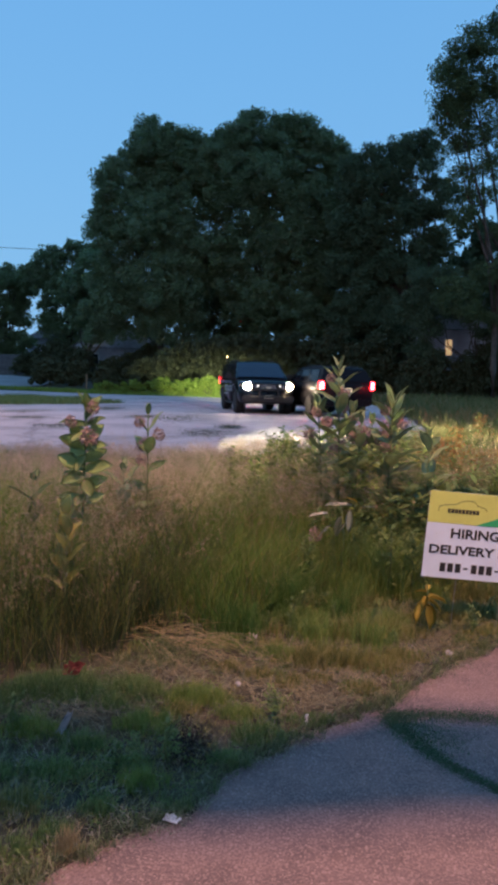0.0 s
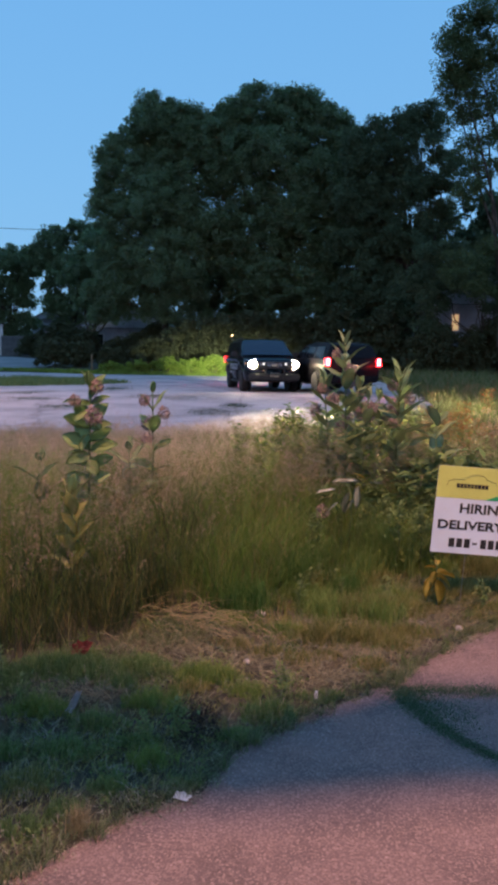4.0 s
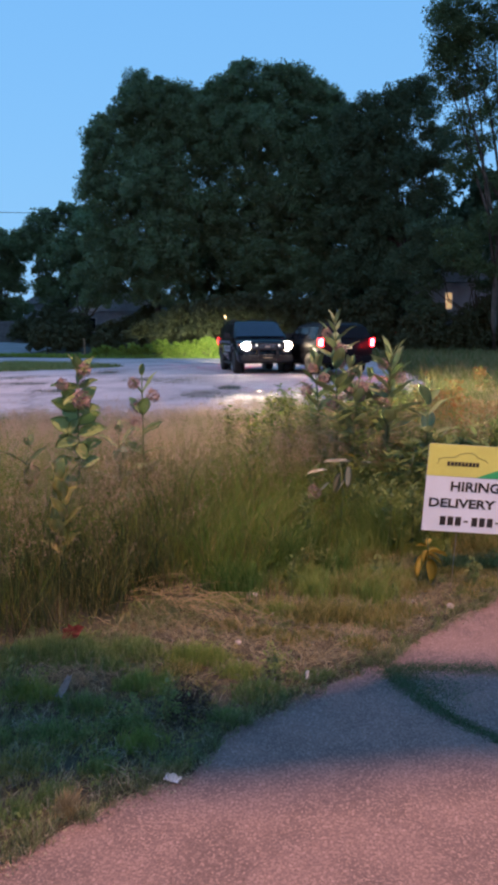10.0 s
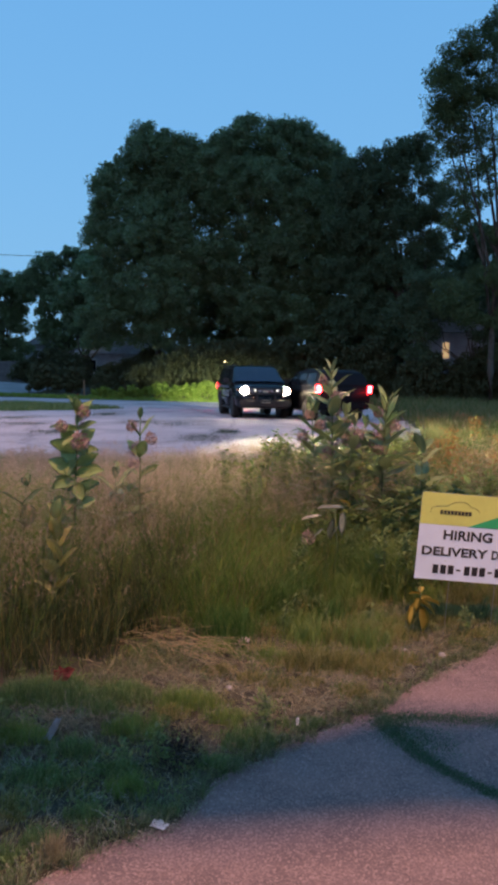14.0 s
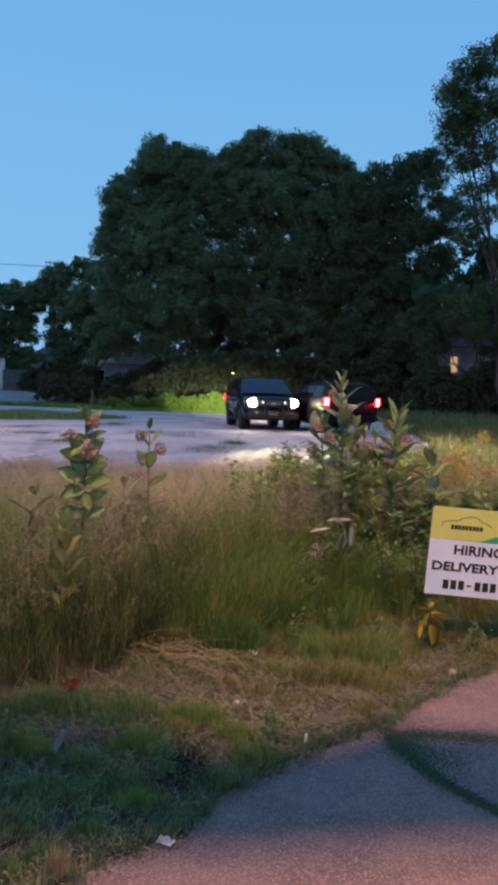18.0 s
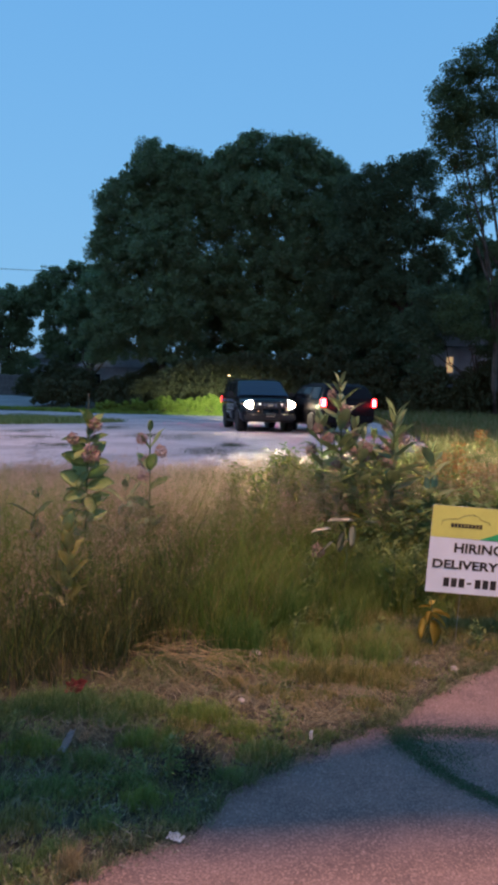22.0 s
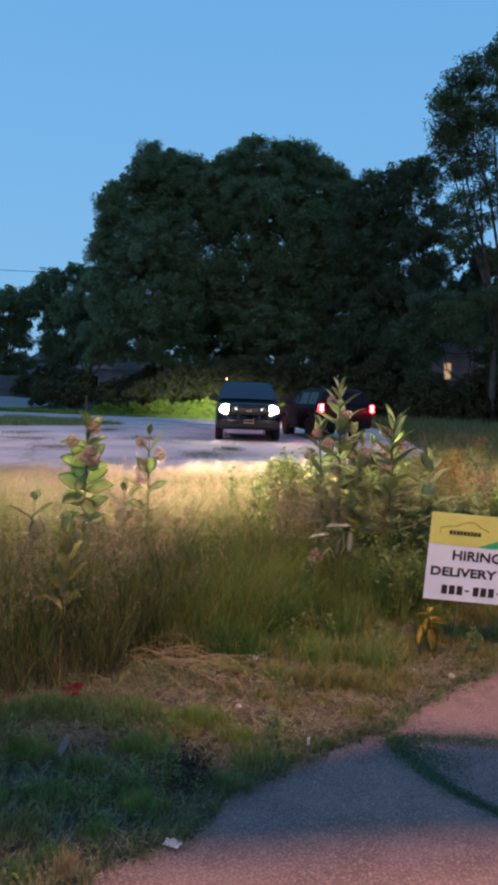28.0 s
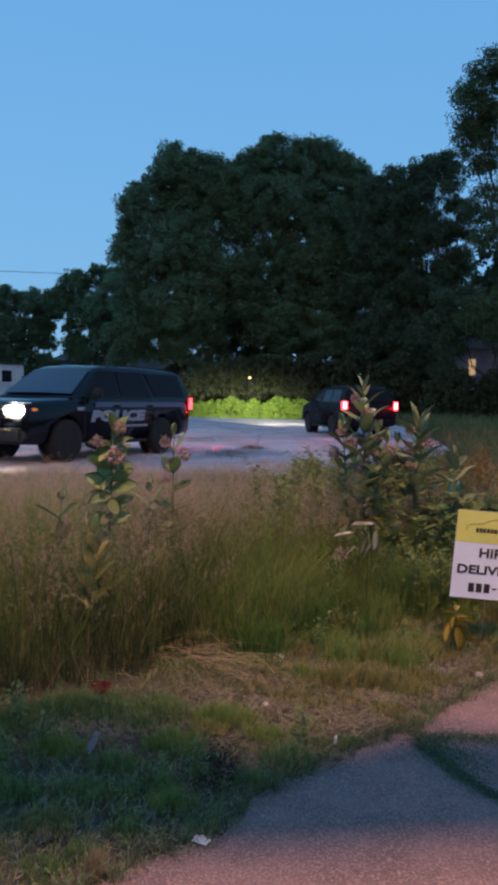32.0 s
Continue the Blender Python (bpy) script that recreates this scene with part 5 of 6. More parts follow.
def short_grass():
    g = np.random.default_rng(24)
    c = verge_spots(g, 26000)
    x, y = c[:, 0], c[:, 1]
    c = c[(bunching(x, y) - 0.9 * worn(x, y) + g.normal(0, 0.1, len(x)) > np.where(x < -0.2, -0.18, 0.0)) & (y < foot(x) - 0.1 * (x < 0))]
    x, y = c[:, 0], c[:, 1]
    h = np.interp(y, [1.6, 2.6, 3.2, 4.2], [0.018, 0.022, 0.032, 0.06]) * g.uniform(0.5, 1.5, len(c))
    dry = tuft_noise(x, y, 6.0, 19) + g.normal(0, 0.12, len(c)) + np.interp(x, [-0.6, -0.1, 0.4], [-0.2, 0.0, 0.25])
    for m, mat, label in ((dry <= 0.1, LAWN, "sparse low green grass between the mounds"), (dry > 0.1, LAWN_OCHRE, "sparse low ochre grass, partly dried out")):
        v, f = clumps(g, c[m], 14, g.uniform(0.006, 0.02, m.sum()), h[m], np.full(m.sum(), 0.0011), 2.2, 1.1)
        tagged(arrays("short_grass", v, f, mat), label, "grass", kind="stuff")


def ground_cover():
    """Small leaves of clover and other low weeds between the grass clumps."""
    g = np.random.default_rng(91)
    c = verge_spots(g, 4200)
    c = c[(tuft_noise(c[:, 0], c[:, 1], 17.0, 92) + g.normal(0, 0.1, len(c)) > 0.1) & (worn(c[:, 0], c[:, 1]) < 0.45)]
    n = 26
    p = np.repeat(c, n, 0)
    p[:, :2] += g.normal(0, 0.018, (len(p), 2))
    p[:, 2] = np.abs(g.normal(0.014, 0.014, len(p))) + 0.004
    v, f = leaf_faces(g, p, 0.0052, 0.75, 3)
    v[:, 2] = np.maximum(v[:, 2], 0.002)
    tagged(arrays("ground_cover", v, f, LEAF_LOW), "low clover-like weeds between the grass clumps", "weeds", kind="stuff")


def strands(g, q, length, width, rise):
    """Short straight strands lying about on the soil."""
    n = len(q)
    a = g.uniform(0, math.tau, n)
    L = g.uniform(0.3, 1.0, n) * length
    d = np.stack([np.cos(a) * L, np.sin(a) * L * 0.8, g.normal(0, rise, n)], 1)
    s = np.stack([-np.sin(a), np.cos(a), np.full(n, 0.4)], 1) * width
    v = np.stack([q - d - s, q - d + s, q + d + s, q + d - s], 1)
    v[:, :, 2] = np.maximum(v[:, :, 2], 0.004)
    return v.reshape(-1, 3), np.arange(4 * n).reshape(n, 4)


def thatch():
    g = np.random.default_rng(29)
    p = verge_spots(g, 190000, 0.01)
    x, y = p[:, 0], p[:, 1]
    open_ = (np.clip(0.35 - 0.9 * bunching(x, y), 0, 1) + worn(x, y)) * np.where(on_mound(x, y) > 0.15, 0.45, 1.0) * ((y < foot(x) - 0.12) | (x > -0.1))
    p = p[g.random(len(p)) < np.clip(np.interp(x, [-0.7, -0.05, 0.3], [0.42, 0.42, 0.5]) * open_ * 1.3 + 0.04, 0, 1)]
    far = p[:, 1] > 2.62
    p[:, 2] = g.uniform(0.004, 0.026, len(p))
    v, f = strands(g, p, np.where(far, 0.034, 0.022), np.where(far, 0.0008, 0.0007)[:, None], 0.011)
    warm = np.repeat((g.random(len(p)) < np.clip((p[:, 1] - 2.3) / 0.5, 0.1, 0.58)), 4)
    for m, mat, label in ((~warm, THATCH, "fine grey-brown dead grass lying on the verge"), (warm, STRAW, "bleached dead grass stems lying on the verge")):
        k = int(m.sum()) // 4
        tagged(arrays("thatch", v[m], np.arange(4 * k).reshape(k, 4), mat), label, "dead grass", kind="stuff")


def straw_mat():
    g = np.random.default_rng(24)
    spots = [(-0.28, 3.1, 0.13, 160), (0.1, 3.2, 0.22, 160), (0.45, 3.02, 0.2, 220), (0.85, 3.4, 0.2, 200), (0.22, 2.85, 0.14, 200), (-0.62, 2.62, 0.08, 160), (0.75, 3.8, 0.3, 300)]
    q = np.concatenate([np.stack([g.normal(x, s, n), g.normal(y, s * 0.5, n), g.uniform(0.005, 0.035, n)], 1) for x, y, s, n in spots])
    q = q[q[:, 1] > edge_y(q[:, 0]) + 0.02]
    v, f = strands(g, q, 0.05, 0.001, 0.012)
    tagged(arrays("dry_straw", v, f, STRAW), "scattered dry straw lying on the verge", "straw", kind="stuff")


def flattened_grass():
    """A swath of dead grass bent over and lying down toward the driveway."""
    g = np.random.default_rng(31)
    n, k = 52, 7
    u0 = g.uniform(0, 1, n)
    root = np.stack([-0.58 + 0.4 * u0 + g.normal(0, 0.05, n), 3.46 - 0.22 * u0 + g.normal(0, 0.05, n)], 1)
    ang = g.normal(-0.55, 0.42, n)
    L = g.uniform(0.2, 0.5, n)
    top = g.uniform(0.03, 0.09, n)
    t = np.linspace(0, 1, k)[None]
    bow = g.normal(0, 0.09, n)[:, None] * np.sin(math.pi * t)
    X = root[:, :1] + np.cos(ang)[:, None] * L[:, None] * t - np.sin(ang)[:, None] * bow
    Y = root[:, 1:] + np.sin(ang)[:, None] * L[:, None] * t + np.cos(ang)[:, None] * bow
    Z = 0.03 + top[:, None] * np.sin(math.pi * np.clip(t * 0.95 + 0.08, 0, 1)) ** 0.8
    w = 0.0013 * (1 - 0.6 * t)
    P = np.stack([X, Y, Z], -1)
    S = np.stack([-np.sin(ang), np.cos(ang), np.full(n, 0.5)], -1)[:, None] * w[..., None]
    v = np.stack([P - S, P + S], 2).reshape(-1, 3)
    i = (2 * k * np.arange(n)[:, None] + 2 * np.arange(k - 1)[None]).reshape(-1, 1)
    tagged(arrays("flattened_grass", v, i + np.array([[0, 1, 3, 2]]), STRAW_PALE), "swath of dead straw-coloured grass bent flat", "dead grass", kind="stuff")


def wiry_stems():
    """Thin dry stems that lean every way through the front of the field grass."""
    g = np.random.default_rng(33)
    for n, deep, west, width, mat, label in ((6500, 0.8, -1.8, 0.0009, LAWN_OCHRE, "thin tangled dry stems at the field edge"), (4200, 1.1, -0.4, 0.0013, TALL, "green blades bent every way through the field grass")):
        p = scatter(g, n, west, 1.6, 3.0, 5.2, lambda x, y: (y > foot(x) - 0.03) & (y < foot(x) + deep) & (abs(x) < 0.4 * y + 0.2))
        v, f = blades(g, p, g.uniform(0.12, 0.52, len(p)), np.full(len(p), width), 1.7, 0.7)
        tagged(arrays("wiry_stems", v, f, mat), label, "grass", kind="stuff")


def dry_tuft():
    g = np.random.default_rng(27)
    p = np.stack([g.normal(-0.465, 0.013, 260), g.normal(1.86, 0.013, 260), np.zeros(260)], 1)
    v, f = blades(g, p, g.uniform(0.03, 0.075, 260), np.full(260, 0.0012), 0.8)
    tagged(arrays("dry_tuft", v, f, STRAW_PALE), "small tuft of bleached dry grass", "grass")


def curved_green_band():
    g = np.random.default_rng(25)
    # middle line, widths and blade count of each dark green strip
    strips = [([(0.57, 2.71), (0.72, 2.73), (0.85, 2.72), (1.05, 2.70), (1.7, 2.70)], (0.03, 0.045, 0.05, 0.055), 12000),
              ([(0.57, 2.71), (0.59, 2.62), (0.65, 2.46), (0.73, 2.33), (0.83, 2.21), (1.1, 2.08)], (0.034, 0.028, 0.021, 0.026), 10000),
              ([(0.58, 2.68), (0.66, 2.6), (0.74, 2.5)], (0.05, 0.09, 0.08), 4200)]
    made = []
    for line, ws, n in strips:
        pts = np.array(wander(line, 0.006, 1, 0.01))
        k = g.integers(0, len(pts), n)
        w = np.interp(k / len(pts), np.linspace(0, 1, len(ws)), ws)
        q = pts[k] + g.normal(0, 0.75, (n, 2)) * w[:, None]
        q = q[tuft_noise(q[:, 0], q[:, 1], 9.0, 33) + g.normal(0, 0.3, n) > -0.45]
        made.append(np.concatenate([q, np.zeros((len(q), 1))], 1))
    p = np.concatenate(made)
    v, f = blades(g, p, g.uniform(0.001, 0.0055, len(p)), np.full(len(p), 0.0015), 1.5)
    tagged(arrays("green_band", v, f, GREEN_BAND), "very short dark green blades in a curved band on the asphalt", "moss", kind="stuff")


def verge_grass():
    g = np.random.default_rng(26)
    p = scatter(g, 34000, -30, 12, 42, 48.6, lambda x, y: (y > np.interp(x, [-16, -9, 4, 40], [47.2, 44.1, 42.4, 41.6])) & (y < np.interp(x, [-16, -9, 12], [48.5, 47.5, 47.0])))
    p[:, 2] = np.clip((p[:, 1] - 46) * 0.04, 0, 1)
    v, f = blades(g, p, g.uniform(0.06, 0.25, len(p)), np.full(len(p), 0.03), 0.8)
    tagged(arrays("verge_grass", v, f, LEAF_BUSH), "green verge grass at the far side of the road", "grass", kind="stuff")


def road_weeds():
    g = np.random.default_rng(28)
    p = scatter(g, 34000, -19, -5, 25, 38, lambda x, y: abs(y - 31.5) < (4.2 + 1.2 * tuft_noise(x, y, 1.2, 3)) * np.clip((-5.4 - x) / 3.0, 0, 1))
    p = p[tuft_noise(p[:, 0], p[:, 1], 1.8, 8) > -0.4]
    bare = [(-2.2, 21.4, 0.55, 1.3), (-3.2, 22.0, 0.4, 0.9), (-1.0, 16.3, 0.45, 0.9), (-5.2, 26.4, 0.4, 1.0), (-6.2, 20.2, 0.7, 0.6), (-4.6, 17.4, 0.5, 0.5), (-7.4, 23.0, 0.7, 0.9), (-0.5, 18.4, 0.3, 0.6)]
    w = np.concatenate([np.stack([g.normal(x, a * 0.7, 1000), g.normal(y, b * 0.7, 1000), np.zeros(1000)], 1) for x, y, a, b in bare])
    v, f = blades(g, w, g.uniform(0.005, 0.035, len(w)), np.full(len(w), 0.005), 2.0)
    tagged(arrays("road_moss", v, f, LEAF_SHADE), "dark low growth in worn patches of the road", "moss", kind="stuff")
    v, f = blades(g, p, g.uniform(0.04, 0.2, len(p)), np.full(len(p), 0.018), 1.2)
    tagged(arrays("road_weeds", v, f, LEAF_LOW), "low dull weeds growing in the worn road", "grass", kind="stuff")


def rough_grass():
    """Unmown ground beside the stopped car, out to the trees."""
    g = np.random.default_rng(35)
    c = scatter(g, 5200, 3.0, 24, 12.5, 44, lambda x, y: (x > np.interp(y, [12, 14, 18, 25, 33, 42], [1.0, 3.2, 4.7, 5.6, 6.4, 6.6]) + g.exponential(0.12, len(x))) & (x < 0.42 * y + 1.5))
    y = c[:, 1]
    h = np.interp(y, [12, 20, 44], [0.55, 0.5, 0.6]) * g.uniform(0.4, 1.2, len(c))
    v, f = clumps(g, c, 13, g.uniform(0.08, 0.3, len(c)), h, 0.002 + 0.0007 * y, 0.9, 0.5)
    tagged(arrays("rough_grass", v, f, TALL_OLIVE), "dark rough grass on unmown ground by the road", "grass", kind="stuff")


def outer_grass():
    """The same field and verge where it goes on to both sides."""
    g = np.random.default_rng(39)
    c = scatter(g, 4200, -26, 26, 0.8, 13.0, lambda x, y: (y > np.where(abs(x) < 6, edge_y(x), 2.0) + 0.1) & (y < 10.4 + np.clip(x, 0, 3.5) * 0.7) & (abs(x) > 0.46 * y + 0.3))
    x, y = c[:, 0], c[:, 1]
    h = np.where(y > foot(x), 0.5, 0.1) * g.uniform(0.5, 1.2, len(c))
    v, f = clumps(g, c, 12, np.where(y > foot(x), 0.12, 0.07), h, np.full(len(c), 0.006), 0.9, 0.5)
    tagged(arrays("field_grass", v, f, TALL_OLIVE), "olive field grass going on beside the lot", "grass", kind="stuff")


tall_grass()
outer_grass()
rough_grass()
seed_heads()
grass_mounds()
short_grass()
ground_cover()
thatch()
straw_mat()
flattened_grass()
wiry_stems()
dry_tuft()


def edge_crumbs():
    """Grit, soil and bits of dead grass along the broken edge of the asphalt."""
    g = np.random.default_rng(37)
    x = g.uniform(-0.9, 1.9, 9000)
    y = edge_y(x) - np.abs(g.normal(0, 0.04, 9000)) + 0.02
    p = np.stack([x, y, g.uniform(0.001, 0.004, 9000)], 1)
    p = p[tuft_noise(x, y, 12.0, 38) + g.normal(0, 0.3, 9000) > -0.1]
    v, f = leaf_faces(g, p, 0.0042)
    v[:, 2] = np.clip(v[:, 2], 0.001, 0.006)
    tagged(arrays("edge_grit", v, f, THATCH), "grit and dead bits along the broken asphalt edge", "grit", kind="stuff")
    q = scatter(g, 16000, -1.0, 2.0, 1.2, 4.2, lambda x, y: abs(y - edge_y(x) - 0.02) < 0.05)
    q, n = q[:260], min(260, len(q))
    v, f = clumps(g, q, 26, g.uniform(0.006, 0.016, n), g.uniform(0.02, 0.055, n), np.full(n, 0.0011), 1.5, 0.7)
    tagged(arrays("edge_grass", v, f, LAWN), "ragged fringe of grass over the asphalt edge", "grass", kind="stuff")


edge_crumbs()
curved_green_band()
verge_grass()
road_weeds()


# ---- plants one can tell apart ----
def leaf_mesh(name, length, width, mat, droop=0.25, fold=0.12):
    """A broad pointed leaf along +y with a raised rim, a midrib fold and a little thickness."""
    bm = bmesh.new()
    rows = []
    for u in np.linspace(0, 1, 7):
        w = width * (math.sin(math.pi * min(1, u * 0.93 + 0.05)) ** 0.75) * 0.5
        z = -droop * length * u * u + 0.012 * length * math.sin(9 * u)
        rows.append([bm.verts.new((s * w, length * u, z + abs(s) * w * fold * 4 + 0.14 * w * s * math.sin(8 * u + s))) for s in (-1, -0.5, 0, 0.5, 1)])
    for a, b in zip(rows, rows[1:]):
        for k in range(4):
            bm.faces.new((a[k], a[k + 1], b[k + 1], b[k]))
    bmesh.ops.solidify(bm, geom=bm.faces, thickness=0.0012)
    me = bpy.data.meshes.new(name)
    bm.to_mesh(me)
    bm.free()
    for f in me.polygons:
        f.use_smooth = True
    me.materials.append(mat)
    return me


def umbel_mesh(seed, r):
    g = np.random.default_rng(seed)
    d = g.normal(size=(60, 3))
    d /= np.linalg.norm(d, axis=1, keepdims=True)
    v, f = leaf_faces(g, np.repeat(d * r * g.uniform(0.75, 1.0, (60, 1)), 4, 0) + g.normal(0, r * 0.12, (240, 3)), r * 0.22)
    me = bpy.data.meshes.new("flower_head")
    me.from_pydata(v.tolist(), [], f.tolist())
    me.materials.append(BLOOM)
    return me


MILK_LEAF = leaf_mesh("leaf", 0.175, 0.078, LEAF_OLIVE, 0.2, 0.05)
BROAD_LEAF = leaf_mesh("leaf", 0.135, 0.08, LEAF_OLIVE, 0.2, 0.08)
DARK_LEAF = leaf_mesh("leaf", 0.175, 0.085, LEAF_MILK, 0.25, 0.1)
NARROW_LEAF = leaf_mesh("leaf", 0.19, 0.066, LEAF_MILK, 0.3, 0.05)
UMBEL = umbel_mesh(5, 0.043)


def milkweed(x, y, height, pairs, scale, heads, turn, bend=(0, 0), leaf=None, label="tall milkweed with broad oval leaves and pink flower heads"):
    t = tagged(empty("milkweed", Matrix.Translation((x, y, 0))), label, "plant", "milkweeds")
    g = np.random.default_rng(int(abs(x) * 1000 + height * 100))
    def at(z):
        u = z / height
        return Vector((bend[0] * u * u, bend[1] * u * u, z))
    bm = bmesh.new()
    tube(bm, [at(height * k / 6) - Vector((0, 0, 0.02 * (k == 0))) for k in range(7)], [0.0085 - 0.0008 * k for k in range(7)], 7)
    part("stem", bm, STEM, t, smooth=True)
    z0 = height * 0.26
    for i in range(pairs):
        u = i / (pairs - 1)
        z = z0 + (height * 0.985 - z0) * u
        for s in (0, math.pi):
            a = turn + i * 1.41 + s + g.normal(0, 0.15)
            ob = link("leaf", leaf or MILK_LEAF, None, t)
            size = scale * (0.75 + 0.55 * math.sin(math.pi * min(1, 0.25 + u * 0.62))) * (0.62 if u > 0.93 else 1) * g.uniform(0.9, 1.1)
            tilt = radians(26 + 46 * u ** 1.8 + g.normal(0, 8))
            ob.matrix_local = Matrix.Translation(at(z)) @ Matrix.Rotation(a, 4, "Z") @ Matrix.Rotation(tilt, 4, "X") @ Matrix.Rotation(g.normal(0, 0.2), 4, "Y") @ Matrix.Scale(size, 4)
    for i in range(heads):
        z = height * (0.94 - 0.075 * i)
        a = turn + 2.6 + i * 2.3
        ob = link("flower_head", UMBEL, None, t, "pink flower head" if i == 0 else "")
        r = 0.06 + 0.012 * i
        ob.matrix_local = Matrix.Translation(at(z) + Vector((math.cos(a) * r, math.sin(a) * r, 0.0))) @ Matrix.Rotation(a, 4, "Z") @ Matrix.Scale(0.85 + 0.1 * (i % 3), 4)
    return t


def roadside_milkweed():
    t = tagged(empty("milkweed", Matrix.Translation((-0.945, 4.1, 0))), "tall milkweed with broad oval leaves and pink flower heads", "plant", "milkweeds")
    bm = bmesh.new()
    tube(bm, [(0.0006 * k * k, 0, 0.18 * k - 0.02 * (k == 0)) for k in range(7)], [0.0095 - 0.0008 * k for k in range(7)], 7)
    part("stem", bm, STEM, t, smooth=True)
    # height, way round, lift, size, roll
    for z, a, tilt, k, roll in ((1.05, 85, 78, 1.1, 0.1), (1.03, -70, 66, 1.2, 0.5), (1.09, 170, 82, 0.75, 0.0), (1.08, -25, 84, 0.6, 0.0), (0.99, 88, 16, 1.2, -0.35), (0.99, -96, 34, 0.9, 0.6), (0.95, 150, -10, 0.9, -0.3), (0.94, -140, -25, 0.95, 0.3),
                                (0.91, 70, 42, 1.05, -0.9), (0.9, -65, 50, 1.1, 0.8), (0.87, 105, 28, 1.15, -1.0), (0.86, -110, 20, 1.0, 0.7), (0.83, 160, -35, 0.95, 0.2), (0.8, 60, 40, 1.05, -0.7), (0.79, -75, 35, 1.05, 0.9), (0.75, 98, 30, 1.25, -1.1),
                                (0.74, -100, 18, 1.2, 0.9), (0.71, 140, -5, 1.1, -0.7), (0.69, -150, -30, 1.0, 0.4), (0.65, 80, 36, 1.1, -0.9), (0.64, -85, 30, 1.05, 0.9), (0.6, 170, -15, 0.95, 0.0), (0.56, 100, 22, 1.0, -0.8), (0.55, -75, 28, 0.95, 0.8), (0.48, 125, 10, 0.9, -0.6)):
        ob = link("leaf", BROAD_LEAF, None, t)
        ob.matrix_local = Matrix.Translation((0.0006 * (z / 0.18) ** 2, 0, z)) @ Matrix.Rotation(radians(a), 4, "Z") @ Matrix.Rotation(radians(tilt), 4, "X") @ Matrix.Rotation(roll, 4, "Y") @ Matrix.Scale(k, 4)
    for x, y, z, k in ((-0.06, -0.04, 1.02, 0.8), (0.06, -0.02, 1.1, 0.85), (0.05, -0.08, 0.94, 1.2), (0.03, 0.03, 1.03, 0.7)):
        ob = link("flower_head", UMBEL, None, t, "pink flower head")
        ob.matrix_local = Matrix.Translation((x, y, z)) @ Matrix.Scale(k, 4)


roadside_milkweed()
milkweed(-0.66, 4.7, 1.05, 7, 0.85, 4, 1.2, label="slender milkweed with small leaves and pink flower heads")
milkweed(-1.27, 4.2, 0.66, 5, 0.85, 0, 0.3, (0.02, 0), DARK_LEAF, label="short dark milkweed without flowers in the grass")
milkweed(-0.79, 4.55, 0.68, 6, 0.9, 0, 2.2, (0, 0), DARK_LEAF, label="short dark milkweed without flowers in the grass")
milkweed(0.66, 5.2, 1.38, 17, 1.0, 6, 0.2, (-0.03, 0), NARROW_LEAF, label="tall bushy milkweed with large leaves and pink flower heads")
milkweed(1.0, 5.15, 1.15, 15, 1.05, 4, 0.9, (0.02, 0), NARROW_LEAF)
milkweed(0.56, 5.35, 1.12, 10, 0.95, 3, 1.7, (-0.06, 0), NARROW_LEAF)
milkweed(0.78, 5.5, 1.05, 8, 1.1, 3, 2.0, (0, 0), DARK_LEAF)
milkweed(0.74, 5.02, 1.0, 10, 0.95, 2, 2.6, (0.04, 0), NARROW_LEAF)
milkweed(0.92, 5.3, 0.98, 9, 1.0, 2, 0.5, (-0.02, 0), NARROW_LEAF)
milkweed(1.25, 5.0, 0.92, 8, 0.9, 0, 0.4, (0, 0), DARK_LEAF, label="dark milkweed without flowers among the weeds")


def yellow_milkweed():
    t = tagged(empty("yellowing_milkweed", Matrix.Translation((-0.9, 3.55, 0))), "low milkweed with pale yellow-green leaves", "plant")
    bm = bmesh.new()
    tube(bm, [(0, 0, -0.02), (0.01, 0, 0.3), (0.0, 0, 0.6)], [0.008, 0.007, 0.004], 6)
    part("stem", bm, STEM, t, smooth=True)
    me = leaf_mesh("leaf", 0.17, 0.09, leafy("yellow_green_leaf", [(0.4, 0.42, 0.17), (0.47, 0.47, 0.2), (0.34, 0.37, 0.13)], 0.4, 0.75))
    for i in range(14):
        z = 0.16 + 0.032 * i
        ob = link("leaf", me, None, t)
        ob.matrix_local = Matrix.Translation((0, 0, z)) @ Matrix.Rotation(i * 2.2, 4, "Z") @ Matrix.Rotation(radians(52 + 2.4 * i), 4, "X") @ Matrix.Rotation(0.5 * math.sin(i * 5.0), 4, "Y") @ Matrix.Scale(1.0 - 0.03 * abs(i - 5), 4)


yellow_milkweed()


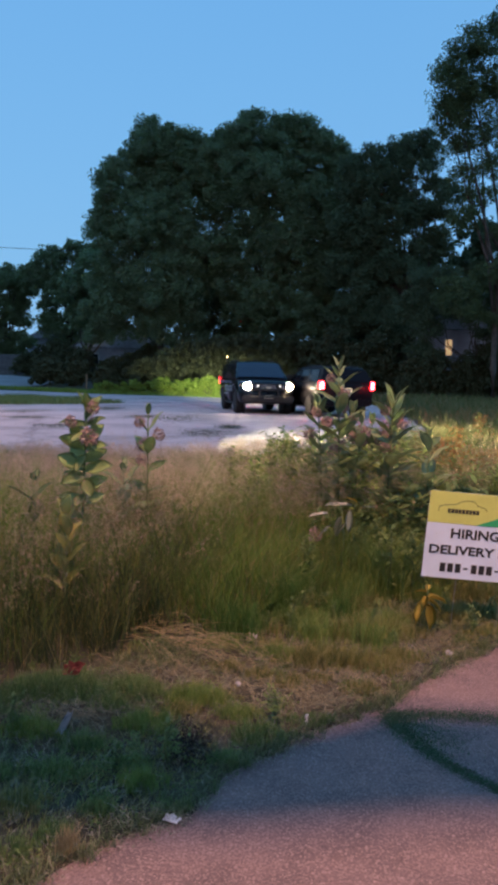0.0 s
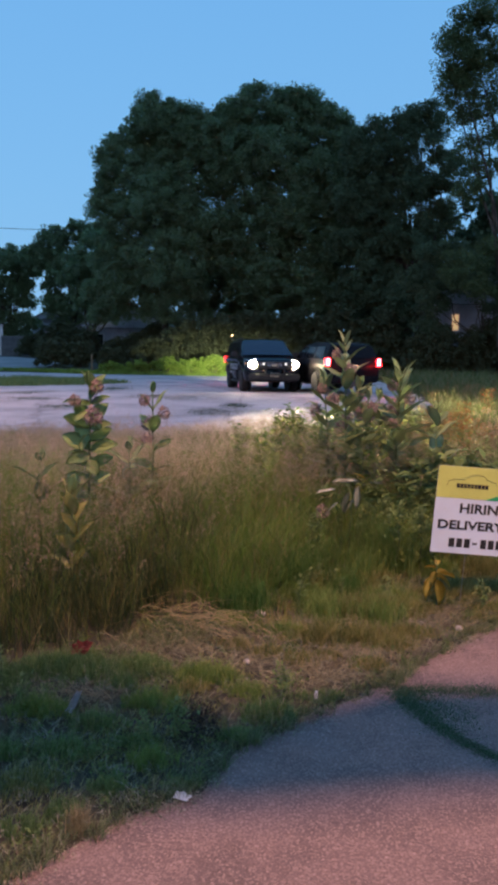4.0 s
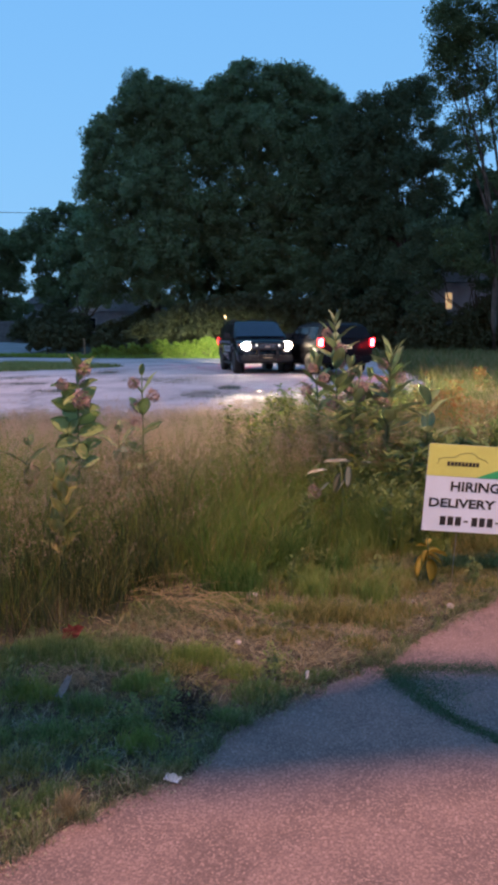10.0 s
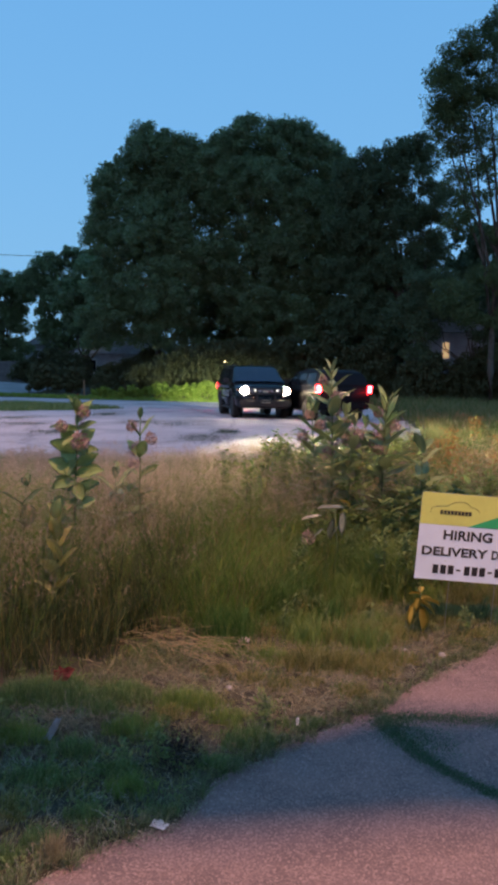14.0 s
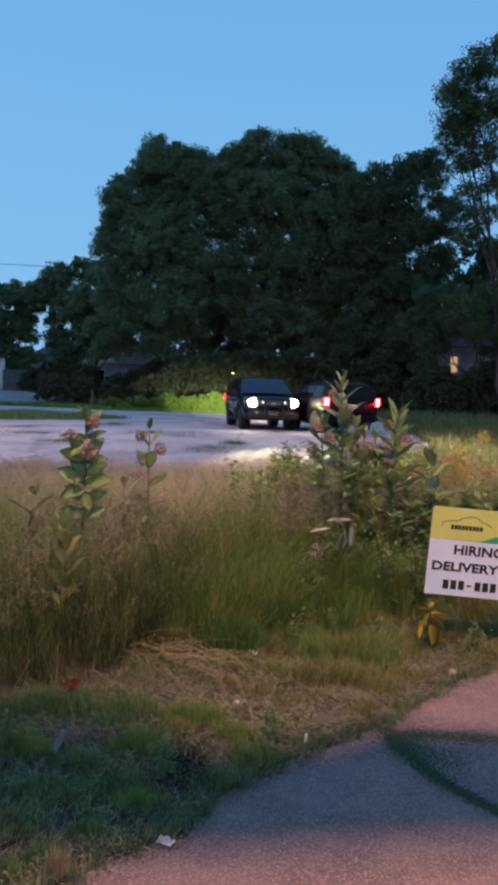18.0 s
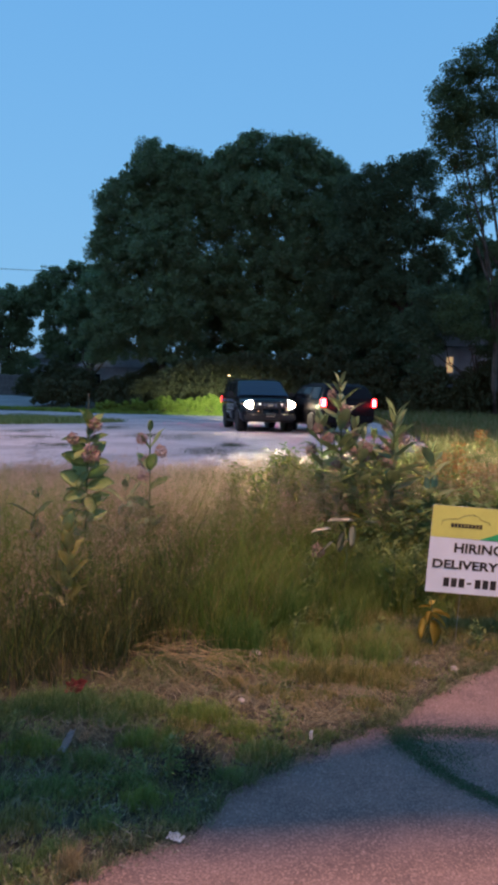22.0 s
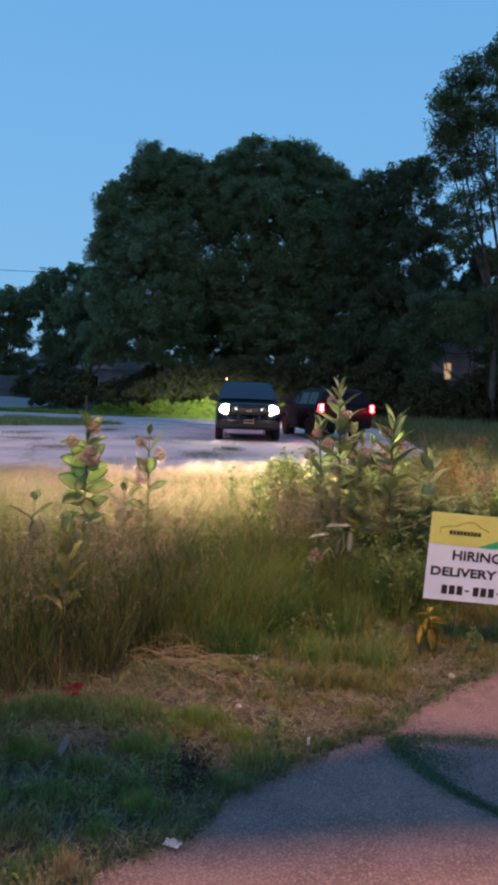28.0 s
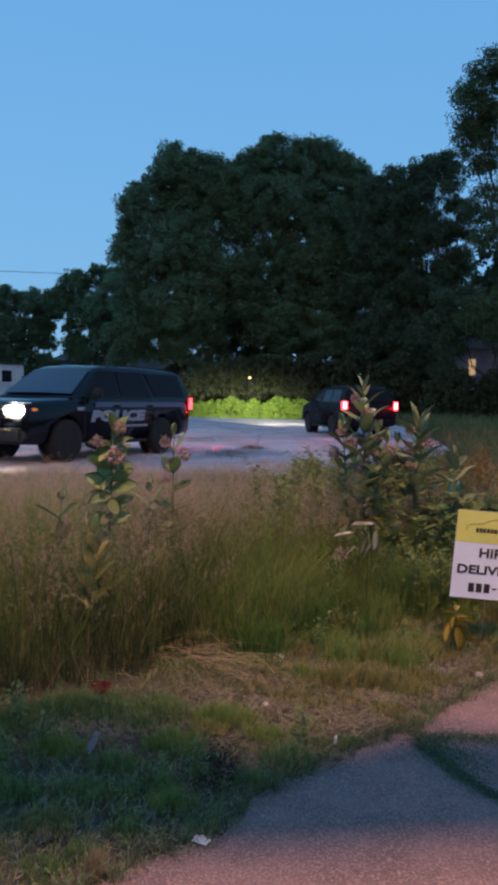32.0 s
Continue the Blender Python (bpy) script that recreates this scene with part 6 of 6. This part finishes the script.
def pale_leaf_plant():
    t = tagged(empty("bent_milkweed", Matrix.Translation((0.58, 4.4, 0))), "bent milkweed showing pale leaf undersides", "plant")
    bm = bmesh.new()
    tube(bm, [(0, 0, -0.02), (0.02, 0, 0.3), (0.0, -0.03, 0.5)], [0.008, 0.007, 0.004], 6)
    part("stem", bm, STEM, t, smooth=True)
    me = leaf_mesh("pale_leaf", 0.17, 0.075, LEAF_PALE, 0.1)
    yellow = leaf_mesh("yellow_leaf", 0.15, 0.07, LEAF_YELLOW, 0.2)
    dull = leaf_mesh("grey_leaf", 0.15, 0.052, leafy("grey_green_leaf", [(0.2, 0.24, 0.2), (0.25, 0.28, 0.24)], 0.2), 0.2)
    for me_, x, z, rz, rx, s in ((me, 0.06, 0.525, 95, 5, 1.0), (me, -0.08, 0.475, 100, -4, 0.75), (dull, 0.0, 0.46, 140, -50, 0.85), (dull, 0.05, 0.5, 165, -64, 0.9), (dull, 0.03, 0.42, 120, -40, 0.7),
                                 (dull, -0.06, 0.4, 110, -30, 0.8), (yellow, 0.09, 0.545, 120, 35, 0.6), (dull, 0.12, 0.52, -80, 5, 0.6)):
        ob = link("leaf", me_, None, t)
        ob.matrix_local = Matrix.Translation((x, -0.02, z)) @ Matrix.Rotation(radians(rz), 4, "Z") @ Matrix.Rotation(radians(rx), 4, "X") @ Matrix.Scale(s, 4)
    ob = link("flower_head", UMBEL, None, t, "dried brownish flower head")
    ob.matrix_local = Matrix.Translation((-0.16, -0.02, 0.34))


pale_leaf_plant()


def yellow_weed():
    t = tagged(empty("yellowed_weed", Matrix.Translation((0.93, 3.62, 0))), "small weed with drooping yellowed leaves", "plant")
    bm = bmesh.new()
    tube(bm, [(0, 0, -0.02), (0.01, 0, 0.15), (0.0, 0, 0.26)], [0.006, 0.005, 0.003], 6)
    part("stem", bm, STEM, t, smooth=True)
    me = leaf_mesh("leaf", 0.115, 0.062, LEAF_YELLOW, 0.5, 0.2)
    for z, rz, rx, s in ((0.17, 125, -30, 0.95), (0.16, -160, -48, 1.0), (0.19, -70, 8, 1.0), (0.18, -95, -12, 0.75), (0.2, 150, -20, 0.6), (0.22, 60, 20, 0.5), (0.23, -30, 40, 0.5)):
        ob = link("leaf", me, None, t)
        ob.matrix_local = Matrix.Translation((0, 0, z)) @ Matrix.Rotation(radians(rz), 4, "Z") @ Matrix.Rotation(radians(rx), 4, "X") @ Matrix.Scale(s, 4)


yellow_weed()


def broadleaf(x, y, h, n, label, seed):
    """A small rosette of broad upright leaves."""
    g = np.random.default_rng(seed)
    t = tagged(empty("broadleaf_weed", Matrix.Translation((x, y, 0))), label, "plant", "broadleaf weeds")
    bm = bmesh.new()
    tube(bm, [(0, 0, -0.01), (0.003, 0, h * 0.5), (0, 0, h)], [0.003, 0.0025, 0.0015], 6)
    part("stem", bm, STEM, t, smooth=True)
    for i in range(n):
        ob = link("leaf", BROAD_LEAF, None, t)
        z = h * (0.15 + 0.8 * i / n)
        ob.matrix_local = Matrix.Translation((0, 0, z)) @ Matrix.Rotation(i * 2.4 + g.normal(0, 0.2), 4, "Z") @ Matrix.Rotation(radians(30 + 40 * i / n + g.normal(0, 8)), 4, "X") @ Matrix.Scale(h / 0.1 * g.uniform(0.8, 1.15), 4)


BROAD_LEAF = leaf_mesh("leaf", 0.06, 0.026, leafy("fresh_weed_leaf", [(0.1, 0.19, 0.05), (0.14, 0.24, 0.07)], 0.35), 0.3, 0.08)
broadleaf(0.14, 3.83, 0.12, 8, "small pale weed at the field edge", 3)
broadleaf(0.05, 3.72, 0.09, 7, "small pale weed at the field edge", 4)


def weed(name, label, height, leaves, leaf_len, mat, seed, tips=None):
    """A bushy upright weed: a stem, side shoots and narrow leaves."""
    g = np.random.default_rng(seed)
    t = tagged(empty(name), label, "plant", name.replace("_", " ") + "s")
    bm = bmesh.new()
    tube(bm, [(0, 0, -0.03), (0.02, 0.01, height * 0.5), (0.0, 0.02, height)], [0.006, 0.005, 0.002], 6)
    shoots = []
    part("stem", bm, STEM, t)
    k0 = min(1.0, height / 0.7)
    for k in range(9):
        z = height * (0.25 + 0.07 * k)
        a = k * 2.4
        r = 0.16 * k0 * (1 - 0.07 * k)
        bm = bmesh.new()
        tube(bm, [(0.01, 0, z), (math.cos(a) * r * 0.6, math.sin(a) * r * 0.6, z + 0.07 * k0), (math.cos(a) * r, math.sin(a) * r, z + 0.16 * k0)], [0.003 * k0, 0.0025 * k0, 0.001 * k0], 5)
        part("side_shoot", bm, STEM, t)
        shoots.append((math.cos(a) * r, math.sin(a) * r, z + 0.16 * k0, z))
    p = []
    for k in range(leaves):
        if g.random() < 0.45:
            p.append((g.normal(0, 0.02), g.normal(0, 0.02), height * g.uniform(0.15, 1.0)))
        else:
            x, y, z1, z0 = shoots[int(g.integers(0, 9))]
            u = g.uniform(0.2, 1.05)
            p.append((x * u, y * u, z0 + (z1 - z0) * u + g.normal(0, 0.015)))
    p = np.array(p)
    a = g.uniform(0, math.tau, leaves)
    el = g.uniform(-0.3, 0.8, leaves)
    L = leaf_len * g.uniform(0.6, 1.2, leaves)
    d = np.stack([np.cos(a) * np.cos(el), np.sin(a) * np.cos(el), np.sin(el)], 1) * L[:, None]
    s = np.stack([-np.sin(a), np.cos(a), g.normal(0, 0.3, leaves)], 1) * (L * 0.16)[:, None]
    dip = np.array([0, 0, 1.0]) * (L * 0.08)[:, None]
    v = np.stack([p, p + d * 0.4 + s + dip, p + d, p + d * 0.4 - s + dip], 1).reshape(-1, 3)
    arrays("foliage", v, np.arange(4 * leaves).reshape(leaves, 4), mat, t)
    if tips:
        q = np.stack([g.normal(0, 0.05, 260), g.normal(0, 0.05, 260), height * g.uniform(0.62, 1.02, 260)], 1)
        v, f = leaf_faces(g, q, 0.012)
        tagged(arrays("seed_spike", v, f, tips, t), kind="stuff")
    return t


def plant_out(first, places, seed):
    g = np.random.default_rng(seed)
    for i, (x, y, s) in enumerate(places):
        m = Matrix.Translation((x, y, 0)) @ Matrix.Rotation(g.uniform(0, math.tau), 4, "Z")
        if i == 0:
            ob = first
            ob.matrix_basis = m
        else:
            ob = copy_thing(first, m)
        ob.scale = (s, s, s)


def places(seed, n, x0, x1, y0, y1, s0, s1):
    g = np.random.default_rng(seed)
    return [(g.uniform(x0, x1), g.uniform(y0, y1), g.uniform(s0, s1)) for _ in range(n)]


plant_out(weed("mugwort", "bushy green weed with narrow leaves", 0.78, 190, 0.075, LEAF_WEED, 41),
          [(0.05, 5.0, 0.98), (0.3, 5.2, 0.95), (0.18, 5.7, 1.0), (0.55, 5.7, 1.0), (-0.12, 5.6, 0.95), (0.22, 6.5, 1.0), (0.4, 6.8, 1.0), (0.58, 6.6, 1.06), (0.78, 6.9, 1.08), (1.05, 6.6, 1.04)] + places(51, 26, 0.1, 2.4, 4.9, 7.2, 0.75, 1.1), 1)
plant_out(weed("leafy_weed", "dark leafy weed with broad leaves", 0.6, 150, 0.1, LEAF_LOW, 42),
          [(0.95, 4.6, 0.9), (1.1, 4.7, 1.0), (1.3, 4.5, 0.9), (0.8, 4.75, 0.8), (1.45, 4.8, 1.1), (0.45, 4.75, 0.7), (1.3, 5.0, 0.95), (1.48, 5.2, 0.9), (1.15, 5.15, 1.0), (1.62, 5.0, 0.9)] + places(52, 12, 1.2, 2.6, 4.8, 6.8, 0.7, 1.0), 2)
plant_out(weed("dock", "weed with a rusty brown seed spike", 0.9, 60, 0.08, LEAF_WEED, 43, RUSTY), places(53, 26, 1.7, 4.6, 7.0, 11.0, 0.55, 0.95) + places(57, 22, 1.4, 3.2, 5.8, 8.2, 0.6, 0.95), 3)
plant_out(weed("low_weed", "low green weed in the verge", 0.13, 90, 0.028, LEAF_LOW, 44), [q for q in places(54, 14, -1.1, 0.2, 2.2, 3.1, 0.6, 1.2) if math.hypot(q[0] + 0.77, q[1] - 2.85) > 0.22] + places(55, 14, 0.0, 1.4, 3.4, 4.2, 0.6, 1.4), 4)
plant_out(weed("field_weed", "small green weed at the field edge", 0.38, 190, 0.04, LEAF_LOW, 45), places(56, 22, 0.1, 1.1, 4.15, 4.95, 0.6, 1.2), 5)


def tuft(x, y, n, r, h, mat, label, seed):
    g = np.random.default_rng(seed)
    p = np.stack([g.normal(0, r, n), g.normal(0, r, n), np.zeros(n)], 1)
    v, f = blades(g, p, h * g.uniform(0.4, 1.1, n), np.full(n, 0.0015), 0.9, 0.6)
    ob = tagged(arrays("grass_tuft", v, f, mat), label, "grass", "grass tufts", "stuff")
    ob.location = (x, y, 0)


for k, (x, y, n, r, h, m, name) in enumerate([
        (0.81, 4.28, 2000, 0.075, 0.36, YELLOW_BLADE, "feathery yellow-green grass tuft"),
        (0.62, 4.1, 500, 0.05, 0.22, YELLOW_BLADE, "feathery yellow-green grass tuft"),
        (0.36, 4.15, 600, 0.06, 0.26, GREEN_BLADE, "green grass tuft at the field edge"),
        (0.2, 3.95, 600, 0.06, 0.26, GREEN_BLADE, "green grass tuft at the field edge"),
        (0.5, 3.85, 500, 0.06, 0.16, GREEN_BLADE, "green grass tuft at the field edge"),
        (0.35, 3.5, 500, 0.06, 0.14, YELLOW_BLADE, "low yellowish grass tuft in straw"),
        (0.62, 3.45, 500, 0.06, 0.13, YELLOW_BLADE, "low yellowish grass tuft in straw"),
        (-0.05, 3.55, 700, 0.08, 0.2, GREEN_BLADE, "green grass tuft at the field edge")]):
    tuft(x, y, n, r, h, m, name, 200 + k)


# ---- lawn sign ----
def lawn_sign():
    t = tagged(empty("lawn_sign", pose(1.24, 3.72, 0.49, 0, 3.6, 0)), "white and lime hiring sign on a wire stake", "sign")
    W, H = 0.61, 0.457
    def at(x, z, y=0.0):
        return Matrix.Translation((x, y, z))
    def up(x, z, y):
        return Matrix.Translation((x, y, z)) @ Matrix.Rotation(math.pi / 2, 4, "X")
    bm = bmesh.new()
    box(bm, -W / 2, W / 2, 0, 0.004, -H / 2, H / 2)
    part("board", bm, BOARD, t)
    bm = bmesh.new()
    slab(bm, [(-W / 2, H / 2), (-W / 2, H / 2 - 0.166), (W / 2, H / 2 - 0.166), (W / 2, H / 2)], 0.001, at(0, 0, -0.001))
    part("header_print", bm, LIME, t)
    bm = bmesh.new()
    slab(bm, [(-0.05, H / 2 - 0.166), (W / 2, H / 2 - 0.166), (W / 2, H / 2 - 0.02), (0.1, H / 2 - 0.105)], 0.001, at(0, 0, -0.0022))
    part("wedge_print", bm, GREEN, t)
    bm = bmesh.new()
    arc = [(-0.255, 0.125), (-0.25, 0.15), (-0.22, 0.16), (-0.17, 0.163), (-0.14, 0.182), (-0.10, 0.19), (-0.07, 0.185), (-0.05, 0.165), (-0.01, 0.155), (0.0, 0.14)]
    tube(bm, [(x, -0.002, z) for x, z in arc], 0.0011, 4)
    part("logo_outline", bm, INK, t)
    for k in range(9):
        bm = bmesh.new()
        x = -0.205 + 0.0185 * k
        slab(bm, [(x, 0.118), (x + 0.015, 0.118), (x + 0.015, 0.14), (x, 0.14)], 0.001, at(0, 0, -0.0022))
        part("logo_bar", bm, INK, t)
    lettering("lettering", "HIRING", 0.074, INK, t, up(-0.048, 0.012, -0.0015), 0.002, fill=(0.255, 0.052))
    lettering("lettering", "DELIVERY", 0.066, INK, t, up(-0.108, -0.077, -0.0015), 0.002, fill=(0.345, 0.047))
    lettering("lettering", "D", 0.066, INK, t, up(0.103, -0.077, -0.0015), 0.002, fill=(0.036, 0.047))
    for x in (-0.2, -0.16, -0.12, -0.035, 0.005, 0.045, 0.125, 0.165, 0.205, 0.245):
        bm = bmesh.new()
        slab(bm, [(x - 0.015, -0.195), (x + 0.015, -0.195), (x + 0.015, -0.148), (x - 0.015, -0.148)], 0.001, at(0, 0, -0.0015))
        part("number_bar", bm, INK, t)
    for x in (-0.08, 0.085):
        bm = bmesh.new()
        slab(bm, [(x - 0.012, -0.176), (x + 0.012, -0.176), (x + 0.012, -0.167), (x - 0.012, -0.167)], 0.001, at(0, 0, -0.0015))
        part("number_bar", bm, INK, t)
    for x in (-0.12, 0.12):
        bm = bmesh.new()
        tube(bm, [(x, 0.006, 0.1), (x, 0.006, -0.52)], 0.002, 6)
        part("stake", bm, WIRE, t)
    bm = bmesh.new()
    tube(bm, [(-0.12, 0.006, -0.16), (0.12, 0.006, -0.16)], 0.002, 6)
    part("cross_wire", bm, WIRE, t)


lawn_sign()


# ---- litter and stones on the verge ----
def scrap(name, label, x, y, z, w, d, mat, seed, tilt=0):
    g = np.random.default_rng(seed)
    bm = bmesh.new()
    n = 5
    grid = [[bm.verts.new((w * (i / (n - 1) - 0.5) * g.uniform(0.8, 1.1), d * (j / (n - 1) - 0.5) * g.uniform(0.8, 1.1), abs(g.normal(0, 0.22 * min(w, d))))) for i in range(n)] for j in range(n)]
    for j in range(n - 1):
        for i in range(n - 1):
            bm.faces.new((grid[j][i], grid[j][i + 1], grid[j + 1][i + 1], grid[j + 1][i]))
    bmesh.ops.solidify(bm, geom=bm.faces, thickness=0.001)
    ob = tagged(part(name, bm, mat), label, "litter")
    ob.matrix_world = pose(x, y, z, tilt + g.normal(0, 8), g.normal(0, 8), g.uniform(0, 360) if not tilt else -25)


scrap("paper_scrap", "crumpled white paper scrap at the driveway edge", -0.196, 2.002, 0.008, 0.055, 0.026, PAPER, 1, 6)
scrap("paper_scrap", "small white scrap standing in the grass", 0.245, 2.63, 0.018, 0.013, 0.032, PAPER, 2, 70)
scrap("red_wrapper", "crumpled red wrapper lying in the grass", -0.715, 2.95, 0.045, 0.1, 0.06, RED_PAPER, 3, 22)
scrap("plastic_bag", "torn pale plastic bag scrap in the grass", -0.63, 2.5, 0.04, 0.034, 0.09, GREY_FILM, 4, 38)


def stone(x, y, r, label, mat, seed):
    g = np.random.default_rng(seed)
    bm = bmesh.new()
    bmesh.ops.create_icosphere(bm, subdivisions=2, radius=r)
    for v in bm.verts:
        v.co *= g.uniform(0.85, 1.12)
        v.co.z *= 0.75
    ob = tagged(part("stone", bm, mat, smooth=True), label, "stone", "stones on the verge")
    ob.location = (x, y, r * 0.4)


stone(0.039, 3.5, 0.028, "pale round stone in the dry grass", STONE, 1)
stone(-0.02, 2.95, 0.016, "pale stone half sunk in straw", STONE, 2)
stone(0.98, 3.35, 0.02, "pale pebble beside the driveway", STONE, 3)
stone(0.82, 3.42, 0.014, "pale pebble beside the driveway", STONE, 4)


def dark_clump():
    g = np.random.default_rng(8)
    t = tagged(empty("dark_verge_clump", Matrix.Translation((-0.19, 2.42, 0))), "low dark grey-brown clump of small leaves and thin stalks", "plant")
    # near-black to grey-brown pieces make up the dark spot
    dark = leafy("dark_clump_leaf", [(0.024, 0.021, 0.018), (0.05, 0.043, 0.036), (0.12, 0.1, 0.085)], 0.05, 0.9)
    p = np.stack([g.normal(0, 0.04, 1300), g.normal(0, 0.06, 1300), 0.008 + np.abs(g.normal(0, 0.009, 1300))], 1)
    v, f = leaf_faces(g, p, 0.006)
    arrays("foliage", v, f, dark, t)
    for k in range(14):
        a, r, h = g.uniform(0, math.tau), g.uniform(0.05, 0.13), g.uniform(0.01, 0.04)
        bm = bmesh.new()
        tube(bm, [(0.02 * math.cos(a), 0.02 * math.sin(a), -0.01), (0.5 * r * math.cos(a), 0.5 * r * math.sin(a), h), (r * math.cos(a + 0.3), r * math.sin(a + 0.3), h * 0.7)], [0.0018, 0.0014, 0.0008], 5)
        part("stalk", bm, dark if k % 3 else STRAW, t)


dark_clump()


# ---- far buildings, fence, posts, cable ----
def shed():
    z = gz(70)
    t = tagged(empty("shed", pose(-27.19, 69.02, z, 0, 0, 19)), "low pale building with one window", "building")
    bm = bmesh.new()
    box(bm, -3.0, 3.0, 0, 4, -0.2, 2.95)
    part("wall", bm, SIDING, t)
    bm = bmesh.new()
    box(bm, -3.1, 3.1, -0.15, 4.1, 2.95, 3.05)
    part("roof", bm, ROOFING, t)
    bm = bmesh.new()
    box(bm, 0.9, 2.0, -0.06, 0.02, 1.2, 2.5)
    w = part("window", bm, SIDING, t)
    bm = bmesh.new()
    box(bm, 1.0, 1.9, -0.08, -0.05, 1.3, 2.4)
    part("pane", bm, TINT, w)


def fence():
    z = gz(69)
    t = tagged(empty("fence", Matrix.Translation((-24.2, 69, z))), "tall grey wooden board fence", "fence")
    for k in range(17):
        bm = bmesh.new()
        box(bm, 0.155 * k, 0.155 * k + 0.145, 0, 0.03, -0.1, 1.85 + 0.02 * (k % 3))
        part("board", bm, FENCE_WOOD, t)
    bm = bmesh.new()
    box(bm, 0, 2.63, 0.03, 0.08, 1.3, 1.4)
    part("rail", bm, FENCE_WOOD, t)
    for k in range(2):
        bm = bmesh.new()
        box(bm, 2.4 * k, 2.4 * k + 0.1, 0.08, 0.18, -0.1, 1.9)
        part("post", bm, FENCE_WOOD, t)


def house(x, y, w, d, h, siding, label, windows, lit):
    t = tagged(empty("house", Matrix.Translation((x, y, gz(y)))), label, "house")
    bm = bmesh.new()
    box(bm, -w / 2, w / 2, 0, d, -0.3, h)
    part("wall", bm, siding, t)
    bm = bmesh.new()
    slab(bm, [(-w / 2 - 0.4, h), (w / 2 + 0.4, h), (0, h + w * 0.3)], d + 0.6, at_y(-0.3))
    part("roof", bm, ROOFING, t)
    bm = bmesh.new()
    slab(bm, [(-w / 2, h + 0.02), (w / 2, h + 0.02), (0, h + w * 0.27)], 0.05, at_y(-0.36))
    part("gable", bm, siding, t)
    for wx, wz, ww, wh in windows:
        bm = bmesh.new()
        box(bm, wx - ww / 2 - 0.08, wx + ww / 2 + 0.08, -0.05, 0.02, wz - 0.08, wz + wh + 0.08)
        f = part("window", bm, SIDING, t)
        bm = bmesh.new()
        box(bm, wx - ww / 2, wx + ww / 2, -0.07, -0.04, wz, wz + wh)
        part("pane", bm, WINDOW_GLOW if lit else TINT, f)
    return t


def at_y(y):
    return Matrix.Translation((0, y, 0))


shed()
fence()
house(15.2, 47.5, 8.0, 7, 4.6, SIDING_C, "pale house with lit windows behind trees", [(-2.38, 2.95, 0.4, 1.0), (0.65, 2.95, 0.5, 0.95)], True)
house(-12.6, 70, 9.0, 7, 2.7, SIDING_C, "pale house half hidden behind trees", [(-2.6, 0.9, 1.0, 1.2), (1.4, 0.9, 1.0, 1.2)], False)
house(-26.0, 92, 4.4, 7, 4.0, SIDING_B, "grey house with a gable behind trees", [(0, 1.2, 1.1, 1.2)], False)


def porch_lamp():
    t = tagged(empty("post_lamp", Matrix.Translation((-1.55, 47.2, gz(47.2)))), "small lit lamp on a dark post under the trees", "lamp")
    bm = bmesh.new()
    tube(bm, [(0, 0, -0.1), (0, 0, 2.4)], 0.04, 8)
    part("post", bm, TRIM, t)
    bm = bmesh.new()
    bmesh.ops.create_icosphere(bm, subdivisions=2, radius=0.045, matrix=Matrix.Translation((0, 0, 2.48)))
    part("globe", bm, PORCH, t, "glowing warm globe", smooth=True)


porch_lamp()


def marker_post():
    bm = bmesh.new()
    tube(bm, [(-10.4, 46.0, -0.05), (-10.4, 46.0, 1.2)], [0.06, 0.05], 8)
    tagged(part("marker_post", bm, material("brown_post", (0.16, 0.11, 0.06), 0.7, vary=0.2, scale=6)), "short brown wooden post on the verge", "post")


marker_post()


def cable():
    bm = bmesh.new()
    pts = [(-60 + 5 * k, 76, 15.0 + 0.002 * (k - 4) ** 2 * 5 - 0.18 * k) for k in range(12)]
    tube(bm, pts, 0.03, 5)
    tagged(part("overhead_cable", bm, INK), "thin overhead cable across the sky", "cable")


cable()


def utility_pole(x, y, top):
    t = tagged(empty("utility_pole", Matrix.Translation((x, y, gz(y)))), "tall wooden utility pole carrying a cable", "pole", "utility poles")
    bm = bmesh.new()
    tube(bm, [(0, 0, -0.2), (0, 0, top - gz(y) + 0.4)], [0.16, 0.11], 10)
    part("shaft", bm, BARK, t)
    bm = bmesh.new()
    box(bm, -0.06, 0.06, -1.0, 1.0, top - gz(y) - 0.05, top - gz(y) + 0.05)
    part("cross_arm", bm, BARK, t)


utility_pole(-60, 76, 15.0 + 0.16)
utility_pole(-5, 76, 13.4)


# ---- movement ----
def motions():
    rows = [(0, 0.17, 27.3, 190.4), (25.8, 0.17, 27.3, 190.4), (26.6, 0.05, 26.1, 188.0), (27.5, -0.1, 24.75, 184.5), (28, -0.12, 24.3, 182.0), (28.5, -0.18, 23.7, 178.0),
            (29, -0.28, 22.8, 172.5), (29.5, -0.5, 21.4, 165.0), (30, -0.9, 20.1, 158.5), (30.5, -1.6, 19.05, 154.0), (31, -2.42, 18.1, 152.0), (31.5, -3.27, 16.75, 152.3), (32, -4.0, 15.0, 153.0)]
    walk(tahoe, [(t, pose(x, y, 0, 0, 0, h)) for t, x, y, h in rows])


motions()
